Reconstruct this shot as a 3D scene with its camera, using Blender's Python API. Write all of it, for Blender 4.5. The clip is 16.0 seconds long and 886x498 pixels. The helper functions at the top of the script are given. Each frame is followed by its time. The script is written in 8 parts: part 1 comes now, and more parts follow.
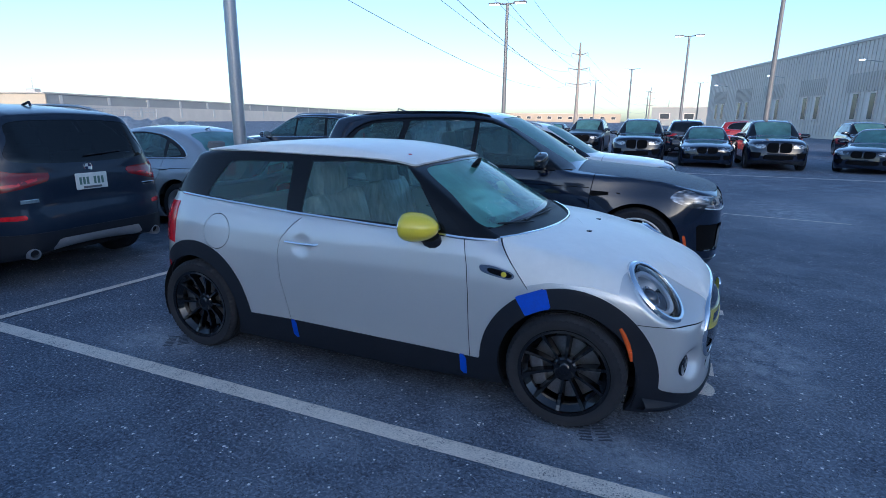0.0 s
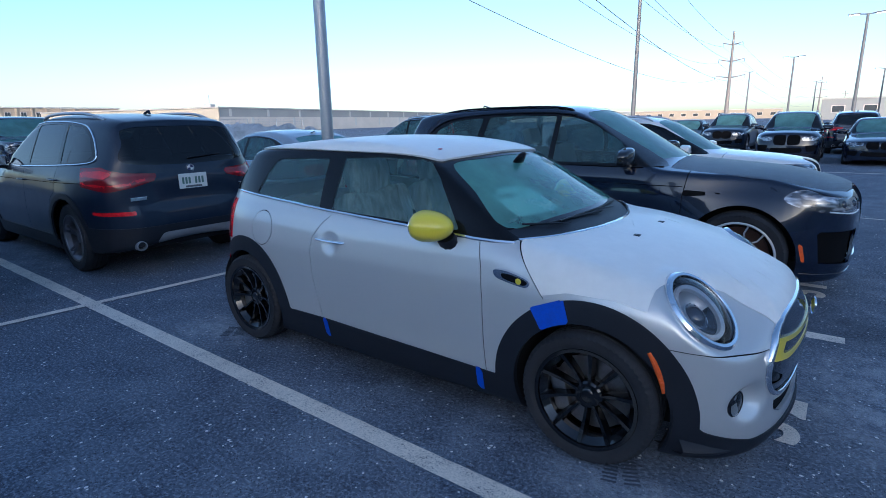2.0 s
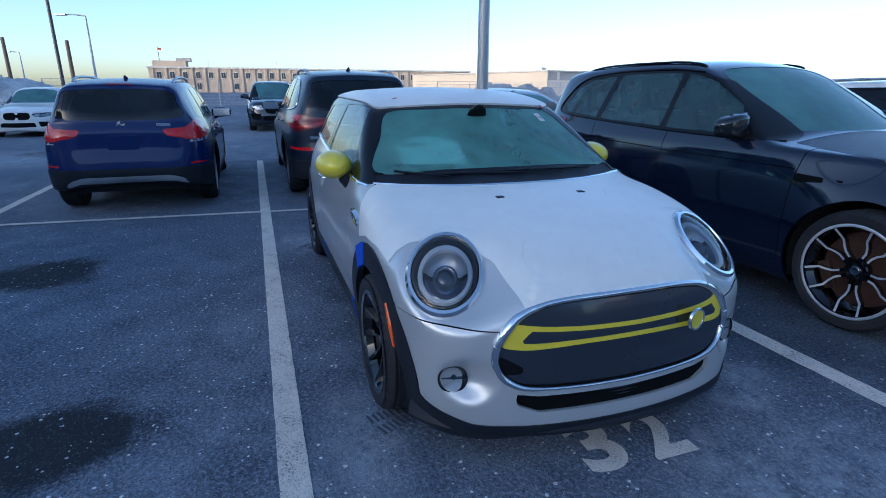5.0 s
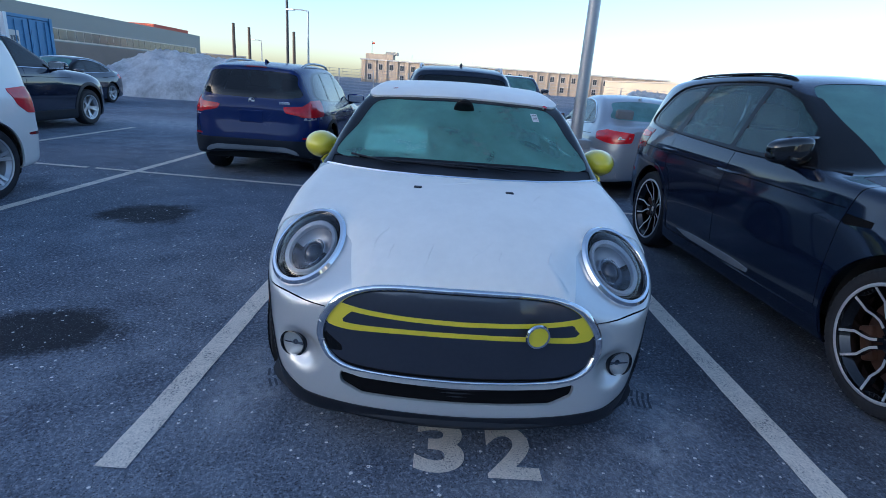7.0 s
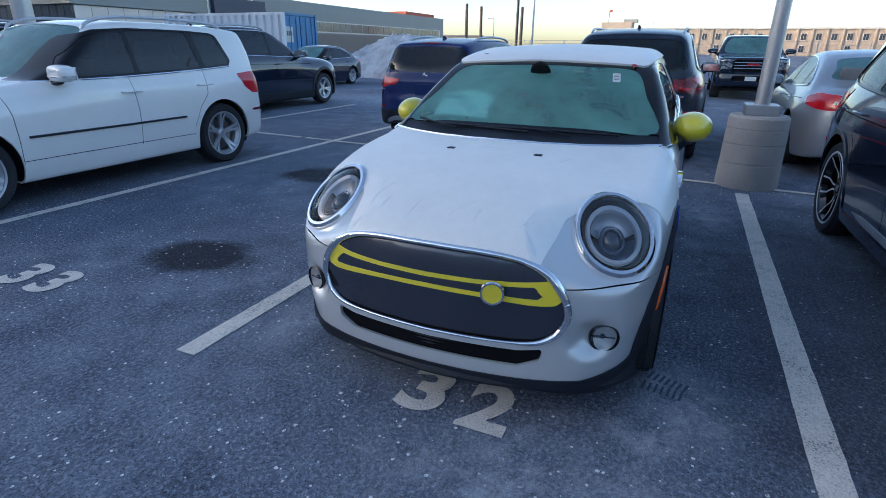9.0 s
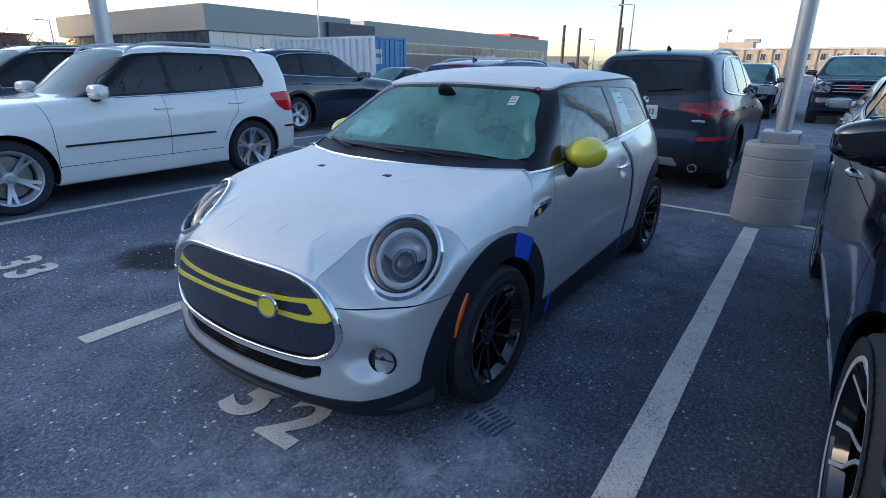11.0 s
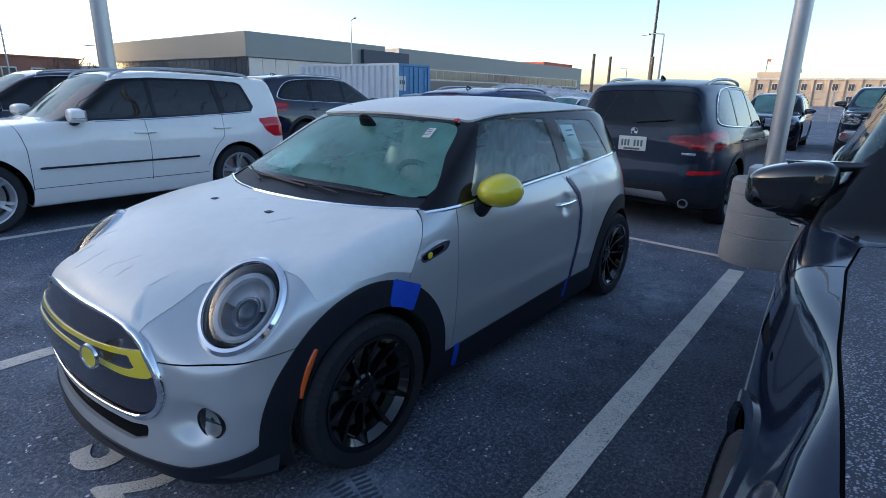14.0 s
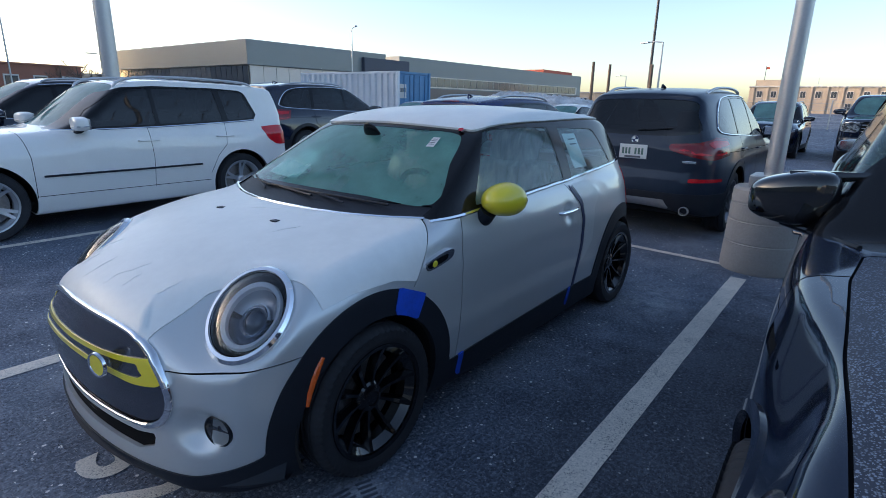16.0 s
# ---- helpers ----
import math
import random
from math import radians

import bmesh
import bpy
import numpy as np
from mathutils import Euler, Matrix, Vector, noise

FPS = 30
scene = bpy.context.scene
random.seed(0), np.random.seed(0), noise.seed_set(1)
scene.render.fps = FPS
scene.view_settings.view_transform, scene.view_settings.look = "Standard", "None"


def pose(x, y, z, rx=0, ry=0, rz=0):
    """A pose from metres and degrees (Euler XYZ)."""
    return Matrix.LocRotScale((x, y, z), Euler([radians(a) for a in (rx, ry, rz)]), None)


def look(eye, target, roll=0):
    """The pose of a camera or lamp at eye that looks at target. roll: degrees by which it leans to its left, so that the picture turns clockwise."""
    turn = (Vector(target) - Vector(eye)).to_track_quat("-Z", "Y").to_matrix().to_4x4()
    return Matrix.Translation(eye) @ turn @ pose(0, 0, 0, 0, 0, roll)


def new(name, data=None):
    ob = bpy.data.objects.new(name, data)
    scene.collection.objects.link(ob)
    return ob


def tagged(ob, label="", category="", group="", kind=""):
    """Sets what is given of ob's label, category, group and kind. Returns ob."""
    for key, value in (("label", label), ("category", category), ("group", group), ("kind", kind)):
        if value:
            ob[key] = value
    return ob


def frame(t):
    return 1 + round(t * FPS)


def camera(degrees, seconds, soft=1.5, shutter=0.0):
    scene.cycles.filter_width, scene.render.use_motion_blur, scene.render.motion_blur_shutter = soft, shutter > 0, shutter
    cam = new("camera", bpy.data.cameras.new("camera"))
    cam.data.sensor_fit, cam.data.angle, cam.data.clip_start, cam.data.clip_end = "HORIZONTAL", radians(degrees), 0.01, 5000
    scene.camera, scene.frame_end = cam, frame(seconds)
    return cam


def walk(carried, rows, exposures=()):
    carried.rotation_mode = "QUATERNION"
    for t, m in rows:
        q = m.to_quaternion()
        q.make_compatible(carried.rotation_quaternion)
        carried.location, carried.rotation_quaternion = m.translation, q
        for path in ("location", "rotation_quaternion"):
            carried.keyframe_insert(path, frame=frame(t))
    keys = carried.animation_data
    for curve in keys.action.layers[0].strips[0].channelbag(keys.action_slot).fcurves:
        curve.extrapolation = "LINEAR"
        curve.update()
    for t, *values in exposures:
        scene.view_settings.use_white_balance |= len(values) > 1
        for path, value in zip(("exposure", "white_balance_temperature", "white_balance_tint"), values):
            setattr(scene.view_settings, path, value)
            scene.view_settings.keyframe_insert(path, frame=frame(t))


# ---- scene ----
cam = camera(79.8, 16.0, 0.62)
PATH = [
    (0, (0.389, -3.373, 1.576), (-0.361, -1.582, 1.099), 0.7),
    (0.5, (0.384, -3.376, 1.569), (-0.36, -1.581, 1.096), 0.8),
    (1, (0.423, -3.275, 1.545), (-0.381, -1.504, 1.078), -0.0),
    (1.5, (0.536, -3.006, 1.504), (-0.497, -1.357, 1.045), -0.4),
    (2, (0.785, -2.886, 1.513), (-0.384, -1.332, 1.047), -1.0),
    (2.5, (1.095, -2.749, 1.515), (-0.192, -1.305, 1.008), 1.9),
    (3, (1.353, -2.417, 1.466), (-0.153, -1.207, 0.945), 0.5),
    (3.5, (1.636, -2.174, 1.453), (0.046, -1.079, 0.933), 2.2),
    (4, (1.874, -1.887, 1.452), (0.185, -0.971, 0.895), 3.5),
    (4.5, (1.998, -1.504, 1.43), (0.241, -0.739, 0.857), 3.4),
    (5, (2.185, -1.266, 1.418), (0.381, -0.627, 0.84), 0.2),
    (7.5, (2.453, 0.144, 1.405), (0.55, 0.016, 0.802), 3.6),
    (8, (2.447, 0.355, 1.396), (0.569, 0.044, 0.782), 1.3),
    (8.5, (2.447, 0.561, 1.397), (0.655, -0.011, 0.716), 1.5),
    (11, (1.85, 1.803, 1.417), (0.291, 0.731, 0.769), 0.6),
    (11.5, (1.793, 1.993, 1.423), (0.288, 0.845, 0.776), 3.5),
    (12, (1.535, 2.096, 1.423), (0.033, 0.933, 0.796), 2.8),
    (12.5, (1.36, 2.173, 1.443), (-0.148, 0.983, 0.886), 3.3),
    (13, (1.298, 2.168, 1.439), (-0.213, 0.983, 0.88), 2.1),
    (13.5, (1.281, 2.166, 1.443), (-0.232, 0.985, 0.88), 1.5),
    (14, (1.284, 2.163, 1.442), (-0.229, 0.982, 0.879), 1.2),
    (14.5, (1.293, 2.159, 1.45), (-0.219, 0.979, 0.885), 1.2),
    (15, (1.308, 2.159, 1.454), (-0.207, 0.976, 0.899), 1.2),
    (15.5, (1.312, 2.161, 1.455), (-0.203, 0.972, 0.914), 1.1),
    (16, (1.306, 2.155, 1.453), (-0.212, 0.969, 0.915), 1.2),
]
walk(cam, [(t, look(eye, target, roll)) for t, eye, target, roll in PATH], [(0.0, 1.00, 5030.0, 11.0), (5.0, 1.08, 5050.0, 11.5), (8.0, 1.34, 5620.0, 13.0), (11.5, 1.46, 5900.0, 14.0), (16.0, 1.30, 6100.0, 15.0)])

# ---- light: a low winter sun behind unseen halls added to the south, the lot in their shade, open sky ----
SUN_AZIMUTH, SUN_HEIGHT = -62.0, 9.5
world = bpy.data.worlds.new("world")
scene.world = world
world.use_nodes = True
_wt = world.node_tree
_sky = _wt.nodes.new("ShaderNodeTexSky")
_sky.sky_type, _sky.sun_disc = "NISHITA", False
_sky.sun_elevation, _sky.sun_rotation = radians(SUN_HEIGHT), radians(90 - SUN_AZIMUTH)
_sky.air_density, _sky.dust_density, _sky.ozone_density = 0.8, 1.15, 0.9
_wt.links.new(_sky.outputs[0], _wt.nodes["Background"].inputs[0])
_wt.nodes["Background"].inputs[1].default_value = 0.15
sun = new("sun", bpy.data.lights.new("sun", "SUN"))
sun.data.energy, sun.data.angle, sun.data.color = 1.6, radians(0.6), (1.0, 0.78, 0.55)
_a, _e = radians(SUN_AZIMUTH), radians(SUN_HEIGHT)
sun.matrix_basis = look((60 * math.cos(_a), 60 * math.sin(_a), 60 * math.tan(_e)), (0, 0, 0))


# ---- mesh tools ----
def mesh_of(name, verts, faces, normals=None, mat=None, smooth=True):
    """A mesh from arrays; faces is an (n, 3) or (n, 4) array or a list."""
    me = bpy.data.meshes.new(name)
    if isinstance(faces, np.ndarray):
        n, k = faces.shape
        me.vertices.add(len(verts))
        me.vertices.foreach_set("co", np.asarray(verts, dtype=np.float32).ravel())
        me.loops.add(n * k)
        me.loops.foreach_set("vertex_index", faces.astype(np.int32).ravel())
        me.polygons.add(n)
        me.polygons.foreach_set("loop_start", np.arange(0, n * k, k, dtype=np.int32))
        me.update(calc_edges=True)
        me.validate()
    else:
        me.from_pydata([tuple(v) for v in verts], [], faces)
    if smooth:
        me.polygons.foreach_set("use_smooth", [True] * len(me.polygons))
    if normals is not None and len(normals) == len(me.vertices):
        me.normals_split_custom_set_from_vertices([tuple(v) for v in normals])
    if mat:
        me.materials.append(mat)
    me.update()
    return me


def put(name, me, parent=None, label="", m=None):
    ob = new(name, me)
    if parent:
        ob.parent = parent
    if m is not None:
        ob.matrix_basis = m
    if label:
        ob["label"] = label
    return ob


def part(name, bm, mat, parent=None, label="", m=None, smooth=False):
    """Links a bmesh as one object under a thing."""
    me = bpy.data.meshes.new(name)
    bm.to_mesh(me)
    bm.free()
    me.materials.append(mat)
    if smooth:
        me.polygons.foreach_set("use_smooth", [True] * len(me.polygons))
        me.set_sharp_from_angle(angle=radians(35))
    return put(name, me, parent, label, m)


def base(name, m, label, category, group="", kind=""):
    """The empty at the foot of a thing."""
    ob = new(name)
    ob.empty_display_size = 0.1
    ob.matrix_basis = m
    return tagged(ob, label, category, group, kind)


def add_box(bm, lo, hi, bevel=0.0, m=None):
    c = [(a + b) / 2 for a, b in zip(lo, hi)]
    s = [max(abs(b - a), 1e-4) for a, b in zip(lo, hi)]
    mm = Matrix.Translation(c) @ Matrix.Diagonal((*s, 1))
    if m is not None:
        mm = m @ mm
    r = bmesh.ops.create_cube(bm, size=1.0, matrix=mm)
    if bevel:
        vs = set(r["verts"])
        es = [e for e in bm.edges if e.verts[0] in vs and e.verts[1] in vs]
        bmesh.ops.bevel(bm, geom=es, offset=bevel, segments=2, affect="EDGES", profile=0.6)
    return bm


def box(lo, hi, bevel=0.0, m=None):
    return add_box(bmesh.new(), lo, hi, bevel, m)


def add_tube(bm, pts, r, n=8, cap=True, flat=1.0):
    """A round bar along points; r may be a list; flat squeezes it along its second axis."""
    rings, pts = [], [Vector(p) for p in pts]
    for i, p in enumerate(pts):
        d = (pts[min(i + 1, len(pts) - 1)] - pts[max(i - 1, 0)]).normalized()
        side = d.cross(Vector((0, 0, 1))) if abs(d.z) < 0.95 else d.cross(Vector((1, 0, 0)))
        side.normalize()
        up = side.cross(d)
        rr = r[i] if isinstance(r, (list, tuple)) else r
        rings.append([bm.verts.new(p + rr * (math.cos(a) * side + flat * math.sin(a) * up)) for a in [2 * math.pi * j / n for j in range(n)]])
    for a, b in zip(rings, rings[1:]):
        for j in range(n):
            bm.faces.new((a[j], a[(j + 1) % n], b[(j + 1) % n], b[j]))
    if cap:
        bm.faces.new(rings[0][::-1])
        bm.faces.new(rings[-1])
    return bm


def tube(pts, r, n=8, cap=True, flat=1.0):
    return add_tube(bmesh.new(), pts, r, n, cap, flat)


def lathe(profile, n=48, axis="y"):
    """Turns (radius, along) points round an axis."""
    bm = bmesh.new()
    rings = []
    for r, h in profile:
        ring = []
        for j in range(n):
            a = 2 * math.pi * j / n
            p = (r * math.cos(a), h, r * math.sin(a)) if axis == "y" else (r * math.cos(a), r * math.sin(a), h) if axis == "z" else (h, r * math.cos(a), r * math.sin(a))
            ring.append(bm.verts.new(p))
        rings.append(ring)
    for a, b in zip(rings, rings[1:]):
        for j in range(n):
            bm.faces.new((a[j], a[(j + 1) % n], b[(j + 1) % n], b[j]))
    bmesh.ops.remove_doubles(bm, verts=bm.verts, dist=1e-5)
    bmesh.ops.recalc_face_normals(bm, faces=bm.faces)
    return bm


def prism(poly, lo, hi, axes="xz"):
    """An outline (a list of 2D points) given thickness from lo to hi along the third axis."""
    bm = bmesh.new()
    def at(u, v, w):
        return {"xz": (u, w, v), "yz": (w, u, v), "xy": (u, v, w)}[axes]
    a = [bm.verts.new(at(u, v, lo)) for u, v in poly]
    b = [bm.verts.new(at(u, v, hi)) for u, v in poly]
    bm.faces.new(a)
    bm.faces.new(b[::-1])
    for i in range(len(poly)):
        j = (i + 1) % len(poly)
        bm.faces.new((a[i], b[i], b[j], a[j]))
    bmesh.ops.recalc_face_normals(bm, faces=bm.faces)
    return bm


# ---- smooth bodies: distance fields, meshed and cut into panels ----
def rounded(points, step=6, closed=True):
    """A smooth curve through points."""
    p = np.array(points, float)
    out, n = [], len(p)
    for i in range(n if closed else n - 1):
        a, b, c, d = (p[(i + k) % n] if closed else p[min(max(i + k, 0), n - 1)] for k in (-1, 0, 1, 2))
        for s in np.linspace(0, 1, step, endpoint=False):
            m1, m2 = (c - a) * 0.42, (d - b) * 0.42
            h = (2 * s**3 - 3 * s**2 + 1, s**3 - 2 * s**2 + s, -2 * s**3 + 3 * s**2, s**3 - s**2)
            out.append(h[0] * b + h[1] * m1 + h[2] * c + h[3] * m2)
    if not closed:
        out.append(p[-1])
    return np.array(out)


def outline(u, v, poly):
    """Signed distance of points to a closed outline, below zero inside."""
    u, v = np.asarray(u, float), np.asarray(v, float)
    best, inside = np.full(u.shape, 1e9), np.zeros(u.shape, bool)
    q = np.asarray(poly, float)
    for (ax, ay), (bx, by) in zip(q, np.roll(q, -1, 0)):
        ex, ey = bx - ax, by - ay
        ll = ex * ex + ey * ey
        if ll < 1e-12:
            continue
        s = np.clip(((u - ax) * ex + (v - ay) * ey) / ll, 0, 1)
        best = np.minimum(best, (u - ax - s * ex) ** 2 + (v - ay - s * ey) ** 2)
        if ey:
            inside ^= ((ay > v) != (by > v)) & (u < ex * (v - ay) / ey + ax)
    d = np.sqrt(best)
    return np.where(inside, -d, d)


class Table:
    """A signed distance to an outline, kept on a grid."""

    def __init__(self, poly, pad=0.5, h=0.02):
        q = np.asarray(poly)
        self.lo, self.h = q.min(0) - pad, h
        n = np.ceil((q.max(0) + pad - self.lo) / h).astype(int) + 1
        g = np.meshgrid(self.lo[0] + h * np.arange(n[0]), self.lo[1] + h * np.arange(n[1]), indexing="ij")
        self.d = outline(g[0], g[1], q)

    def at(self, u, v):
        a, b = (u - self.lo[0]) / self.h, (v - self.lo[1]) / self.h
        a, b = np.clip(a, 0, self.d.shape[0] - 1.001), np.clip(b, 0, self.d.shape[1] - 1.001)
        i, j = a.astype(int), b.astype(int)
        a, b = a - i, b - j
        d = self.d
        return (d[i, j] * (1 - a) + d[i + 1, j] * a) * (1 - b) + (d[i, j + 1] * (1 - a) + d[i + 1, j + 1] * a) * b


def smax(a, b, k):
    h = np.maximum(k - np.abs(a - b), 0) / k
    return np.maximum(a, b) + h * h * k / 4


def smin(a, b, k):
    return -smax(-a, -b, k)


def surface(field, lo, hi, h):
    """Meshes field(x, y, z) = 0 over a box: places, normals, triangles."""
    axes = [np.arange(a, b + h, h) for a, b in zip(lo, hi)]
    g = np.meshgrid(*axes, indexing="ij")
    f = field(*g)
    s = f < 0
    nx, ny, nz = f.shape
    corner = [(i, j, k) for i in (0, 1) for j in (0, 1) for k in (0, 1)]
    def cut(a, c):
        return a[c[0]:nx - 1 + c[0], c[1]:ny - 1 + c[1], c[2]:nz - 1 + c[2]]
    count = sum(cut(s, c).astype(int) for c in corner)
    cell = (count > 0) & (count < 8)
    idx = np.full(cell.shape, -1)
    idx[cell] = np.arange(cell.sum())
    total, hits = np.zeros((cell.sum(), 3)), np.zeros(cell.sum())
    for c in corner:
        for ax in range(3):
            if c[ax]:
                continue
            e = tuple(v + (1 if i == ax else 0) for i, v in enumerate(c))
            fa, fb = cut(f, c)[cell], cut(f, e)[cell]
            m = (fa < 0) != (fb < 0)
            t = np.where(m, fa / np.where(m, fa - fb, 1), 0)
            p = np.tile(np.array(c, float), (len(t), 1))
            p[:, ax] += t
            total[m] += p[m]
            hits[m] += 1
    v = (np.argwhere(cell) + total / hits[:, None]) * h + np.array([a[0] for a in axes])
    quads = []
    for ax in range(3):
        u, w = [(1, 2), (2, 0), (0, 1)][ax]
        sl = [slice(None)] * 3
        a, b = list(sl), list(sl)
        a[ax], b[ax] = slice(0, -1), slice(1, None)
        flip = s[tuple(a)] != s[tuple(b)]
        at = np.argwhere(flip)
        at = at[(at[:, u] > 0) & (at[:, w] > 0) & (at[:, u] < f.shape[u] - 1) & (at[:, w] < f.shape[w] - 1)]
        ids = []
        for du, dw in ((1, 1), (0, 1), (0, 0), (1, 0)):
            q = at.copy()
            q[:, u] -= du
            q[:, w] -= dw
            ids.append(idx[q[:, 0], q[:, 1], q[:, 2]])
        quad = np.stack(ids, 1)
        out = s[at[:, 0], at[:, 1], at[:, 2]]
        quad[~out] = quad[~out][:, ::-1]
        quads.append(quad[(quad >= 0).all(1)])
    quads = np.concatenate(quads)
    e = h * 0.1
    def slope(p):
        return np.stack([field(*(p + e * np.eye(3)[i]).T) - field(*(p - e * np.eye(3)[i]).T) for i in range(3)], 1) / (2 * e)
    for _ in range(3):
        n = slope(v)
        ll = np.maximum((n * n).sum(1), 0.05)
        v = v - np.clip(field(*v.T) / ll, -h, h)[:, None] * n
    n = slope(v)
    n /= np.maximum(np.linalg.norm(n, axis=1), 1e-6)[:, None]
    tris = np.concatenate([quads[:, [0, 1, 2]], quads[:, [0, 2, 3]]])
    return v, n, tris


def divide(mesh, f):
    """Cuts a mesh along f = 0: the piece below zero and the rest."""
    v, n, t = mesh
    s = f < 0
    k = s[t].sum(1)
    low, high = [t[k == 3]], [t[k == 0]]
    vs, ns, count = [v], [n], len(v)
    mixed = t[(k == 1) | (k == 2)]
    if len(mixed):
        km = s[mixed].sum(1)
        lone = np.where(km[:, None] == 1, s[mixed], ~s[mixed])
        first = lone.argmax(1)
        r = np.arange(len(mixed))
        a, b, c = mixed[r, first], mixed[r, (first + 1) % 3], mixed[r, (first + 2) % 3]
        ends = np.sort(np.concatenate([np.stack([a, b], 1), np.stack([a, c], 1)]), axis=1)
        uniq, inv = np.unique(ends, axis=0, return_inverse=True)
        inv = inv.ravel()
        fa, fb = f[uniq[:, 0]], f[uniq[:, 1]]
        w = np.clip(fa / np.where(fa == fb, 1, fa - fb), 0.001, 0.999)[:, None]
        vs.append(v[uniq[:, 0]] * (1 - w) + v[uniq[:, 1]] * w)
        nn = n[uniq[:, 0]] * (1 - w) + n[uniq[:, 1]] * w
        ns.append(nn / np.maximum(np.linalg.norm(nn, axis=1), 1e-6)[:, None])
        p, q = count + inv[:len(mixed)], count + inv[len(mixed):]
        tip, rest1, rest2 = np.stack([a, p, q], 1), np.stack([p, b, c], 1), np.stack([p, c, q], 1)
        one = km == 1
        low += [tip[one], rest1[~one], rest2[~one]]
        high += [tip[~one], rest1[one], rest2[one]]
    vs, ns = np.concatenate(vs), np.concatenate(ns)
    return (vs, ns, np.concatenate(low)), (vs, ns, np.concatenate(high))


def join(meshes):
    """Lays pieces together as one mesh."""
    vs, ns, ts, k = [], [], [], 0
    for v, n, t in (tidy(m) for m in meshes if len(m[2])):
        vs.append(v), ns.append(n), ts.append(t + k)
        k += len(v)
    if not ts:
        return meshes[0]
    return np.concatenate(vs), np.concatenate(ns), np.concatenate(ts)


def near_line(x, z, pts):
    """Distance to an open line, and the same with a sign for its two sides."""
    best, sign = np.full(np.shape(x), 1e9), np.ones(np.shape(x))
    for (ax, az), (bx, bz) in zip(pts, pts[1:]):
        ex, ez = bx - ax, bz - az
        s = np.clip(((x - ax) * ex + (z - az) * ez) / max(ex * ex + ez * ez, 1e-9), 0, 1)
        d = np.hypot(x - ax - s * ex, z - az - s * ez)
        c = ex * (z - az) - ez * (x - ax)
        hit = d < best
        best, sign = np.where(hit, d, best), np.where(hit, np.where(c < 0, -1.0, 1.0), sign)
    return best, best * sign


class Skin:
    """A body's surface, from which panels are cut one after another."""

    def __init__(self, mesh):
        self.rest = mesh

    def take(self, *fields):
        """Cuts out what lies below zero in all the fields."""
        piece, left = self.rest, []
        for f in fields:
            v = piece[0]
            piece, out = divide(piece, f(v[:, 0], v[:, 1], v[:, 2]))
            piece = tidy(piece) if len(piece[2]) else piece
            left.append(out)
        self.rest = join(left)
        return piece

    def line(self, pts, w, *limits):
        """Cuts out a narrow band along a line in the side view."""
        zone = self.take(*limits, lambda x, y, z: near_line(x, z, pts)[0] - 0.035)
        if not len(zone[2]):
            return zone
        v = zone[0]
        a, b = divide(zone, near_line(v[:, 0], v[:, 2], pts)[1] + w)
        b = tidy(b)
        v = b[0]
        gap, c = divide(b, near_line(v[:, 0], v[:, 2], pts)[1] - w)
        gap = tidy(gap)
        if len(gap[2]):
            v = gap[0]
            gap, ends = divide(gap, near_line(v[:, 0], v[:, 2], pts)[0] - w * 1.6)
            self.rest = join([self.rest, a, c, ends])
        else:
            self.rest = join([self.rest, a, c])
        return gap


def tidy(mesh, keep=None):
    """Keeps the chosen triangles and the points that they use."""
    v, n, t = mesh
    if keep is not None:
        t = t[keep]
    used, inv = np.unique(t, return_inverse=True)
    return v[used], n[used], inv.reshape(-1, 3)


def halves(mesh):
    """The two sides of a mesh: y above zero, y below zero."""
    v, n, t = mesh
    y = v[t][:, :, 1].mean(1)
    return tidy(mesh, y > 0), tidy(mesh, y <= 0)


def islands(mesh):
    """The separate pieces of a mesh."""
    v, n, t = tidy(mesh)
    mark = np.arange(len(v))
    while len(t):
        low = mark[t].min(1)
        new_mark = mark.copy()
        for k in range(3):
            np.minimum.at(new_mark, t[:, k], low)
        new_mark = new_mark[new_mark]
        if (new_mark == mark).all():
            break
        mark = new_mark
    return [(v, n, t[mark[t[:, 0]] == m]) for m in np.unique(mark[t[:, 0]])] if len(t) else []


def panel(name, mesh, mat, parent, label="", lift=0.0, skirt=0.0, rim=None):
    """A piece of a body as an object: lifted along its normals, with its edge turned in."""
    v, n, t = tidy(mesh)
    if not len(t):
        return None
    v = v + n * lift
    if skirt:
        e = np.concatenate([t[:, [0, 1]], t[:, [1, 2]], t[:, [2, 0]]])
        key, first, cnt = np.unique(np.sort(e, axis=1), axis=0, return_index=True, return_counts=True)
        e = e[first[cnt == 1]]
        d = v[e[:, 1]] - v[e[:, 0]]
        out = np.cross(d, n[e[:, 0]])
        out /= np.maximum(np.linalg.norm(out, axis=1), 1e-9)[:, None]
        k, m = len(v), len(e)
        v2 = np.concatenate([v[e[:, 0]], v[e[:, 1]], v[e[:, 1]] - n[e[:, 1]] * skirt, v[e[:, 0]] - n[e[:, 0]] * skirt])
        i = np.arange(m)
        a, b, c, dd = k + i, k + m + i, k + 2 * m + i, k + 3 * m + i
        t = np.concatenate([t, np.stack([b, a, dd], 1), np.stack([b, dd, c], 1)])
        v, n = np.concatenate([v, v2]), np.concatenate([n, out, out, out, out])
    return put(name, mesh_of(name, v, t, n, mat), parent, label)


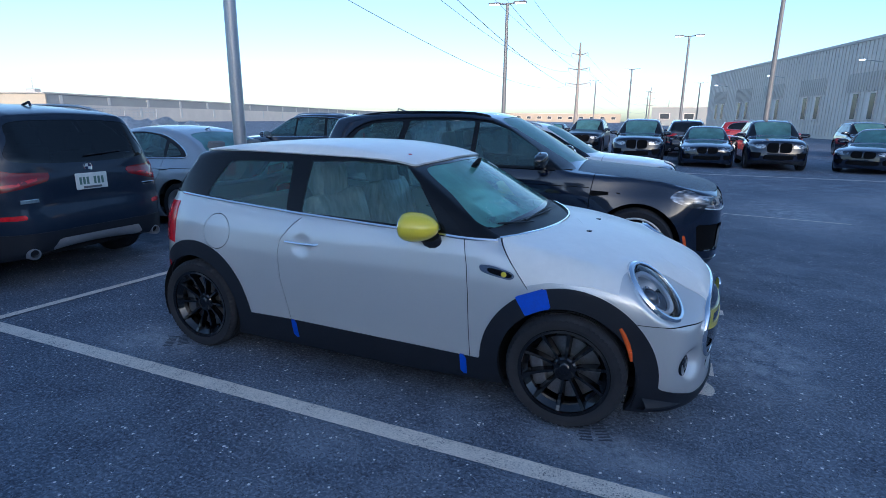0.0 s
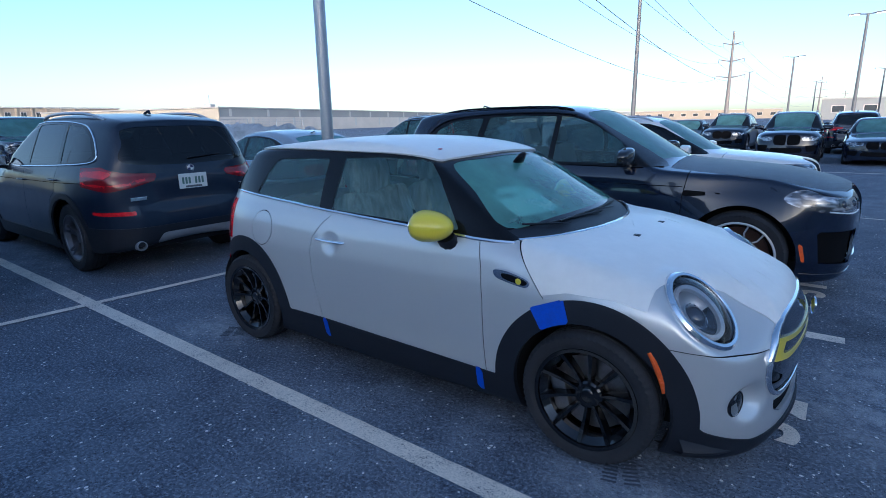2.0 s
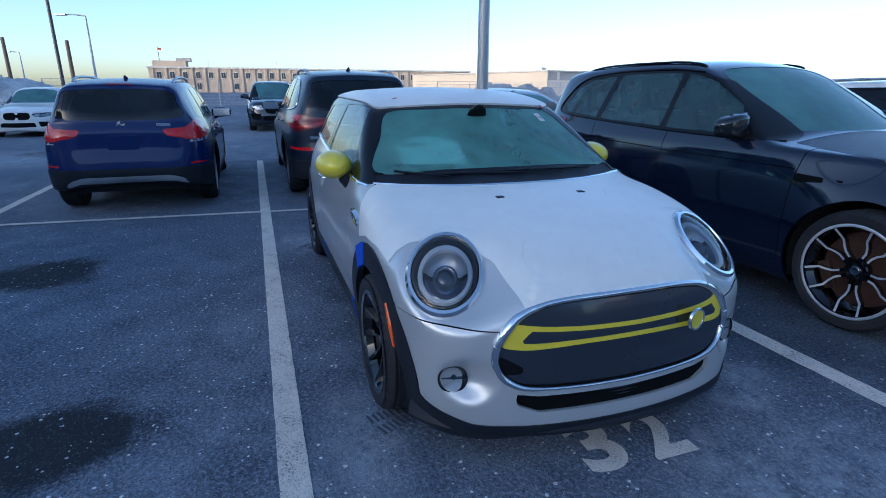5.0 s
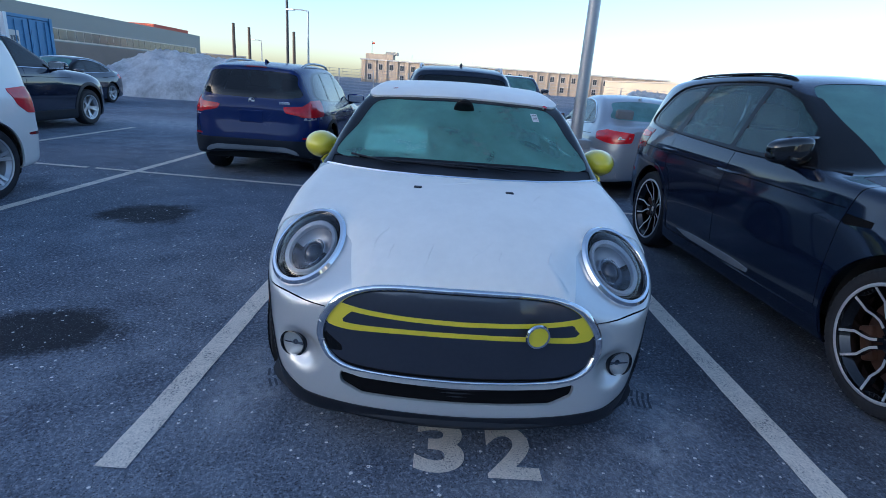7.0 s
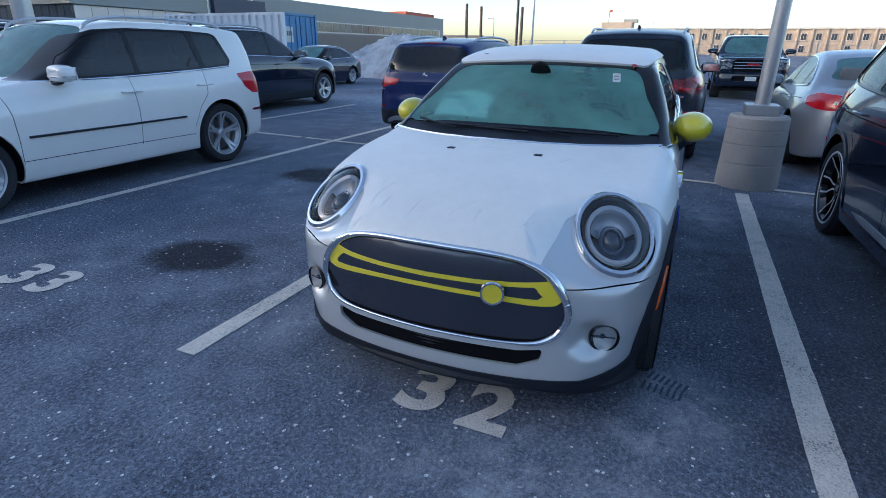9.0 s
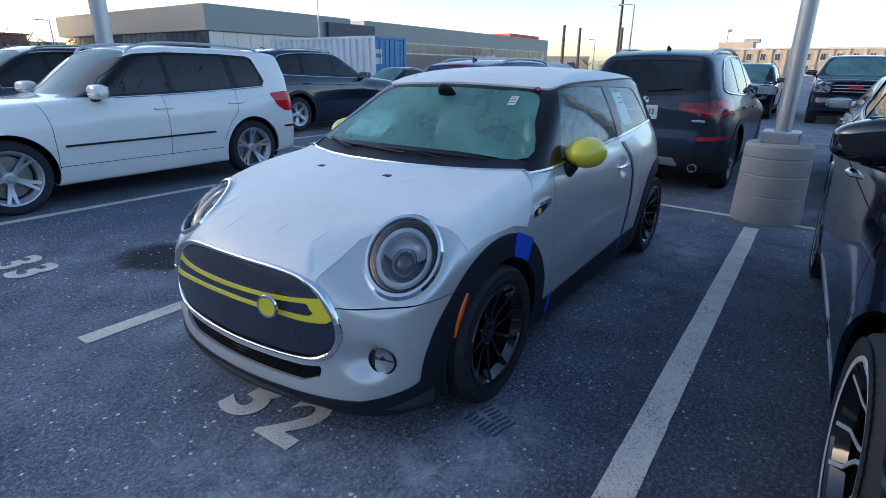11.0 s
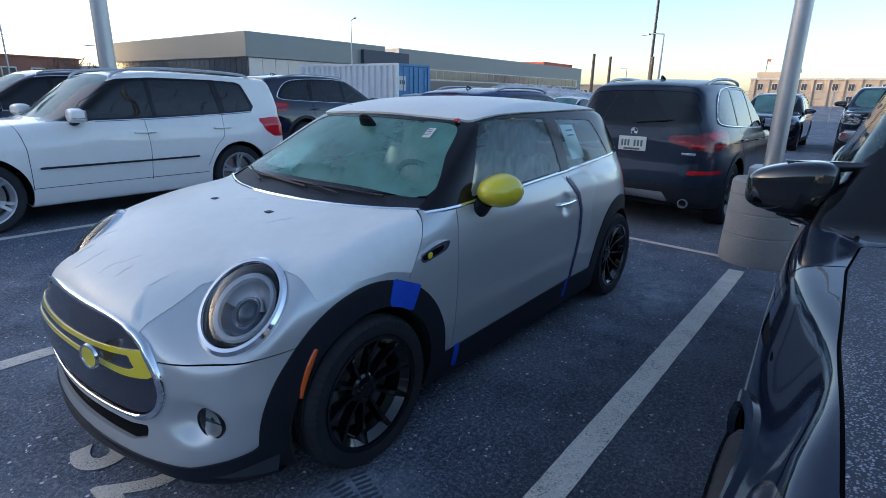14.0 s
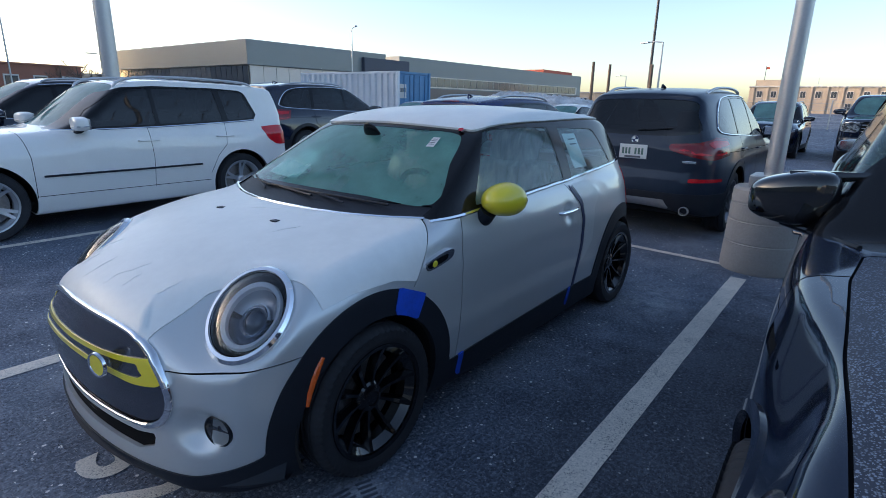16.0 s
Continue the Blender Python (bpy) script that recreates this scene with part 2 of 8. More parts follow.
# ---- materials ----
def nodes_of(name):
    m = bpy.data.materials.new(name)
    m.use_nodes = True
    t = m.node_tree
    return m, t, t.nodes["Principled BSDF"], t.nodes["Material Output"]


def noise_of(t, scale, detail=4.0, rough=0.6, coords="Object", stretch=None):
    tc = t.nodes.new("ShaderNodeTexCoord")
    n = t.nodes.new("ShaderNodeTexNoise")
    n.inputs["Scale"].default_value, n.inputs["Detail"].default_value, n.inputs["Roughness"].default_value = scale, detail, rough
    if stretch:
        mp = t.nodes.new("ShaderNodeMapping")
        mp.inputs["Scale"].default_value = stretch
        t.links.new(tc.outputs[coords], mp.inputs[0])
        t.links.new(mp.outputs[0], n.inputs["Vector"])
    else:
        t.links.new(tc.outputs[coords], n.inputs["Vector"])
    return n.outputs["Fac"]


def ramp(t, fac, stops):
    r = t.nodes.new("ShaderNodeValToRGB")
    e = r.color_ramp.elements
    while len(e) < len(stops):
        e.new(0.5)
    for k, (p, c) in zip(e, stops):
        k.position, k.color = p, (*c, 1) if len(c) == 3 else c
    t.links.new(fac, r.inputs[0])
    return r.outputs[0]


def mix(t, fac, a, b, kind="MIX"):
    m = t.nodes.new("ShaderNodeMix")
    m.data_type, m.blend_type = "RGBA", kind
    for sock, v in ((m.inputs[0], fac), (m.inputs[6], a), (m.inputs[7], b)):
        if hasattr(v, "links") or hasattr(v, "is_linked"):
            t.links.new(v, sock)
        else:
            sock.default_value = v if not isinstance(v, tuple) else (*v, 1) if len(v) == 3 else v
    return m.outputs[2]


def calc(t, op, a, b=0.0, c=None):
    m = t.nodes.new("ShaderNodeMath")
    m.operation = op
    for sock, v in zip(m.inputs, (a, b, c)):
        if v is None:
            continue
        if hasattr(v, "is_linked"):
            t.links.new(v, sock)
        else:
            sock.default_value = v
    return m.outputs[0]


def bump(t, height, strength, dist, bsdf):
    b = t.nodes.new("ShaderNodeBump")
    b.inputs["Strength"].default_value, b.inputs["Distance"].default_value = strength, dist
    t.links.new(height, b.inputs["Height"])
    t.links.new(b.outputs[0], bsdf.inputs["Normal"])


def plain(name, color, rough=0.5, metal=0.0, scale=6.0, vary=0.12, fine=90.0, relief=0.0, coat=0.0, rvary=0.1):
    """A surface whose colour and gloss vary at two scales."""
    m, t, b, _ = nodes_of(name)
    big, small = noise_of(t, scale), noise_of(t, fine, 2.0)
    both = calc(t, "ADD", calc(t, "MULTIPLY", big, 0.65), calc(t, "MULTIPLY", small, 0.35))
    c0 = tuple(max(0, x * (1 - vary)) for x in color)
    c1 = tuple(min(1, x * (1 + vary)) for x in color)
    t.links.new(ramp(t, both, [(0.3, c0), (0.7, c1)]), b.inputs["Base Color"])
    t.links.new(calc(t, "MULTIPLY_ADD", both, rvary * 2, rough - rvary), b.inputs["Roughness"])
    b.inputs["Metallic"].default_value = metal
    b.inputs["Coat Weight"].default_value = coat
    b.inputs["Coat Roughness"].default_value = 0.06
    if relief:
        bump(t, small, 0.5, relief, b)
    return m


def paint(name, color, metal=0.0, rough=0.35, dirt=(0.3, 0.31, 0.32), dirt_amount=0.25, frost=0.0):
    """Car paint under clear coat, with road film low down the grain and rime on what faces up."""
    m, t, b, _ = nodes_of(name)
    grain = noise_of(t, 900.0, 1.0)
    film = noise_of(t, 3.0, 6.0, 0.65)
    speck = noise_of(t, 60.0, 3.0, 0.7)
    c = ramp(t, grain, [(0.35, tuple(x * 0.93 for x in color)), (0.65, tuple(min(1, x * 1.06) for x in color))])
    dust = calc(t, "MULTIPLY", calc(t, "MULTIPLY", ramp(t, film, [(0.4, (0, 0, 0)), (0.75, (1, 1, 1))]), ramp(t, speck, [(0.3, (0.4,) * 3), (0.7, (1,) * 3)])), dirt_amount)
    c = mix(t, dust, c, dirt)
    rough_out = calc(t, "MULTIPLY_ADD", dust, 0.5, rough)
    if frost:
        geo = t.nodes.new("ShaderNodeNewGeometry")
        sep = t.nodes.new("ShaderNodeSeparateXYZ")
        t.links.new(geo.outputs["Normal"], sep.inputs[0])
        up = calc(t, "SMOOTH_MIN", calc(t, "MAXIMUM", calc(t, "MULTIPLY_ADD", sep.outputs[2], 6.0, -4.9), 0.0), 1.0, 0.1)
        crystal = ramp(t, noise_of(t, 240.0, 2.0), [(0.35, (0.25,) * 3), (0.65, (1,) * 3)])
        rime = calc(t, "MULTIPLY", calc(t, "MULTIPLY", up, crystal), frost)
        c = mix(t, rime, c, (0.40, 0.43, 0.47))
        rough_out = calc(t, "MULTIPLY_ADD", rime, 0.55, rough_out)
        t.links.new(calc(t, "SUBTRACT", 1.0, rime), b.inputs["Coat Weight"])
    else:
        b.inputs["Coat Weight"].default_value = 0.9
    t.links.new(c, b.inputs["Base Color"])
    t.links.new(rough_out, b.inputs["Roughness"])
    b.inputs["Metallic"].default_value = metal
    b.inputs["Coat Roughness"].default_value = 0.05
    return m


def pane(name, tint, gloss=0.03, mist=0.0, mist_color=(0.5, 0.6, 0.6), mist_scale=7.0, stretch=None):
    """Glass: tinted see-through with a mirror gloss, and mist or rime in patches."""
    m = bpy.data.materials.new(name)
    m.use_nodes = True
    t = m.node_tree
    t.nodes.clear()
    out = t.nodes.new("ShaderNodeOutputMaterial")
    tr, gl = t.nodes.new("ShaderNodeBsdfTransparent"), t.nodes.new("ShaderNodeBsdfGlossy")
    tr.inputs[0].default_value = (*tint, 1)
    gl.inputs["Roughness"].default_value = gloss
    gl.inputs["Color"].default_value = (1, 1, 1, 1)
    fr = t.nodes.new("ShaderNodeFresnel")
    fr.inputs[0].default_value = 1.5
    back, shine = tr.outputs[0], fr.outputs[0]
    if mist:
        df, tl, ms = t.nodes.new("ShaderNodeBsdfDiffuse"), t.nodes.new("ShaderNodeBsdfTranslucent"), t.nodes.new("ShaderNodeMixShader")
        df.inputs[0].default_value = (*mist_color, 1)
        tl.inputs[0].default_value = (*mist_color, 1)
        ms.inputs[0].default_value = 0.35
        t.links.new(df.outputs[0], ms.inputs[1])
        t.links.new(tl.outputs[0], ms.inputs[2])
        mm = t.nodes.new("ShaderNodeMixShader")
        a = ramp(t, noise_of(t, mist_scale, 5.0, 0.6, "Object", stretch), [(0.3, (mist * 0.6,) * 3), (0.7, (min(1, mist * 1.3),) * 3)])
        fine = ramp(t, noise_of(t, 190.0, 2.0), [(0.36, (0.86,) * 3), (0.62, (1.0,) * 3)])
        cover = calc(t, "MULTIPLY", a, fine)
        t.links.new(cover, mm.inputs[0])
        shine = calc(t, "MULTIPLY", shine, calc(t, "MULTIPLY_ADD", cover, -0.75, 1.0))
        t.links.new(back, mm.inputs[1])
        t.links.new(ms.outputs[0], mm.inputs[2])
        back = mm.outputs[0]
    mx = t.nodes.new("ShaderNodeMixShader")
    t.links.new(shine, mx.inputs[0])
    t.links.new(back, mx.inputs[1])
    t.links.new(gl.outputs[0], mx.inputs[2])
    t.links.new(mx.outputs[0], out.inputs[0])
    return m


def glowing(name, color, strength):
    m, t, b, _ = nodes_of(name)
    b.inputs["Base Color"].default_value = (*color, 1)
    b.inputs["Emission Color"].default_value = (*color, 1)
    b.inputs["Emission Strength"].default_value = strength
    return m


def rimed(name):
    """Dark paint under a close crust of frozen drops."""
    m, t, b, _ = nodes_of(name)
    tc, vor = t.nodes.new("ShaderNodeTexCoord"), t.nodes.new("ShaderNodeTexVoronoi")
    vor.inputs["Scale"].default_value = 250.0
    t.links.new(tc.outputs["Object"], vor.inputs["Vector"])
    pick = t.nodes.new("ShaderNodeSeparateColor")
    t.links.new(vor.outputs["Color"], pick.inputs[0])
    drop = ramp(t, calc(t, "DIVIDE", vor.outputs["Distance"], calc(t, "MULTIPLY_ADD", pick.outputs[0], 0.6, 0.15)), [(0.5, (1, 1, 1)), (0.9, (0, 0, 0))])
    patch = ramp(t, noise_of(t, 14.0, 4.0), [(0.35, (0.45,) * 3), (0.65, (1,) * 3)])
    k = calc(t, "MULTIPLY", drop, patch)
    t.links.new(mix(t, k, (0.03, 0.036, 0.055), (0.27, 0.32, 0.40)), b.inputs["Base Color"])
    t.links.new(calc(t, "MULTIPLY_ADD", k, 0.25, 0.40), b.inputs["Roughness"])
    bump(t, drop, 0.6, 0.003, b)
    return m


M_SILVER = paint("silver_paint", (0.64, 0.65, 0.64), 0.50, 0.37, dirt_amount=0.03)
M_FILM = plain("white_film", (0.83, 0.825, 0.785), 0.40, 0, 5, 0.05, 22, 0.0016, 0.12)
M_BLACK_GLOSS = plain("gloss_black", (0.006, 0.006, 0.007), 0.14, 0, 5, 0.2, 60, 0, 0.6, 0.04)
M_PLASTIC = plain("black_plastic", (0.013, 0.0155, 0.022), 0.5, 0, 5, 0.25, 300, 0.0006)
M_TYRE = plain("tyre_rubber", (0.027, 0.028, 0.032), 0.65, 0, 8, 0.3, 160, 0.0012)
M_CHROME = plain("chrome", (0.82, 0.83, 0.85), 0.08, 1.0, 5, 0.05, 80, 0, 0, 0.04)
M_ALLOY = plain("silver_alloy", (0.52, 0.53, 0.55), 0.42, 0.8, 9, 0.1, 120)
M_DARK_ALLOY = plain("dark_alloy", (0.22, 0.22, 0.24), 0.35, 0.8, 9, 0.15, 120)
M_BLACK_WHEEL = plain("black_wheel_paint", (0.004, 0.004, 0.005), 0.11, 0.0, 9, 0.2, 100, 0, 0.8, 0.04)
M_MACHINED = plain("machined_wheel_face", (0.66, 0.67, 0.68), 0.38, 0.45, 9, 0.06, 120)
M_LENS = plain("dark_projector_lens", (0.03, 0.036, 0.05), 0.05, 0.2, 9, 0.1, 60, 0, 0.8, 0.02)
M_STEEL = plain("brake_steel", (0.32, 0.31, 0.3), 0.4, 1.0, 20, 0.25, 120)
M_MIRROR_BLACK = paint("gloss_black_mirror_paint", (0.004, 0.004, 0.005), 0.0, 0.08, dirt_amount=0.0)
M_RUST = plain("rusty_brake_steel", (0.085, 0.045, 0.032), 0.6, 0.4, 14, 0.3, 90)
M_CLEAR_FILM = plain("pale_protective_film", (0.64, 0.65, 0.63), 0.38, 0.2, 6, 0.05, 40, 0.0008, 0.3)
M_SEAM = plain("dark_gap", (0.006, 0.006, 0.007), 0.8)
M_YELLOW = paint("energetic_yellow_paint", (0.80, 0.66, 0.03), 0.0, 0.3, dirt_amount=0.08)
M_GRILLE_GREY = plain("satin_grey_panel", (0.036, 0.043, 0.062), 0.22, 0.3, 5, 0.1, 60, 0, 0.8, 0.05)
M_TAPE = plain("blue_masking_tape", (0.012, 0.075, 0.55), 0.6, 0, 14, 0.18, 70, 0.002)
M_ORANGE = plain("orange_reflector", (0.78, 0.115, 0.012), 0.25, 0, 30, 0.15, 90, 0, 0.6)
M_RED_LAMP = plain("red_lamp_glass", (0.55, 0.006, 0.014), 0.16, 0, 20, 0.3, 60, 0, 0.2)
M_DARK_RED = plain("dark_red_lamp_glass", (0.17, 0.005, 0.010), 0.16, 0, 20, 0.25, 60, 0, 0.2)
M_CLEAR = pane("clear_lamp_glass", (0.95, 0.96, 0.98), 0.02, 0.025, (0.55, 0.58, 0.6), 60.0)
M_LAMP_BOWL = plain("lamp_bowl", (0.10, 0.12, 0.16), 0.16, 0.8, 12, 0.2, 90)
def lamp_glass(name):
    """A clear headlight seen from outside: grey reflector steps behind smooth glass."""
    m, t, b, _ = nodes_of(name)
    step = noise_of(t, 9.0, 1.0, 0.4, "Object", (1.0, 1.0, 3.0))
    t.links.new(ramp(t, step, [(0.38, (0.05, 0.055, 0.065)), (0.48, (0.20, 0.21, 0.23)), (0.56, (0.52, 0.54, 0.57)), (0.66, (0.16, 0.17, 0.19))]), b.inputs["Base Color"])
    b.inputs["Roughness"].default_value, b.inputs["Metallic"].default_value, b.inputs["Coat Weight"].default_value = 0.18, 0.6, 1.0
    b.inputs["Coat Roughness"].default_value = 0.03
    return m


M_HEADLAMP = lamp_glass("headlamp_glass")
M_LAMP_DARK = plain("lamp_dark_inner", (0.012, 0.013, 0.018), 0.15, 0.3, 12, 0.2, 90)
M_WINDSHIELD = pane("misted_windshield", (0.66, 0.92, 0.87), 0.02, 0.52, (0.27, 0.64, 0.55), 2.2)
M_SIDE_GLASS = pane("side_glass", (0.80, 0.97, 0.95), 0.02, 0.14, (0.34, 0.66, 0.64), 3.0)
M_TINT = pane("tinted_glass", (0.06, 0.07, 0.08), 0.02)
M_RIME_GLASS = pane("rimed_windshield", (0.30, 0.42, 0.43), 0.06, 0.80, (0.20, 0.42, 0.42), 1.6)
M_RIME_SIDE = pane("rimed_side_glass", (0.36, 0.46, 0.50), 0.03, 0.36, (0.18, 0.34, 0.36), 2.0)
M_CABIN = plain("dark_cabin_trim", (0.045, 0.046, 0.05), 0.8, 0, 6, 0.3, 120, 0.001)
M_SEAT = plain("grey_seat_cloth", (0.16, 0.165, 0.17), 0.9, 0, 8, 0.2, 200, 0.001)
M_PLASTIC_WRAP = pane("clear_plastic_wrap", (0.85, 0.88, 0.9), 0.12, 0.45, (0.85, 0.88, 0.9), 26.0, (1.0, 1.0, 0.18))
M_PAPER = plain("white_paper", (0.78, 0.79, 0.77), 0.8, 0, 5, 0.04, 80)
M_DRL = plain("pale_light_guide", (0.78, 0.79, 0.80), 0.30, 0, 12, 0.06, 90, 0, 0.5)
M_INK = plain("grey_ink", (0.12, 0.13, 0.14), 0.8)
M_UNDER = plain("underbody", (0.012, 0.012, 0.013), 0.85, 0, 4, 0.3, 40, 0.002)
M_BLACK_PAINT = paint("black_car_paint", (0.006, 0.011, 0.028), 0.0, 0.10, (0.06, 0.07, 0.09), 0.012)
M_RIME_PAINT = rimed("rimed_black_paint")
M_DARK_GREY_PAINT = paint("dark_grey_car_paint", (0.010, 0.019, 0.038), 0.15, 0.30, (0.08, 0.09, 0.11), 0.18)
M_BLUE_PAINT = paint("deep_blue_car_paint", (0.004, 0.016, 0.095), 0.0, 0.26, (0.08, 0.11, 0.18), 0.05)
M_WHITE_PAINT = paint("white_car_paint", (0.82, 0.80, 0.76), 0.0, 0.35, (0.42, 0.41, 0.39), 0.18)
M_SILVER_CAR = paint("silver_blue_car_paint", (0.36, 0.40, 0.44), 0.55, 0.35, (0.35, 0.35, 0.35), 0.3, 0.4)
M_RED_PAINT = paint("red_car_paint", (0.32, 0.015, 0.02), 0.2, 0.35, (0.2, 0.15, 0.15), 0.2)
M_SKID = plain("silver_skid_plate", (0.42, 0.43, 0.44), 0.45, 0.5, 7, 0.15, 120)
M_PLATE = plain("number_plate_white", (0.66, 0.68, 0.66), 0.5, 0, 20, 0.08, 80)
M_GREEN_INK = plain("plate_green_ink", (0.10, 0.18, 0.15), 0.6)
M_NAVY_FILM = plain("navy_film", (0.015, 0.025, 0.09), 0.4)
for _m, _v in ((M_SEAM, 0.08), (M_BLACK_WHEEL, 0.35), (M_PLASTIC, 0.3), (M_TYRE, 0.25), (M_BLACK_GLOSS, 0.22), (M_BLACK_PAINT, 0.35)):
    _m.node_tree.nodes["Principled BSDF"].inputs["Specular IOR Level"].default_value = _v
M_BLACK_GLOSS.node_tree.nodes["Principled BSDF"].inputs["Coat Weight"].default_value = 0.12
M_BLACK_PAINT.node_tree.nodes["Principled BSDF"].inputs["Coat Weight"].default_value = 0.8
for _m in (M_BLUE_PAINT, M_DARK_GREY_PAINT):
    _b = _m.node_tree.nodes["Principled BSDF"]
    _b.inputs["Specular IOR Level"].default_value = 0.2
    if not _b.inputs["Coat Weight"].is_linked:
        _b.inputs["Coat Weight"].default_value = 0.45


# ---- ground ----
def asphalt():
    m, t, b, _ = nodes_of("worn_asphalt")
    big = noise_of(t, 0.35, 6.0, 0.62)
    mid = noise_of(t, 2.2, 6.0, 0.7)
    fine = noise_of(t, 55.0, 3.0, 0.75)
    grit = noise_of(t, 260.0, 2.0, 0.7)
    c = ramp(t, fine, [(0.28, (0.030, 0.036, 0.052)), (0.5, (0.095, 0.116, 0.162)), (0.72, (0.37, 0.42, 0.50))])
    # dried salt in drifts and blotches
    salt = calc(t, "MULTIPLY", ramp(t, big, [(0.36, (0.12,) * 3), (0.60, (1, 1, 1))]), ramp(t, mid, [(0.38, (0.04,) * 3), (0.64, (1,) * 3)]))
    salt = calc(t, "MULTIPLY", salt, ramp(t, grit, [(0.3, (0.35,) * 3), (0.7, (1,) * 3)]))
    c = mix(t, calc(t, "MULTIPLY", salt, 0.70), c, (0.36, 0.41, 0.49))
    # pale stones and salt grains
    vor = t.nodes.new("ShaderNodeTexVoronoi")
    vor.inputs["Scale"].default_value = 48.0
    tc = t.nodes.new("ShaderNodeTexCoord")
    t.links.new(tc.outputs["Object"], vor.inputs["Vector"])
    pick = t.nodes.new("ShaderNodeSeparateColor")
    t.links.new(vor.outputs["Color"], pick.inputs[0])
    dot = calc(t, "MULTIPLY", calc(t, "LESS_THAN", vor.outputs["Distance"], calc(t, "MULTIPLY_ADD", calc(t, "POWER", pick.outputs[1], 3.0), 0.34, 0.10)), calc(t, "GREATER_THAN", pick.outputs[0], calc(t, "MULTIPLY_ADD", mid, -0.70, 1.21)))
    c = mix(t, calc(t, "MULTIPLY", dot, 0.95), c, (0.88, 0.87, 0.85))
    tiny = t.nodes.new("ShaderNodeTexVoronoi")
    tiny.inputs["Scale"].default_value = 130.0
    t.links.new(tc.outputs["Object"], tiny.inputs["Vector"])
    pick2 = t.nodes.new("ShaderNodeSeparateColor")
    t.links.new(tiny.outputs["Color"], pick2.inputs[0])
    grain = calc(t, "MULTIPLY", calc(t, "LESS_THAN", tiny.outputs["Distance"], 0.32), calc(t, "GREATER_THAN", pick2.outputs[0], 0.72))
    c = mix(t, calc(t, "MULTIPLY", grain, ramp(t, mid, [(0.35, (0.15,) * 3), (0.65, (0.85,) * 3)])), c, (0.50, 0.50, 0.51))
    pit = calc(t, "MULTIPLY", calc(t, "LESS_THAN", tiny.outputs["Distance"], 0.4), calc(t, "LESS_THAN", pick2.outputs[0], 0.3))
    c = mix(t, calc(t, "MULTIPLY", pit, 0.75), c, (0.02, 0.02, 0.022))
    # wet or oily patches with shapes of their own
    sep = t.nodes.new("ShaderNodeSeparateXYZ")
    t.links.new(tc.outputs["Object"], sep.inputs[0])
    wet = None
    for x, y, sx, sy in STAINS:
        dx = calc(t, "DIVIDE", calc(t, "SUBTRACT", sep.outputs[0], x), sx)
        dy = calc(t, "DIVIDE", calc(t, "SUBTRACT", sep.outputs[1], y), sy)
        d = calc(t, "SQRT", calc(t, "ADD", calc(t, "MULTIPLY", dx, dx), calc(t, "MULTIPLY", dy, dy)))
        d = calc(t, "ADD", d, calc(t, "MULTIPLY_ADD", mid, 1.1, -0.55))
        one = ramp(t, calc(t, "ADD", d, calc(t, "MULTIPLY_ADD", fine, 0.3, -0.15)), [(0.66, (1, 1, 1)), (0.95, (0, 0, 0))])
        wet = one if wet is None else calc(t, "MAXIMUM", wet, one)
    wet = calc(t, "MULTIPLY", wet, calc(t, "MULTIPLY_ADD", calc(t, "MAXIMUM", dot, calc(t, "MULTIPLY", grain, 0.5)), -0.8, 1.0))
    # darker ground under and between the cars: painted shade along with damp
    shade_damp = None
    for x, y, sx, sy in SHADE_AND_DAMP:
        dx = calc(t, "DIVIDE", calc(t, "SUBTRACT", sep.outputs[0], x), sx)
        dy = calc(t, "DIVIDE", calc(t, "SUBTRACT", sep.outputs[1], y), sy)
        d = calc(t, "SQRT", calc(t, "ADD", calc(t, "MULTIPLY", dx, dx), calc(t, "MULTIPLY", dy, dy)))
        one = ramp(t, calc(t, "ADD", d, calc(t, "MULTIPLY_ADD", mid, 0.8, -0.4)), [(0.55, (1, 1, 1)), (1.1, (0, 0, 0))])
        shade_damp = one if shade_damp is None else calc(t, "MAXIMUM", shade_damp, one)
    c = mix(t, calc(t, "MULTIPLY", shade_damp, 0.46), c, (0.022, 0.023, 0.026))
    c = mix(t, calc(t, "MULTIPLY", wet, 0.94), c, (0.007, 0.009, 0.016))
    pale = None
    for x, y, sx, sy in SALT_PATCHES:
        dx = calc(t, "DIVIDE", calc(t, "SUBTRACT", sep.outputs[0], x), sx)
        dy = calc(t, "DIVIDE", calc(t, "SUBTRACT", sep.outputs[1], y), sy)
        d = calc(t, "SQRT", calc(t, "ADD", calc(t, "MULTIPLY", dx, dx), calc(t, "MULTIPLY", dy, dy)))
        d = calc(t, "ADD", d, calc(t, "MULTIPLY_ADD", mid, 2.0, -1.0))
        one = ramp(t, d, [(0.2, (1, 1, 1)), (1.0, (0, 0, 0))])
        pale = one if pale is None else calc(t, "MAXIMUM", pale, one)
    c = mix(t, calc(t, "MULTIPLY", calc(t, "MULTIPLY", calc(t, "MULTIPLY", pale, ramp(t, noise_of(t, 6.5, 8.0, 0.78), [(0.40, (0.12,) * 3), (0.60, (1,) * 3)])), ramp(t, grit, [(0.38, (0.15,) * 3), (0.58, (1,) * 3)])), 0.95), c, (0.50, 0.53, 0.58))
    t.links.new(c, b.inputs["Base Color"])
    t.links.new(calc(t, "MULTIPLY_ADD", wet, -0.05, 0.82), b.inputs["Roughness"])
    b.inputs["Specular IOR Level"].default_value = 0.35
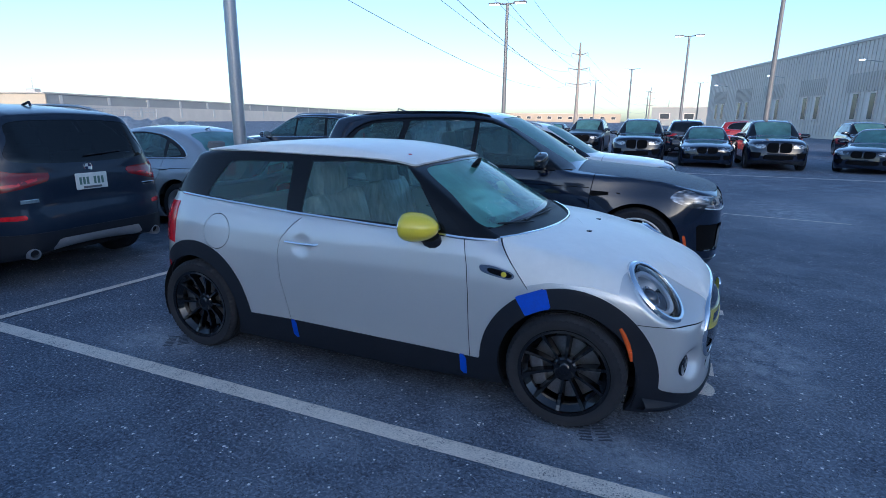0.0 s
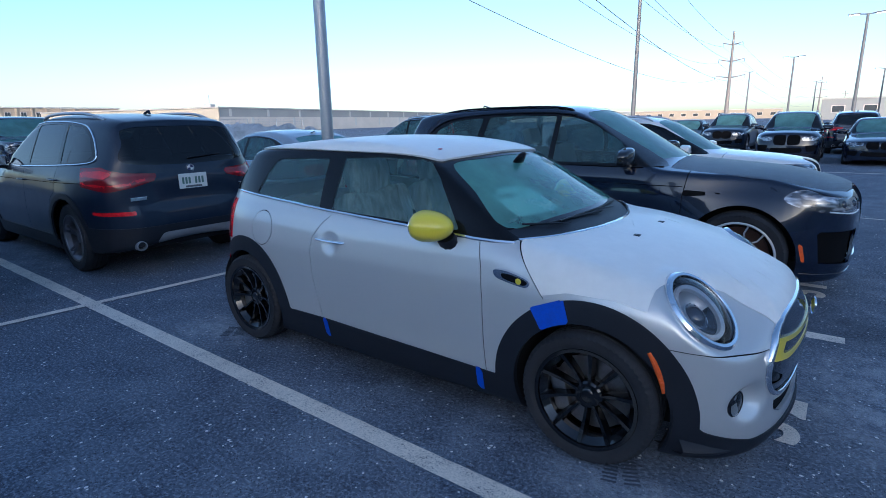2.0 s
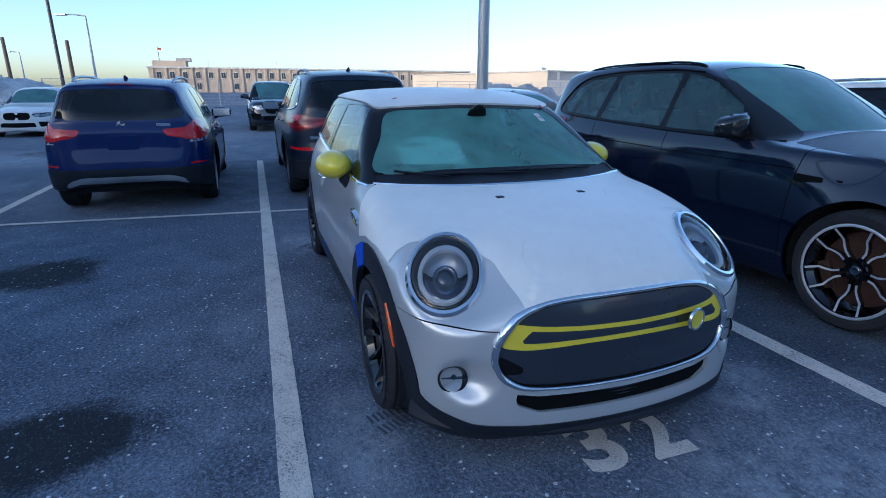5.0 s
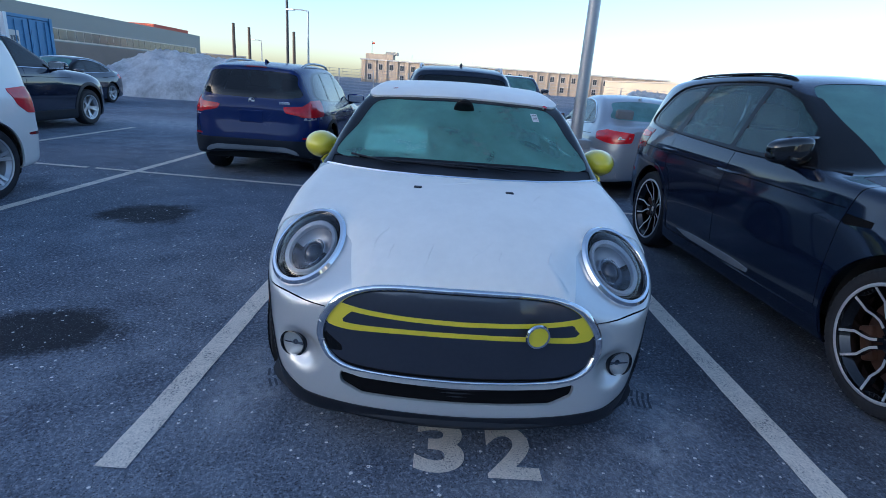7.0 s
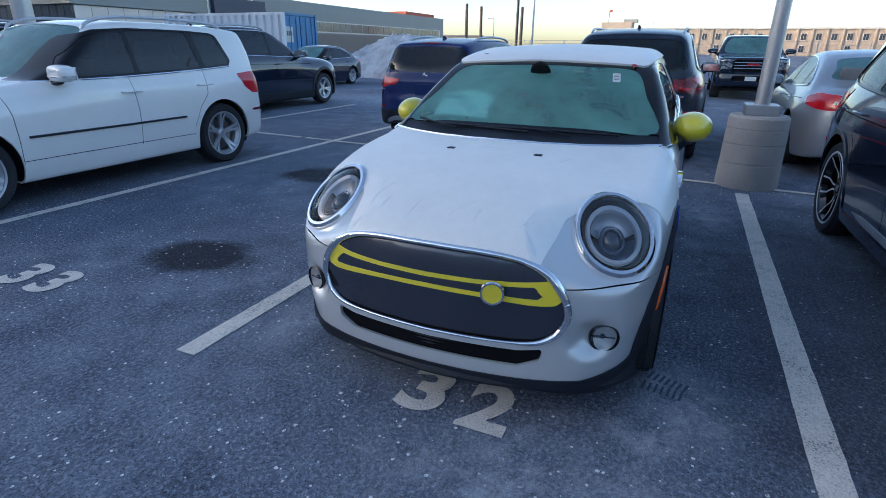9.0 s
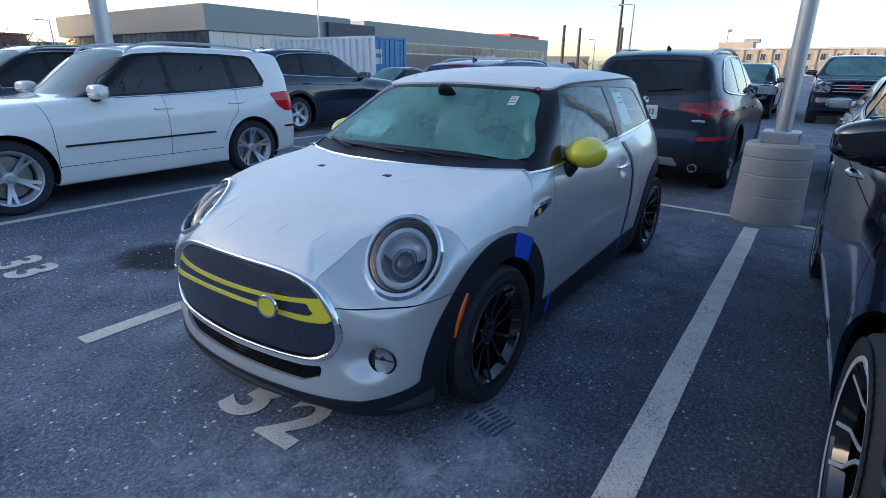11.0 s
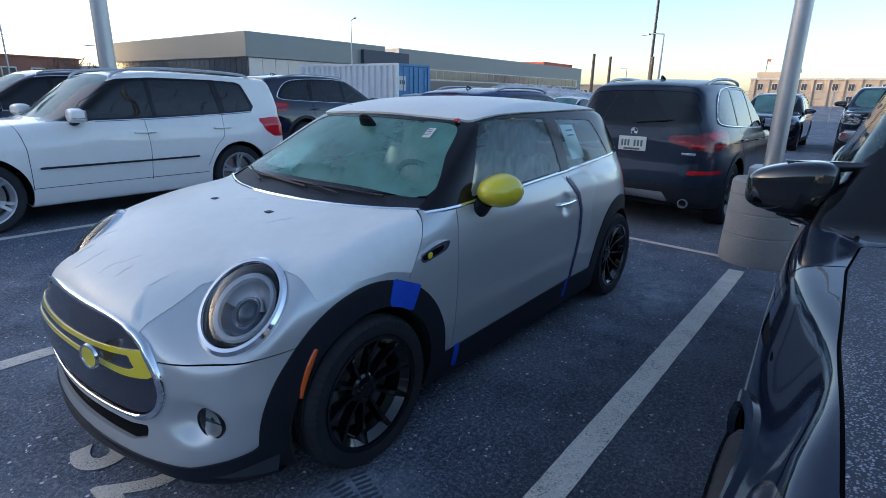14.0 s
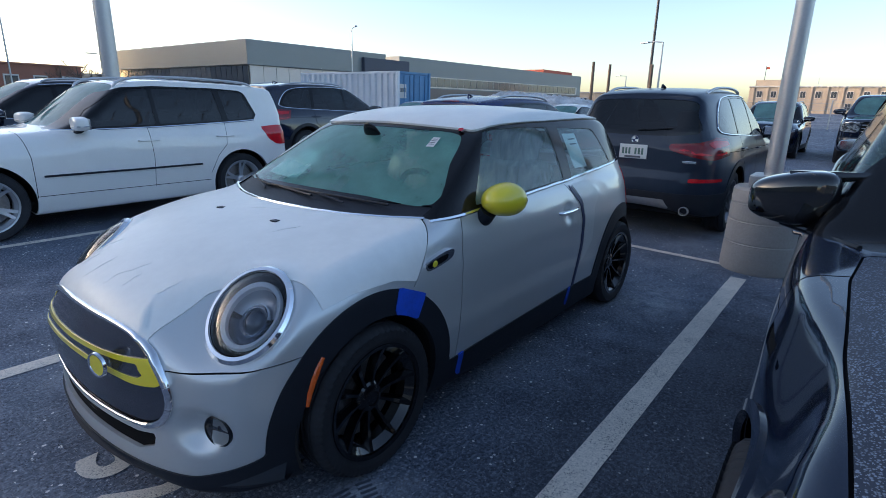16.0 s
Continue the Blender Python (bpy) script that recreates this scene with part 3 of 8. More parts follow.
    bump(t, calc(t, "ADD", calc(t, "MULTIPLY", fine, 0.6), calc(t, "MULTIPLY", grit, 0.4)), 1.0, 0.012, b)
    return m


# centres and half sizes of the painted shade and damp by the cars
SHADE_AND_DAMP = [(-0.9, 1.75, 2.6, 0.85), (-6.5, 2.0, 2.0, 1.5), (-1.2, -0.1, 1.5, 0.9)]
STAINS = [(-2.58, -2.93, 0.48, 0.48), (-0.13, -2.2, 0.34, 0.5), (-12.0, -5.0, 0.8, 1.6)]
SALT_PATCHES = [(1.1, 0.6, 0.6, 0.9), (0.32, 0.98, 0.42, 0.26), (0.3, -0.95, 0.5, 0.2), (-2.75, 1.05, 0.6, 0.3), (-6.0, -2.8, 2.0, 0.8), (0.58, 0.87, 0.16, 0.22), (0.15, 0.9, 0.15, 0.15), (-2.9, -0.9, 0.5, 0.35), (-2.7, 1.1, 0.6, 0.3), (2.6, 7.6, 1.2, 2.5), (6.0, 10.0, 3.0, 2.0), (-11.0, -6.5, 2.0, 4.0), (-9.5, 0.5, 1.2, 1.2), (-16.0, -3.0, 3.0, 3.0)]
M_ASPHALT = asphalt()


def road_paint():
    m, t, b, _ = nodes_of("worn_white_road_paint")
    fine, big = noise_of(t, 130.0, 3.0, 0.7), noise_of(t, 5.0, 5.0, 0.7)
    wear = calc(t, "ADD", calc(t, "MULTIPLY", fine, 0.7), calc(t, "MULTIPLY", big, 0.3))
    c = ramp(t, wear, [(0.375, (0.08, 0.085, 0.10)), (0.43, (0.60, 0.55, 0.48)), (0.60, (0.86, 0.78, 0.67))])
    t.links.new(c, b.inputs["Base Color"])
    b.inputs["Roughness"].default_value = 0.75
    bump(t, fine, 0.5, 0.003, b)
    return m


M_LINE = road_paint()
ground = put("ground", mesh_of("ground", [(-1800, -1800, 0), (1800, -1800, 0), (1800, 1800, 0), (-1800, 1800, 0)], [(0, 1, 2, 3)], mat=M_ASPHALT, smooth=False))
tagged(ground, "dark worn asphalt of the car park with salt stains and pale grit", "ground", kind="structure")


def stripe(a, b, w, z=0.004):
    """A painted line on the asphalt with ragged edges."""
    a, b = Vector((*a, 0)), Vector((*b, 0))
    n = max(2, int((b - a).length / 0.08))
    d = (b - a).normalized()
    s = Vector((-d.y, d.x, 0))
    bm = bmesh.new()
    rows = []
    for i in range(n + 1):
        p = a.lerp(b, i / n)
        k = noise.noise(p * 9.0) * 0.004, noise.noise(p * 9.0 + Vector((7, 3, 1))) * 0.004
        rows.append((bm.verts.new(p + s * (w / 2 + k[0]) + Vector((0, 0, z))), bm.verts.new(p - s * (w / 2 + k[1]) + Vector((0, 0, z)))))
    for p, q in zip(rows, rows[1:]):
        bm.faces.new((p[0], p[1], q[1], q[0]))
    bmesh.ops.recalc_face_normals(bm, faces=bm.faces)
    ob = part("parking_line", bm, M_LINE)
    return tagged(ob, "worn white painted parking line on asphalt", "road marking", "parking lines", "structure")


stripe((0.86, -1.238), (-9.35, -1.165), 0.115)
stripe((0.95, 1.465), (-3.80, 1.475), 0.125)
stripe((0.95, -4.26), (-9.6, -4.14), 0.11)
stripe((0.95, 4.25), (-9.4, 4.3), 0.11)
stripe((0.95, -7.0), (-9.6, -7.0), 0.11)
stripe((0.95, -9.8), (-9.6, -9.8), 0.11)
stripe((-4.06, 2.6), (-4.66, -4.75), 0.085, 0.008)
stripe((-4.66, -4.85), (-5.1, -11.0), 0.085, 0.008)
stripe((-12.0, 14.5), (14.0, 15.6), 0.12)
stripe((0.8, 7.2), (3.2, 6.9), 0.05)


def digit(ch, x, y, h, w):
    """A stencilled bay digit lying on the asphalt, its foot towards +x."""
    cu = bpy.data.curves.new("digit", "FONT")
    cu.body, cu.size, cu.offset = ch, 1.0, 0.035
    tmp = bpy.data.objects.new("digit", cu)
    me = bpy.data.meshes.new_from_object(tmp)
    bpy.data.objects.remove(tmp)
    v = np.array([p.co for p in me.vertices])
    lo, hi = v.min(0), v.max(0)
    v = (v - lo) / np.maximum(hi - lo, 1e-6)
    for p, q in zip(me.vertices, v):
        p.co = (-(q[1] - 0.5) * h, (q[0] - 0.5) * w, 0)
    me.materials.append(M_LINE)
    ob = put("bay_number", me, None, "", pose(x, y, 0.005, 0, 0, 0))
    return tagged(ob, "white stencilled bay digit on the asphalt", "road marking", "bay numbers", "structure")


digit("3", 0.625, -0.045, 0.325, 0.20)
digit("2", 0.635, 0.245, 0.325, 0.205)
digit("3", 0.60, -2.93, 0.32, 0.20)
digit("3", 0.60, -2.64, 0.32, 0.20)
digit("3", 0.65, 2.55, 0.32, 0.20)
digit("1", 0.65, 2.82, 0.32, 0.10)


# ---- buildings ----
M_METAL_WALL = plain("ribbed_metal_wall", (0.66, 0.595, 0.53), 0.5, 0.1, 0.3, 0.1, 8)
M_METAL_DARK = plain("dark_ribbed_panel", (0.56, 0.51, 0.46), 0.5, 0.2, 0.3, 0.1, 8)
M_FASCIA = plain("grey_fascia", (0.22, 0.235, 0.235), 0.45, 0.2, 0.1, 0.08, 4)
M_NAVY = plain("navy_cladding", (0.05, 0.06, 0.09), 0.5, 0.1, 0.2, 0.1, 6)
M_CREAM = plain("cream_wall", (0.55, 0.47, 0.36), 0.85, 0, 0.1, 0.1, 3)
M_TAN = plain("tan_brick_wall", (0.48, 0.39, 0.30), 0.85, 0, 0.2, 0.12, 4)
M_CONCRETE_WALL = plain("grey_concrete_wall", (0.36, 0.36, 0.35), 0.85, 0, 0.15, 0.1, 4)
M_PALE = plain("pale_panel", (0.58, 0.57, 0.54), 0.8, 0, 0.2, 0.08, 4)
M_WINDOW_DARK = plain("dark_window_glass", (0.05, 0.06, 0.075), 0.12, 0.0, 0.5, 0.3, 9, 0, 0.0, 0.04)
# paler window glass, the sky's reflection painted into its colour
M_WINDOW_BRIGHT = plain("glass_with_painted_sky_sheen", (0.13, 0.14, 0.15), 0.15, 0.3, 0.3, 0.3, 5)
M_FRAME_AND_LIT_REVEAL = plain("pale_frame_and_lit_reveal", (0.74, 0.66, 0.60), 0.5)
M_BROWN = plain("brown_panel", (0.24, 0.19, 0.16), 0.8, 0, 0.2, 0.12, 4)
M_RED_WALL = plain("red_roof_screen", (0.5, 0.10, 0.06), 0.7)


def wall_frame(a, b):
    """A pose whose x runs along a wall from a to b on the ground, z up, outward normal to -y."""
    a, b = Vector((*a, 0)), Vector((*b, 0))
    d = (b - a).normalized()
    n = Vector((0, 0, 1)).cross(d)
    m = Matrix((d, n, Vector((0, 0, 1)))).transposed().to_4x4()
    m.translation = a
    return m, (b - a).length


def east_hall():
    """A ribbed grey metal hall with pairs of tall windows."""
    m, n = wall_frame((5.6, 99.5), (27.0, 19.0))
    hall = base("metal_hall", m, "grey ribbed metal hall with pairs of narrow windows", "building")
    part("wall", box((0, 0, 0), (n, 30, 9.0)), M_METAL_WALL, hall)
    part("roof_edge", box((-0.1, -0.15, 9.0), (n + 0.1, 30, 9.25)), M_METAL_DARK, hall)
    bm = bmesh.new()
    for i in range(int(n / 0.6)):
        add_box(bm, (i * 0.6, -0.05, 0.3), (i * 0.6 + 0.2, 0, 8.95))
    part("ribs", bm, M_METAL_WALL, hall)["kind"] = "stuff"
    x = 3.5
    while x < n - 6:
        part("rib_panel", box((x - 0.8, -0.09, 4.5), (x + 4.4, -0.02, 6.2)), M_METAL_DARK, hall)
        bm = bmesh.new()
        for i in range(13):
            add_box(bm, (x - 0.75 + i * 0.4, -0.14, 4.5), (x - 0.6 + i * 0.4, -0.08, 6.2))
        part("panel_ribs", bm, M_METAL_DARK, hall)["kind"] = "stuff"
        for u in (0.0, 2.6):
            # wide pale strip left of each pane: a sunlit reveal painted in frame colour
            w = part("window", box((x + u - 0.1, -0.12, 1.9), (x + u + 1.15, 0.0, 4.4)), M_FRAME_AND_LIT_REVEAL, hall)
            part("pane", box((x + u + 0.42, -0.14, 2.0), (x + u + 1.12, -0.05, 4.32)), M_WINDOW_DARK, w)
        x += 9.2
    for x in (8.0, 26.0, 44.0, 62.0):
        part("wall_lamp_arm", tube([(x, 0, 6.9), (x, -1.6, 7.1)], 0.05, 6), M_PALE, hall)
        part("wall_lamp", box((x - 0.14, -1.95, 7.04), (x + 0.14, -1.55, 7.12), 0.03), M_LAMP_GLOW, hall, "lit wall lamp")
    return hall


M_LAMP_GLOW = glowing("lamp_glow", (1.0, 0.97, 0.9), 3.0)
east_hall()


def warehouse():
    """A long low warehouse: its south end in the sun, its long side in shade with pale strips."""
    m, n = wall_frame((-112.0, 65.0), (-177.0, 306.0))
    w = base("warehouse", m, "long low warehouse with grey panels and a cream end wall", "building")
    part("wall", box((0, 0, 0), (n, 60, 5.4)), M_CONCRETE_WALL, w)
    part("end_wall", box((-0.3, -0.1, 0), (0, 60, 5.3)), M_CREAM, w)
    part("roof_edge", box((-0.5, -0.25, 5.4), (n, 60, 5.7)), M_METAL_DARK, w)
    for i in range(18):
        part("pale_strip", box((3 + i * 13.0, -0.08, 3.6), (3.8 + i * 13.0, 0.0, 5.3)), M_PALE, w)
    part("low_band", box((0, -0.1, 0), (n, 0.0, 3.5)), M_METAL_WALL, w)
    for i in range(14):
        part("low_pale_strip", box((10 + i * 16.0, -0.16, 1.0), (10.9 + i * 16.0, -0.1, 3.4)), M_PALE, w)
    part("roof_mast", tube([(1.5, 4, 5.6), (1.5, 4, 8.4)], 0.06, 6), M_PALE, w)
    part("roof_vent", box((0.8, 3, 5.6), (2.2, 5, 6.4), 0.1), M_PALE, w)
    return w


warehouse()


def tan_office():
    """A two-storey tan office block with rows of windows, lit by the low sun."""
    b = base("office_block", pose(-200, -31, 0), "long tan office block with rows of windows in low sun", "building")
    part("wall", box((-20, 0, 0), (0, 112, 7.7)), M_TAN, b)
    part("cornice", box((-20, -0.4, 7.7), (0.5, 112.4, 8.15)), M_PALE, b)
    part("roof_house", box((-12, 1, 8.15), (-3, 11, 10.1)), M_TAN, b)
    part("roof_plant", box((-9, 8, 10.1), (-5, 12.5, 11.1)), M_CONCRETE_WALL, b)
    for i in range(28):
        y = 2.0 + i * 3.9
        part("pilaster", box((0, y - 0.9, 0), (0.35, y - 0.5, 7.7)), M_TAN, b)
        for z in (1.0, 4.5):
            if z == 1.0 and i % 3:
                continue
            w = part("window", box((0, y + 0.2, z), (0.12, y + 1.8, z + 2.1)), M_FRAME_AND_LIT_REVEAL, b)
            part("pane", box((0.1, y + 0.32, z + 0.12), (0.16, y + 0.96, z + 1.98)), M_WINDOW_DARK, w)
            part("pane", box((0.1, y + 1.04, z + 0.12), (0.16, y + 1.68, z + 1.98)), M_WINDOW_DARK, w)
    for y in (18, 40, 75):
        part("roof_mast", tube([(-2, y, 8.7), (-2, y, 10.4)], 0.07, 6), M_PALE, b)
    fl = part("flag_pole", tube([(-5, 3, 10.1), (-5, 3, 14.4)], 0.09, 8), M_NAVY, b)
    part("flag", box((-5.03, 3.1, 13.4), (-4.97, 4.0, 14.1)), M_RED_WALL, fl, "small red and white flag")
    return b


tan_office()


def grey_campus():
    """A long modern grey building with a deep fascia over glazing."""
    b = base("campus_building", pose(0, 0, 0), "long modern grey building with deep fascia and window strips", "building")
    part("fascia", box((-78, -125, 6.3), (-47.6, -75.0, 10.0), 0.05), M_FASCIA, b)
    part("core", box((-77, -124, 0), (-48.3, -75.7, 6.3)), M_CONCRETE_WALL, b)
    for i in range(30):
        y = -123.5 + i * 1.6
        # the middle panes get the glass with the painted sky reflection
        bright = 14 <= i <= 22
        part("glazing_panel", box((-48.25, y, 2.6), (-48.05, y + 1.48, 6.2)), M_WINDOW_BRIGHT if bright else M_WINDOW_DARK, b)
    for i in range(12):
        x = -77 + i * 2.4
        part("wall_panel", box((x, -75.65, 0.3), (x + 2.32, -75.4, 6.2)), M_WINDOW_DARK if i < 4 else M_METAL_WALL, b)
    part("link_block", box((-84, -110, 0), (-71.5, -74.2, 9.0)), M_NAVY, b)
    part("long_wing", box((-173, -110, 0), (-84, -77.0, 10.2)), M_FASCIA, b)
    part("window_band", box((-170, -77.05, 4.2), (-86, -76.9, 6.6)), M_METAL_WALL, b)
    for i in range(32):
        x = -169 + i * 2.6
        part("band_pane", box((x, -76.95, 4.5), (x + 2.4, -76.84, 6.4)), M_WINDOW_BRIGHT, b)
    part("base_band", box((-172, -77.1, 0), (-84, -76.85, 4.0)), M_BROWN, b, "brown lower wall band")
    part("roof_screen", box((-172, -95, 10.2), (-152, -80, 11.4)), M_RED_WALL, b)
    return b


grey_campus()


def low_block(m, size, mat, name="low_building", label="low far industrial building"):
    b = base(name, m, label, "building", "far buildings")
    part("wall", box((0, 0, 0), size), mat, b)
    part("roof_edge", box((-0.3, -0.3, size[2]), (size[0] + 0.3, size[1] + 0.3, size[2] + 0.4)), M_METAL_DARK, b)
    k = int(size[0] / 9)
    for i in range(k):
        w = part("window", box((3 + i * 9, -0.15, size[2] * 0.35), (7 + i * 9, 0.1, size[2] * 0.7)), M_FRAME_AND_LIT_REVEAL, b)
        part("pane", box((3.3 + i * 9, -0.2, size[2] * 0.38), (6.7 + i * 9, 0, size[2] * 0.67)), M_WINDOW_DARK, w)
    return b


low_block(pose(-330, 420, 0, 0, 0, 30), (190, 40, 8.0), M_CONCRETE_WALL)
low_block(pose(-150, 470, 0, 0, 0, 8), (110, 40, 7.0), M_TAN)
low_block(pose(-8, 235, 0, 0, 0, -4), (24, 20, 7.0), M_CONCRETE_WALL)
low_block(pose(-45, -300, 0, 0, 0, 165), (90, 30, 10.0), M_TAN)
low_block(pose(-215, -110, 0, 0, 0, 110), (30, 20, 6.0), M_TAN)
# an unseen hall added to the south so that its shade covers the lot
south = base("unseen_south_hall", pose(-5, -60, 0), "plain unseen hall added south of the car park to shade it", "building", kind="structure")
part("wall", box((0, -20, 0), (100, 0, 16.5)), M_CONCRETE_WALL, south)
# added out of view to keep the bright horizon out of car reflections
east = base("east_hall", pose(42, -60, 0), "plain unseen wall added east of the car park to block horizon reflections", "building", kind="structure")
part("wall", box((0, 0, 0), (20, 76, 9.0)), M_CONCRETE_WALL, east)
# added out of view to keep the sun off the campus end face
far_south = base("unseen_far_south_hall", pose(-27, -150, 0), "plain tall unseen hall added far south to shade the campus building", "building", kind="structure")
part("wall", box((0, -25, 0), (60, 0, 27.0)), M_CONCRETE_WALL, far_south)


# ---- vehicles ----
WHEELS = {}


def wheel_meshes(key, r, width, rim_r, spokes, spread, spoke_w, face, barrel, machined=None, split=False, flare=0.8):
    """Meshes of a tyre, a rim and a brake disc, with the outer face towards +y."""
    if key in WHEELS:
        return WHEELS[key]
    w = width / 2
    prof = [(rim_r - 0.012, -w * 0.80), (rim_r + 0.012, -w * 0.93), (rim_r + 0.4 * (r - rim_r), -w), (r - 0.028, -w * 0.93), (r - 0.006, -w * 0.80)]
    for g in (-0.52, -0.17, 0.17, 0.52):
        prof += [(r, w * (g - 0.07)), (r - 0.008, w * (g - 0.05)), (r - 0.008, w * (g + 0.05)), (r, w * (g + 0.07))]
    prof += [(r - 0.006, w * 0.80), (r - 0.028, w * 0.93), (rim_r + 0.75 * (r - rim_r), w * 0.975), (rim_r + 0.72 * (r - rim_r), w * 0.965), (rim_r + 0.4 * (r - rim_r), w), (rim_r + 0.02, w * 0.96), (rim_r + 0.008, w * 0.90), (rim_r - 0.012, w * 0.84)]
    bm = lathe(prof, 192)
    # cuts across the shoulders
    for v in bm.verts:
        rad = math.hypot(v.co.x, v.co.z)
        if rad > r - 0.03 and abs(v.co.y) > w * 0.6 and round(math.atan2(v.co.z, v.co.x) / (2 * math.pi) * 192) % 3 == 0:
            v.co.x, v.co.z = v.co.x * (1 - 0.007 / rad), v.co.z * (1 - 0.007 / rad)
    tyre = bpy.data.meshes.new("tyre")
    bm.to_mesh(tyre)
    bm.free()
    tyre.materials.append(M_TYRE)
    tyre.polygons.foreach_set("use_smooth", [True] * len(tyre.polygons))
    tyre.set_sharp_from_angle(angle=radians(40))
    lip = rim_r
    bm = lathe([(lip - 0.03, -w * 0.8), (lip, -w * 0.82), (lip - 0.035, -w * 0.4), (lip - 0.04, w * 0.5), (lip - 0.012, w * 0.84), (lip + 0.006, w * 0.90), (lip + 0.004, w * 0.94), (lip - 0.012, w * 0.9), (lip - 0.022, w * 0.55)], 64)
    rim = bpy.data.meshes.new("rim")
    # hub
    hub = lathe([(0.0, w * 0.50), (0.03, w * 0.50), (0.036, w * 0.46), (0.056, w * 0.44), (0.066, w * 0.36), (0.072, w * 0.1), (0.05, -0.02)], 40)
    tmp = bpy.data.meshes.new("tmp")
    hub.to_mesh(tmp)
    bm.from_mesh(tmp)
    hub.free()
    for k in range(5):
        a = 2 * math.pi * (k + 0.5) / 5
        add_tube(bm, [(0.056 * math.cos(a), w * 0.36, 0.056 * math.sin(a)), (0.056 * math.cos(a), w * 0.47, 0.056 * math.sin(a))], 0.009, 6)
    cut, arm = bmesh.new(), bmesh.new()
    for i in range(1):
        for sg in ((1, -1) if spread else (0,)):
            a = 2 * math.pi * i / spokes
            r0, r1 = 0.052, lip - 0.012
            def spoke(bmx, lo_w, hi_w, top, deep, j0=0, j1=7):
                rows = []
                for j in range(j0, j1):
                    s = j / 6
                    rad = r0 + (r1 - r0) * s
                    off = sg * (spread * (0.35 + 0.65 * s))
                    if split:
                        off = sg * float(np.interp(s, (0, 0.42, 0.62, 1), (0.017, 0.022, 0.058, 0.066))) / rad
                    aa = a + off
                    ww = lo_w + (hi_w - lo_w) * s
                    y = w * (0.44 + 0.40 * s - 0.10 * math.sin(math.pi * s)) + top
                    c, sn = math.cos(aa), math.sin(aa)
                    tw, bw = (ww, ww * 0.55) if split or flare < 1 else (ww * 0.42, ww)
                    rows.append([(rad * c - tw * sn, y, rad * sn + tw * c), (rad * c + tw * sn, y, rad * sn - tw * c), (rad * c + bw * sn, y - deep, rad * sn - bw * c), (rad * c - bw * sn, y - deep, rad * sn + bw * c)])
                rows = [[bmx.verts.new(p) for p in q] for q in rows]
                for p, q in zip(rows, rows[1:]):
                    for n in range(4):
                        bmx.faces.new((p[n], p[(n + 1) % 4], q[(n + 1) % 4], q[n]))
                bmx.faces.new(rows[0][::-1])
                bmx.faces.new(rows[-1])
            if i == 0:
                spoke(arm, spoke_w, spoke_w * flare, 0, 0.035)
                if machined:
                    spoke(cut, spoke_w * 0.62, spoke_w * 0.62, 0.0025, 0.006, 1)
    bmesh.ops.recalc_face_normals(bm, faces=bm.faces)
    bm.to_mesh(rim)
    bm.free()
    rim.materials.append(face)
    rim.polygons.foreach_set("use_smooth", [True] * len(rim.polygons))
    rim.set_sharp_from_angle(angle=radians(32))
    bmesh.ops.recalc_face_normals(arm, faces=arm.faces)
    spoke_me = bpy.data.meshes.new("spoke")
    arm.to_mesh(spoke_me)
    arm.free()
    spoke_me.materials.append(face)
    faces = None
    if machined:
        bmesh.ops.recalc_face_normals(cut, faces=cut.faces)
        faces = bpy.data.meshes.new("spoke_face")
        cut.to_mesh(faces)
        faces.materials.append(machined)
    cut.free()
    bm = lathe([(0.06, -0.035), (rim_r - 0.055, -0.035), (rim_r - 0.055, -0.012), (0.08, -0.012), (0.075, 0.0), (0.03, 0.0)], 40)
    add_box(bm, (rim_r - 0.12, -0.07, -0.09), (rim_r - 0.045, 0.02, 0.09), 0.012)
    disc = bpy.data.meshes.new("brake_disc")
    bm.to_mesh(disc)
    bm.free()
    disc.materials.append(M_RUST if split else M_STEEL)
    bm = lathe([(0.0, w * 0.515), (0.026, w * 0.51), (0.029, w * 0.49)], 24)
    cap = bpy.data.meshes.new("centre_cap")
    bm.to_mesh(cap)
    bm.free()
    cap.materials.append(face if not machined else M_CHROME)
    edge = None
    if machined:
        bm = lathe([(lip - 0.010, w * 0.925), (lip - 0.004, w * 0.955), (lip + 0.005, w * 0.955), (lip + 0.008, w * 0.92)], 96)
        edge = bpy.data.meshes.new("rim_edge")
        bm.to_mesh(edge)
        bm.free()
        edge.materials.append(machined)
        edge.polygons.foreach_set("use_smooth", [True] * len(edge.polygons))
    WHEELS[key] = (tyre, rim, disc, cap, faces, spoke_me, spokes, edge)
    return WHEELS[key]


def set_wheel(car, x, y, meshes, r, turn=0.0, steer=0.0):
    tyre, rim, disc, cap, faces, arm, spokes, edge = meshes
    m = pose(x, y, r, 0, turn, (0 if y > 0 else 180) + steer)
    w = put("wheel", rim, car, "", m)
    put("tyre", tyre, w)
    put("brake_disc", disc, w)
    put("centre_cap", cap, w)
    if edge:
        put("rim_edge", edge, w, "machined bright rim edge")
    for i in range(spokes):
        turned = Matrix.Rotation(2 * math.pi * i / spokes, 4, "Y")
        put("spoke", arm, w, "", turned)
        if faces:
            put("spoke_face", faces, w, "machined bright spoke face", turned)
    return w


def mirrored(plan):
    return [(x, y) for x, y in plan] + [(x, -y) for x, y in reversed(plan) if y > 1e-6]


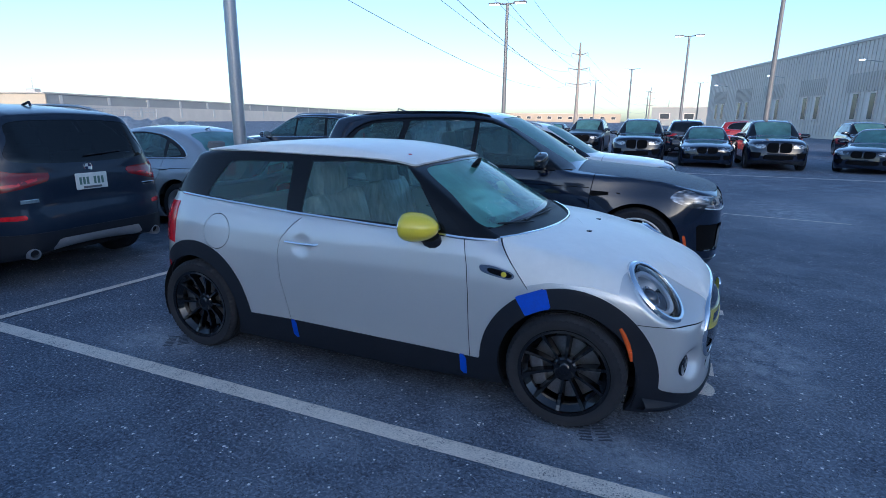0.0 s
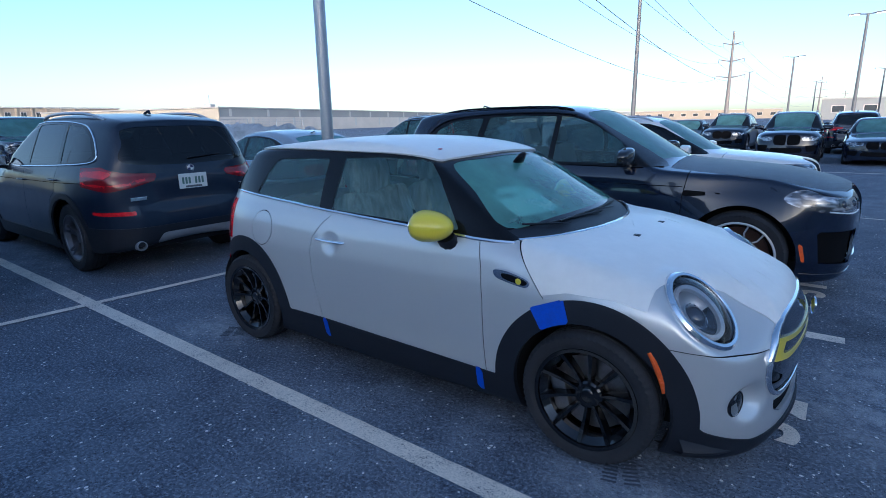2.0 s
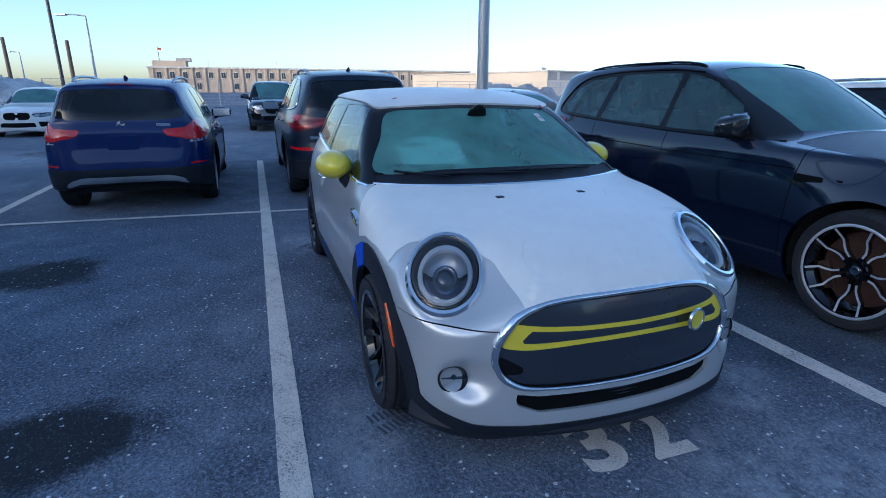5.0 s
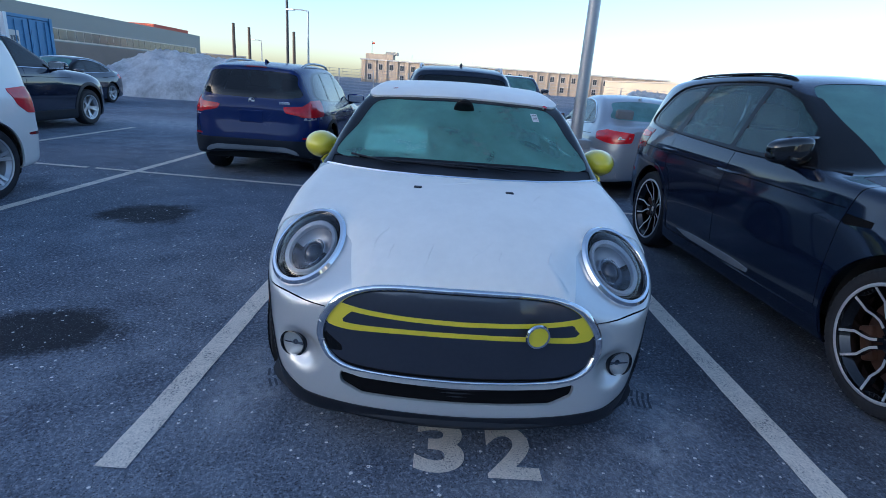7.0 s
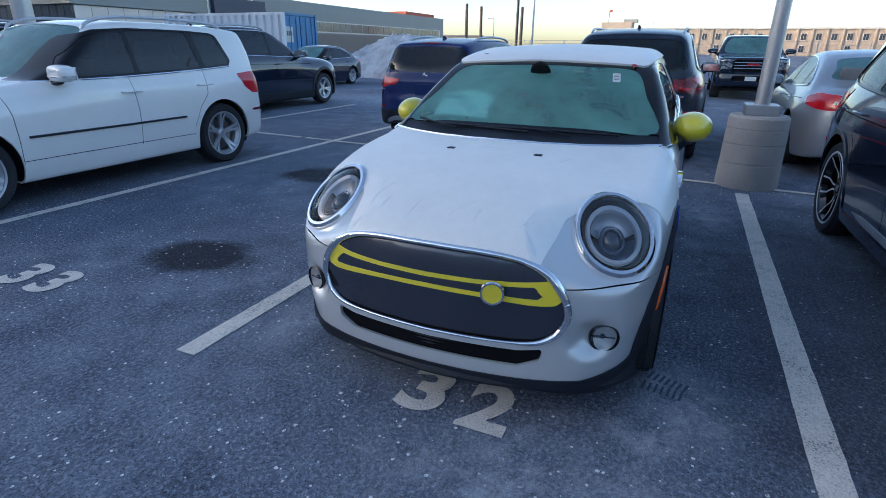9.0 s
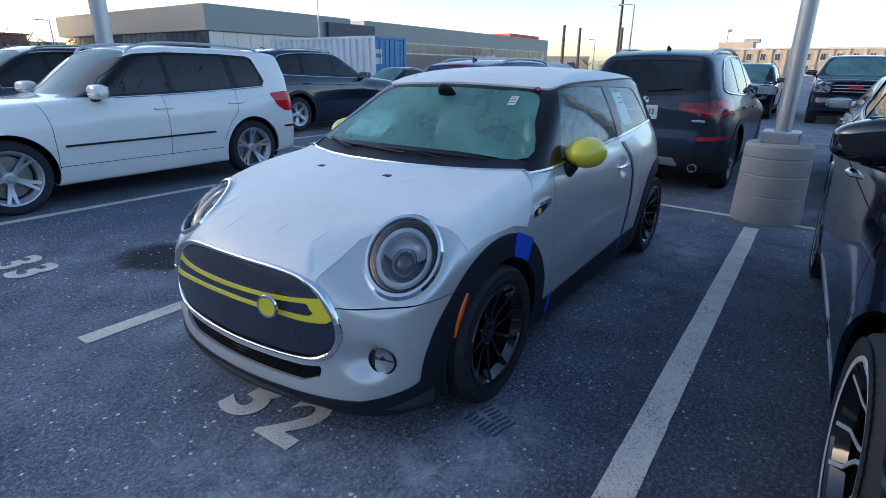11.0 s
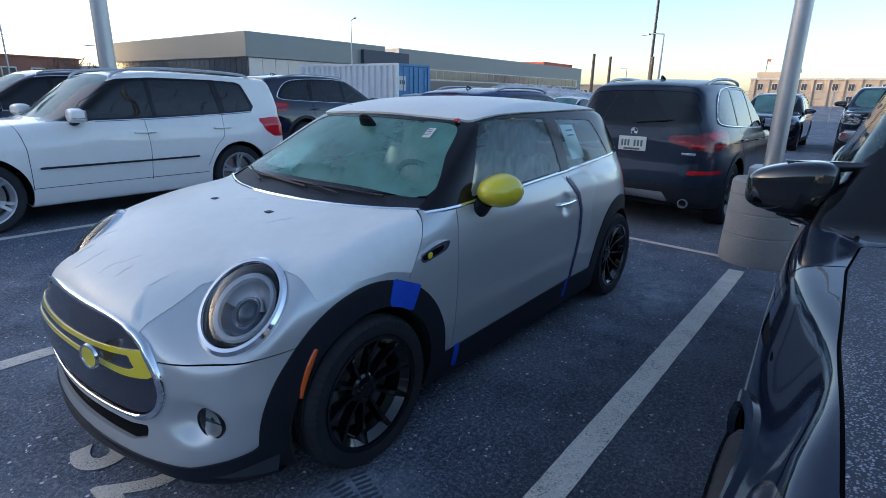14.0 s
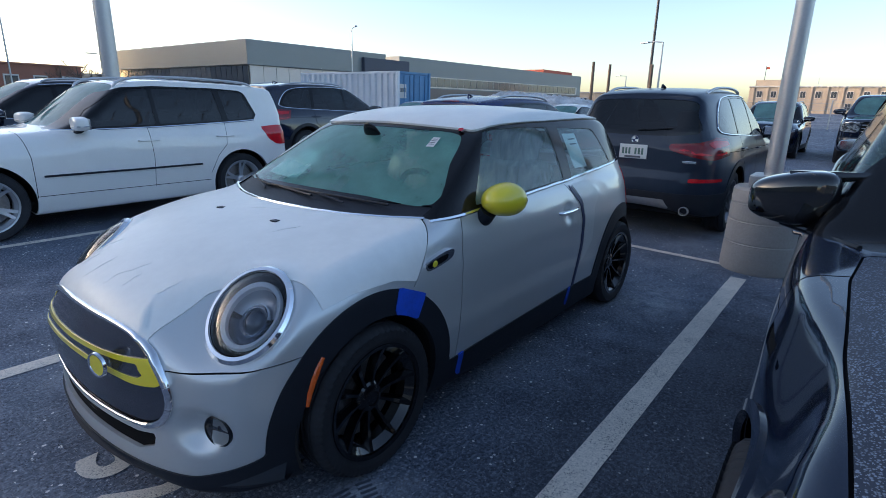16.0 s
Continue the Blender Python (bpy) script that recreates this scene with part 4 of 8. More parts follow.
def body_field(profile, plan, inset, bow=0.2, crown=0.15, k=((0.25, 0.06), (0.5, 0.14), (0.95, 0.14), (1.15, 0.08)), flare=(), belt=((-9, 0), (9, 0)), tuck=0.0):
    """A car's outer skin from its side outline, its plan and how far the sides lean in with height."""
    prof, pl = Table(rounded(profile)), Table(rounded(mirrored(plan)))
    iz, iv = zip(*inset)
    kz, kv = zip(*k)
    bx, bz = zip(*belt)
    zz = np.linspace(min(iz), max(iz), 200)
    iy = np.interp(zz, iz, iv)
    pad = np.pad(iy, 6, mode="edge")
    iy = np.convolve(pad, np.hanning(13) / np.hanning(13).sum(), "valid")
    def f(x, y, z):
        a = np.abs(y)
        c = crown if isinstance(crown, float) else np.interp(x, *zip(*crown))
        p = prof.at(x + bow * a * a, z + c * a * a)
        lean = np.interp(z - np.interp(x, bx, bz), zz, iy)
        for fx, fz, amount, size in flare:
            lean = lean - amount * np.exp(-((x - fx) / size) ** 2 - ((z - fz) / (size * 0.8)) ** 2)
        q = pl.at(x, a + lean)
        return smax(p, q, np.interp(z, kz, kv))
    return f


def arch_liner(car, xs, r, y0, y1, zc):
    for x in xs:
        for sg in (1, -1):
            bm = bmesh.new()
            n = 18
            rows = []
            for j in range(n + 1):
                a = math.pi * (-0.12 + 1.24 * j / n)
                rows.append([bm.verts.new((x + r * math.cos(a), sg * y0, zc + r * math.sin(a))), bm.verts.new((x + r * math.cos(a), sg * y1, zc + r * math.sin(a)))])
            for p, q in zip(rows, rows[1:]):
                bm.faces.new((p[0], p[1], q[1], q[0]))
            c = bm.verts.new((x, sg * y0, zc))
            for p, q in zip(rows, rows[1:]):
                bm.faces.new((p[0], q[0], c))
            part("wheel_arch_liner", bm, M_UNDER, car, smooth=True)


def seat(car, x, y, z, wrap=None, mat=None, h=0.62):
    bm = bmesh.new()
    add_box(bm, (x - 0.25, y - 0.24, z), (x + 0.27, y + 0.24, z + 0.17), 0.05)
    lean = Matrix.Translation((x - 0.22, y, z + 0.12)) @ Matrix.Rotation(radians(-16), 4, "Y")
    add_box(bm, (-0.08, -0.24, 0), (0.07, 0.24, h), 0.055, lean)
    add_box(bm, (-0.05, -0.13, h + 0.03), (0.06, 0.13, h + 0.21), 0.045, lean)
    part("seat", bm, mat or M_SEAT, car, smooth=True)
    if wrap:
        bm = bmesh.new()
        add_box(bm, (-0.105, -0.27, 0.02), (0.1, 0.27, h + 0.02), 0.06, lean)
        add_box(bm, (-0.075, -0.16, h + 0.0), (0.085, 0.16, h + 0.23), 0.06, lean)
        bmesh.ops.subdivide_edges(bm, edges=bm.edges[:], cuts=3, use_grid_fill=True)
        for v in bm.verts:
            n = noise.noise_vector(v.co * 7.0)
            v.co += Vector(n) * 0.035
        part("seat_cover", bm, wrap, car, "crumpled clear plastic seat cover", smooth=True)


def door_mirror(car, x, y, z, cap, sg, size=(0.13, 0.115, 0.075), stalk=True, base_dx=0.05):
    """An egg-shaped cap on a short foot, glass towards the rear."""
    bm = bmesh.new()
    bmesh.ops.create_uvsphere(bm, u_segments=28, v_segments=18, radius=1.0)
    for v in bm.verts:
        c = v.co.copy()
        v.co = Vector((c.x * size[0] * (1.0 if c.x > 0 else 0.62), c.y * size[1], c.z * size[2]))
        if c.x < -0.55:
            v.co.x = -0.55 * size[0] * 0.62 + 0.1 * (v.co.x + 0.55 * size[0] * 0.62)
    m = part("mirror", bm, cap, car, "", Matrix.Translation((x, y, z)) @ Matrix.Rotation(-0.12 * sg, 4, "Z"), smooth=True)
    bm = bmesh.new()
    bmesh.ops.create_uvsphere(bm, u_segments=24, v_segments=12, radius=1.0)
    for v in bm.verts:
        v.co = Vector((-0.35 * size[0] + v.co.x * 0.014, v.co.y * size[1] * 0.84, v.co.z * size[2] * 0.80))
    part("mirror_glass", bm, M_CHROME, m, "mirror glass", smooth=True)
    foot = [(x + base_dx, y - sg * size[1] * 0.45, z - size[2] * 0.65), (x + base_dx + 0.01, y - sg * size[1] * 1.0, z - size[2] * 1.5), (x + base_dx, y - sg * size[1] * 1.6, z - size[2] * 1.75)]
    part("mirror_foot", tube(foot, [0.060, 0.074, 0.066], 12, flat=0.68), M_PLASTIC, car, smooth=True)
    return m


def wedge_mirror(car, x, y, z, cap, sg):
    """A flat-bottomed housing with a pointed outer end, held by a slim top web and a foot below."""
    bm = bmesh.new()
    bmesh.ops.create_uvsphere(bm, u_segments=32, v_segments=20, radius=1.0)
    for v in bm.verts:
        c = Vector([math.copysign(abs(k) ** 0.5, k) for k in v.co])
        out = c.y * sg
        h = 0.082 - 0.020 * max(out, 0)
        v.co = Vector((c.x * (0.085 if c.x > 0 else 0.035) * (1 - 0.25 * max(out, 0)) - 0.02 * max(out, 0), c.y * 0.128, c.z * h + (0.0 if c.z > 0 else -0.012) * (1 - max(out, 0)) - 0.016 * out))
    m = part("mirror", bm, cap, car, "gloss black door mirror", Matrix.Translation((x, y, z)) @ Matrix.Rotation(-0.1 * sg, 4, "Z"), smooth=True)
    bm = bmesh.new()
    bmesh.ops.create_uvsphere(bm, u_segments=24, v_segments=12, radius=1.0)
    for v in bm.verts:
        c = Vector([math.copysign(abs(k) ** 0.7, k) for k in v.co])
        v.co = Vector((-0.034 + c.x * 0.006, c.y * 0.108, c.z * 0.066))
    part("mirror_glass", bm, M_CHROME, m, "mirror glass", smooth=True)
    part("mirror_foot", tube([(x + 0.02, y + sg * 0.02, z - 0.085), (x + 0.02, y - sg * 0.10, z - 0.112), (x + 0.01, y - sg * 0.22, z - 0.13)], [0.026, 0.036, 0.05], 12, flat=0.5), M_MIRROR_BLACK, car, smooth=True)
    part("mirror_web", tube([(x + 0.01, y + sg * 0.02, z + 0.066), (x - 0.01, y - sg * 0.12, z + 0.074), (x - 0.05, y - sg * 0.22, z + 0.080), (x - 0.08, y - sg * 0.27, z + 0.084)], [0.020, 0.017, 0.012, 0.009], 10), M_MIRROR_BLACK, car, smooth=True)
    return m


def block_mirror(car, x, y, z, cap, sg):
    """A squarish two-tone housing with a grey lower half, on a short foot."""
    bm = bmesh.new()
    bmesh.ops.create_uvsphere(bm, u_segments=32, v_segments=20, radius=1.0)
    for v in bm.verts:
        c = Vector([math.copysign(abs(k) ** 0.55, k) for k in v.co])
        v.co = Vector((c.x * (0.10 if c.x > 0 else 0.045), c.y * 0.150, c.z * (0.076 - 0.014 * max(c.y * sg, 0))))
    m = part("mirror", bm, cap, car, "", Matrix.Translation((x, y, z)) @ Matrix.Rotation(-0.1 * sg, 4, "Z"), smooth=True)
    part("mirror_glass", box((-0.052, -0.125, -0.058), (-0.043, 0.125, 0.056), 0.004), M_CHROME, m, "mirror glass")
    part("mirror_band", tube([(-0.03, -0.143 * sg, -0.022), (0.075, -0.136 * sg, -0.024), (0.106, 0.0, -0.024), (0.070, 0.136 * sg, -0.022), (-0.03, 0.146 * sg, -0.020)], 0.010, 8, flat=0.7), M_SKID, m, "grey band with turn light", smooth=True)
    part("mirror_foot", tube([(x + 0.01, y - sg * 0.06, z - 0.075), (x + 0.01, y - sg * 0.14, z - 0.09), (x, y - sg * 0.24, z - 0.105)], [0.035, 0.04, 0.045], 12, flat=0.6), M_PLASTIC, car, smooth=True)
    return m


def handle(car, x, y, z, mat, sg, w=0.23, tilt=0.0):
    m = Matrix.Translation((x, y, z)) @ Matrix.Rotation(tilt, 4, "Y")
    bm = tube([m @ Vector(p) for p in ((-w / 2, -sg * 0.012, 0), (-w / 2 + 0.015, sg * 0.018, 0), (0, sg * 0.028, 0), (w / 2 - 0.015, sg * 0.018, 0), (w / 2, -sg * 0.012, 0))], [0.011, 0.013, 0.013, 0.013, 0.011], 10, flat=0.75)
    part("door_handle", bm, mat, car, smooth=True)


def wiper(car, pts, blade):
    part("wiper_arm", tube(pts, 0.006, 6, flat=0.6), M_PLASTIC, car)
    part("wiper_blade", tube(blade, 0.006, 6), M_PLASTIC, car)


def roundel(car, m, r, face, edge, name="badge"):
    bm = lathe([(0, 0.006), (r * 0.78, 0.006), (r * 0.8, 0.004)], 28, "x")
    b = part(name, bm, face, car, "", m, smooth=True)
    if name == "badge":
        for q in (0.0, math.pi):
            bm = bmesh.new()
            vs = [bm.verts.new((0.0068, 0, 0))] + [bm.verts.new((0.0068, r * 0.74 * math.cos(q + a), r * 0.74 * math.sin(q + a))) for a in np.linspace(0, math.pi / 2, 8)]
            bm.faces.new(vs)
            part("badge_quarter", bm, M_NAVY_FILM, b, "dark blue quarter")
    part("badge_ring", lathe([(r * 0.76, 0.002), (r * 0.8, 0.008), (r * 0.94, 0.009), (r, 0.0)], 28, "x"), edge, b, "chrome ring", smooth=True)
    return b


def small_hatchback(m):
    """The subject: a silver three-door electric hatchback with white film on bonnet and roof."""
    car = base("hatchback_car", m, "silver three-door hatchback with white film on bonnet and roof, yellow mirrors", "car")
    profile = [(0.60, 0.17), (0.735, 0.19), (0.752, 0.30), (0.750, 0.48), (0.728, 0.62), (0.69, 0.712), (0.62, 0.770), (0.50, 0.828), (0.34, 0.880), (0.15, 0.921), (-0.05, 0.950), (-0.22, 0.970), (-0.33, 1.005), (-0.50, 1.100), (-0.72, 1.230), (-0.90, 1.325), (-1.08, 1.375), (-1.4, 1.412), (-1.8, 1.418), (-2.15, 1.402), (-2.45, 1.378), (-2.595, 1.352), (-2.61, 1.315), (-2.69, 1.20), (-2.83, 1.04), (-2.965, 0.92), (-3.03, 0.74), (-3.06, 0.55), (-3.04, 0.33), (-2.90, 0.20), (-1.5, 0.185), (0.0, 0.175)]
    plan = [(0.75, 0), (0.738, 0.22), (0.70, 0.43), (0.63, 0.612), (0.52, 0.730), (0.36, 0.796), (0.14, 0.825), (-0.15, 0.833), (-0.7, 0.838), (-1.4, 0.842), (-2.1, 0.84), (-2.5, 0.82), (-2.78, 0.755), (-2.96, 0.62), (-3.03, 0.40), (-3.06, 0)]
    inset = [(0.15, 0.05), (0.30, 0.02), (0.45, 0.004), (0.60, 0.0), (0.75, 0.006), (0.88, 0.028), (0.955, 0.055), (1.0, 0.082), (1.1, 0.122), (1.2, 0.168), (1.3, 0.222), (1.36, 0.26), (1.5, 0.38)]
    skin = body_field(profile, plan, inset, 0.20, ((-2.0, 0.09), (-0.9, 0.08), (-0.45, 0.05), (-0.1, 0.05), (0.4, 0.09)), ((0.2, 0.05), (0.45, 0.14), (0.80, 0.13), (0.95, 0.08), (1.12, 0.05), (1.3, 0.04)), [(0.0, 0.45, 0.012, 0.45), (-2.495, 0.45, 0.022, 0.45)])
    LC, LN = np.array((0.396, 0.624, 0.748)), np.array((0.62, 0.27, 0.73))
    LN = LN / np.linalg.norm(LN)
    LZ = np.array((0.0, 0.0, 1.0)) - LN[2] * LN
    LZ = LZ / np.linalg.norm(LZ)
    LY = np.cross(LZ, LN)
    TALL, WIDE = 1.16, 0.95

    def axis(x, y, z, c, n):
        """Along a lamp's axis and out from it."""
        px, py, pz = x - c[0], np.abs(y) - c[1], z - c[2]
        h = px * n[0] + py * n[1] + pz * n[2]
        u = (px * LY[0] + py * LY[1] + pz * LY[2]) / WIDE
        v = (px * LZ[0] + py * LZ[1] + pz * LZ[2]) / TALL
        return h, np.sqrt(u * u + v * v)

    def f(x, y, z):
        d = skin(x, y, z)
        h, r = axis(x, y, z, LC, LN)
        d = smin(d, np.maximum(r - 0.160 - 0.3 * np.maximum(-h, 0), np.abs(h + 0.130) - 0.125), 0.05)
        # a shallow dish round each lamp
        d = smax(d, -np.maximum(0.30 * (r - 0.158) - 0.002 - h, r - 0.34), 0.035)
        # scoops round the fog lamps and over the lower intake
        s = np.sqrt(((x - 0.678) / 1.0) ** 2 + ((np.abs(y) - 0.655) / 1.0) ** 2 + ((z - 0.398) / 0.74) ** 2) - 0.128
        d = smax(d, -s, 0.035)
        # dished hollows behind the door handles
        s = np.sqrt((x + 1.612) ** 2 + (np.abs(y) - 0.925) ** 2 + (z - 0.838) ** 2) - 0.118
        return smax(d, -s, 0.015)

    mesh = surface(f, (-3.14, -0.95, 0.12), (0.86, 0.95, 1.48), 0.020)
    skin_cut = Skin(mesh)
    take = skin_cut.take
    side_only = lambda x, y, z: 0.5 - np.abs(y)
    # openings
    for wx in (0.0, -2.495):
        take(lambda x, y, z: np.hypot(x - wx, z - 0.31) - 0.352, lambda x, y, z: 0.42 - np.abs(y))
    take(lambda x, y, z: axis(x, y, z, LC, LN)[1] - 0.158, lambda x, y, z: -axis(x, y, z, LC, LN)[0] - 0.14)
    grille_o = rounded([(0, 0.712), (0.22, 0.708), (0.36, 0.690), (0.46, 0.640), (0.52, 0.555), (0.532, 0.48), (0.50, 0.41), (0.43, 0.370), (0.3, 0.358), (0, 0.354)], 5, False)
    grille_o = np.concatenate([grille_o, grille_o[::-1][1:-1] * (-1, 1)])
    def shrunk(poly, c, s, t=None):
        return (np.asarray(poly) - c) * (s, t or s) + c
    grille_i = shrunk(grille_o, (0, 0.532), 0.925, 0.86)
    def front(poly):
        return lambda x, y, z: outline(y, z, poly)
    ahead = lambda x, y, z: 0.4 - x
    grey = take(ahead, front(grille_o))
    intake = [(-0.45, 0.352), (-0.44, 0.305), (-0.36, 0.272), (0.36, 0.272), (0.44, 0.305), (0.45, 0.352), (0.36, 0.338), (0, 0.333), (-0.36, 0.338)]
    hole = take(ahead, front(intake))
    # dark grey grille panel with its yellow loop
    def both(poly):
        return poly + [(-y, z) for y, z in reversed(poly) if y]
    loop_o = both([(0, 0.610), (0.2, 0.612), (0.43, 0.620), (0.455, 0.620), (0.497, 0.570), (0.504, 0.537), (0.47, 0.536), (0.2, 0.549), (0, 0.551)])
    slot = both([(0, 0.594), (0.2, 0.597), (0.405, 0.603), (0.445, 0.560), (0.2, 0.566), (0, 0.568)])
    plate = Skin(grey)
    loop = plate.take(front(loop_o), lambda x, y, z: -outline(y, z, slot))
    panel_g = plate.rest
    def swell(piece):
        """Bulges the grille forward towards its middle."""
        v = piece[0].copy()
        d = np.clip(-outline(v[:, 1], v[:, 2], grille_o) / 0.13, 0, 1)
        v[:, 0] += 0.052 * (1 - (1 - d) ** 2) - 0.018
        n = piece[1].copy()
        return v, n, piece[2]
    eye = Skin(panel_g)
    sensor = eye.take(front([(-0.50, 0.505), (-0.435, 0.470), (-0.43, 0.445), (-0.50, 0.425), (-0.53, 0.46)]))
    panel("grille_panel", swell(eye.rest), M_GRILLE_GREY, car, "closed satin grey grille panel", 0.0, 0.0)
    panel("grille_sensor", swell(sensor), M_BLACK_GLOSS, car, "gloss black sensor cover in the grille", -0.003, 0.006)
    panel("grille_stripe", swell(loop), M_YELLOW, car, "yellow outline stripe on the grille", 0.003, 0.01)
    def nose_x(y, z):
        xs = np.linspace(0.85, 0.2, 651)
        return float(xs[np.argmax(f(xs, np.full(651, y), np.full(651, z)) < 0)])
    def hoop(poly, out):
        loop_pts = [Vector((nose_x(y, z) + out, y, z)) for y, z in poly]
        return loop_pts + [loop_pts[0]]
    smooth_o = rounded(grille_o, 3)
    rim = shrunk(smooth_o, (0, 0.532), 0.982, 0.955)
    thick = [float(0.0065 + 0.0055 * min(max((z - 0.42) / 0.2, 0), 1) + 0.0075 * min(max((abs(y) - 0.34) / 0.14, 0), 1)) for y, z in rim]
    part("grille_frame", tube(hoop(rim, 0.004), thick + thick[:1], 14), M_CHROME, car, "chrome grille surround", smooth=True)
    part("grille_seal", tube(hoop(shrunk(smooth_o, (0, 0.532), 0.950, 0.880), -0.008), 0.0085, 8), M_SEAM, car, "black inner edge of the grille", smooth=True)
    panel("lower_intake", hole, M_SEAM, car, "black lower air intake", -0.016, 0.0)
    for zz in (0.292, 0.306, 0.320):
        part("intake_slat", tube([(0.655, -0.37, zz), (0.700, -0.18, zz), (0.712, 0, zz), (0.700, 0.18, zz), (0.655, 0.37, zz)], 0.004, 6), M_PLASTIC, car)

    # tape on arches and sills
    tape = [(-0.268, 0.692), (-0.112, 0.757), (-0.080, 0.655), (-0.208, 0.598)]
    for k, poly in enumerate((tape, [(-0.570, 0.31), (-0.532, 0.31), (-0.532, 0.19), (-0.570, 0.19)], [(-1.712, 0.33), (-1.675, 0.33), (-1.672, 0.21), (-1.708, 0.21)])):
        piece = take(side_only, lambda x, y, z: outline(x, z, poly))
        for side in halves(piece):
            panel("masking_tape", side, M_TAPE, car, "strip of blue masking tape", 0.010 if k == 0 else 0.009, 0.02)

    # cladding: arches, sills, lower bumpers
    def cladding(x, y, z):
        d = np.minimum(np.hypot(x, z - 0.31), np.hypot(x + 2.495, z - 0.31)) - 0.455
        sill = np.maximum(np.maximum(z - np.interp(x, (-2.4, -1.7, -0.5, 0.0), (0.325, 0.330, 0.305, 0.30)), x), -2.5 - x)
        nose = z - np.interp(x, (0.3, 0.48, 0.62, 0.8), (0.36, 0.27, 0.225, 0.215))
        tail = z - np.interp(x, (-3.1, -2.8), (0.42, 0.40))
        return np.minimum(np.minimum(np.maximum(d, 0.45 - np.abs(y)), sill), np.minimum(np.maximum(nose, 0.1 - x), np.maximum(tail, x + 2.45)))
    lamp_b = take(side_only, lambda x, y, z: outline(x, z, [(-2.83, 0.50), (-2.80, 0.50), (-2.79, 0.58), (-2.82, 0.58)]))
    for side in halves(lamp_b):
        panel("side_marker", side, M_RED_LAMP, car, "red rear side marker", 0.012, 0.012)
    panel("cladding", take(cladding), M_PLASTIC, car, "black plastic arch and sill cladding", 0.006, 0.03)

    # roof, greenhouse, glass
    roof_o = [(-0.905, 0), (-0.915, 0.25), (-0.955, 0.48), (-1.02, 0.582), (-1.5, 0.592), (-2.15, 0.582), (-2.50, 0.55), (-2.62, 0.48), (-2.66, 0)]
    roof_o = rounded(mirrored(roof_o), 4)
    spot = lambda x, y, z: np.minimum(np.hypot(x + 0.945, y - 0.50), np.hypot(x + 1.07, y + 0.43)) - 0.016
    for dot in halves(take(lambda x, y, z: 1.2 - z, spot)):
        panel("spot", dot, M_RED_LAMP, car, "small red sticker dot on the roof film", 0.014, 0.0)
    panel("roof", take(lambda x, y, z: 1.22 - z, lambda x, y, z: outline(x, y, roof_o)), M_FILM, car, "roof under white protective film", 0.012, 0.022)
    band = Skin(take(lambda x, y, z: x + 0.180 + 0.43 * y * y, lambda x, y, z: np.interp(x, (-2.75, -2.5, -1.64, -0.57, -0.40, -0.36), (1.06, 1.052, 1.004, 0.960, 0.952, 0.90)) - z, lambda x, y, z: -2.80 - x))
    cut_band = band.take
    screen = rounded([(-0.690, 1.010), (-0.605, 1.16), (-0.515, 1.288), (-0.25, 1.306), (0, 1.312), (0.25, 1.306), (0.515, 1.288), (0.605, 1.16), (0.690, 1.010), (0.35, 1.020), (0, 1.024), (-0.35, 1.020)], 4)
    w = panel("windshield", cut_band(lambda x, y, z: -1.1 - x, lambda x, y, z: outline(y, z, screen)), M_WINDSHIELD, car, "misted green-tinted windshield", -0.003)
    w.visible_shadow = False
    panel("cowl", cut_band(lambda x, y, z: -0.338 - 0.28 * y * y - x, lambda x, y, z: np.abs(y) - 0.70), M_PLASTIC, car, "black plastic cowl at the foot of the windshield", -0.006, 0.004)
    hatch = [(-0.50, 1.07), (-0.45, 1.28), (0.45, 1.28), (0.50, 1.07)]
    panel("rear_window", cut_band(lambda x, y, z: x + 2.5, lambda x, y, z: outline(y, z, rounded(hatch, 4))), M_SIDE_GLASS, car, "", -0.003).visible_shadow = False
    door_glass = [(-1.655, 1.014), (-1.655, 1.312), (-1.40, 1.322), (-1.08, 1.320), (-1.00, 1.308), (-0.90, 1.225), (-0.79, 1.09), (-0.71, 0.985)]
    back_glass = [(-2.445, 1.062), (-2.395, 1.16), (-2.325, 1.272), (-2.28, 1.290), (-1.79, 1.308), (-1.765, 1.018)]
    for poly in (door_glass, back_glass):
        for side in halves(cut_band(side_only, lambda x, y, z: outline(x, z, poly))):
            panel("side_window", side, M_SIDE_GLASS, car, "", -0.003).visible_shadow = False
    panel("pillar_trim", band.rest, M_BLACK_GLOSS, car, "gloss black trim round the glass", 0.0, 0.015)

    # dark strip stuck along the rear edge of the left door
    strip = skin_cut.line([(-1.70, 0.955), (-1.795, 0.86), (-1.815, 0.76), (-1.80, 0.60), (-1.76, 0.44), (-1.735, 0.25)], 0.015, lambda x, y, z: 0.5 - y)
    panel("edge_strip", strip, M_NAVY_FILM, car, "dark blue protective strip on the door edge", 0.004, 0.004)
    quarter = [(-1.722, 0.975), (-1.82, 0.86), (-1.842, 0.76), (-1.825, 0.60), (-1.80, 0.47), (-1.86, 0.50), (-1.955, 0.60), (-1.985, 0.80), (-2.06, 0.86), (-2.07, 0.90), (-1.955, 0.985)]
    panel("edge_film", take(lambda x, y, z: 0.5 - y, lambda x, y, z: outline(x, z, quarter)), M_CLEAR_FILM, car, "pale protective film behind the door edge", 0.003, 0.003)
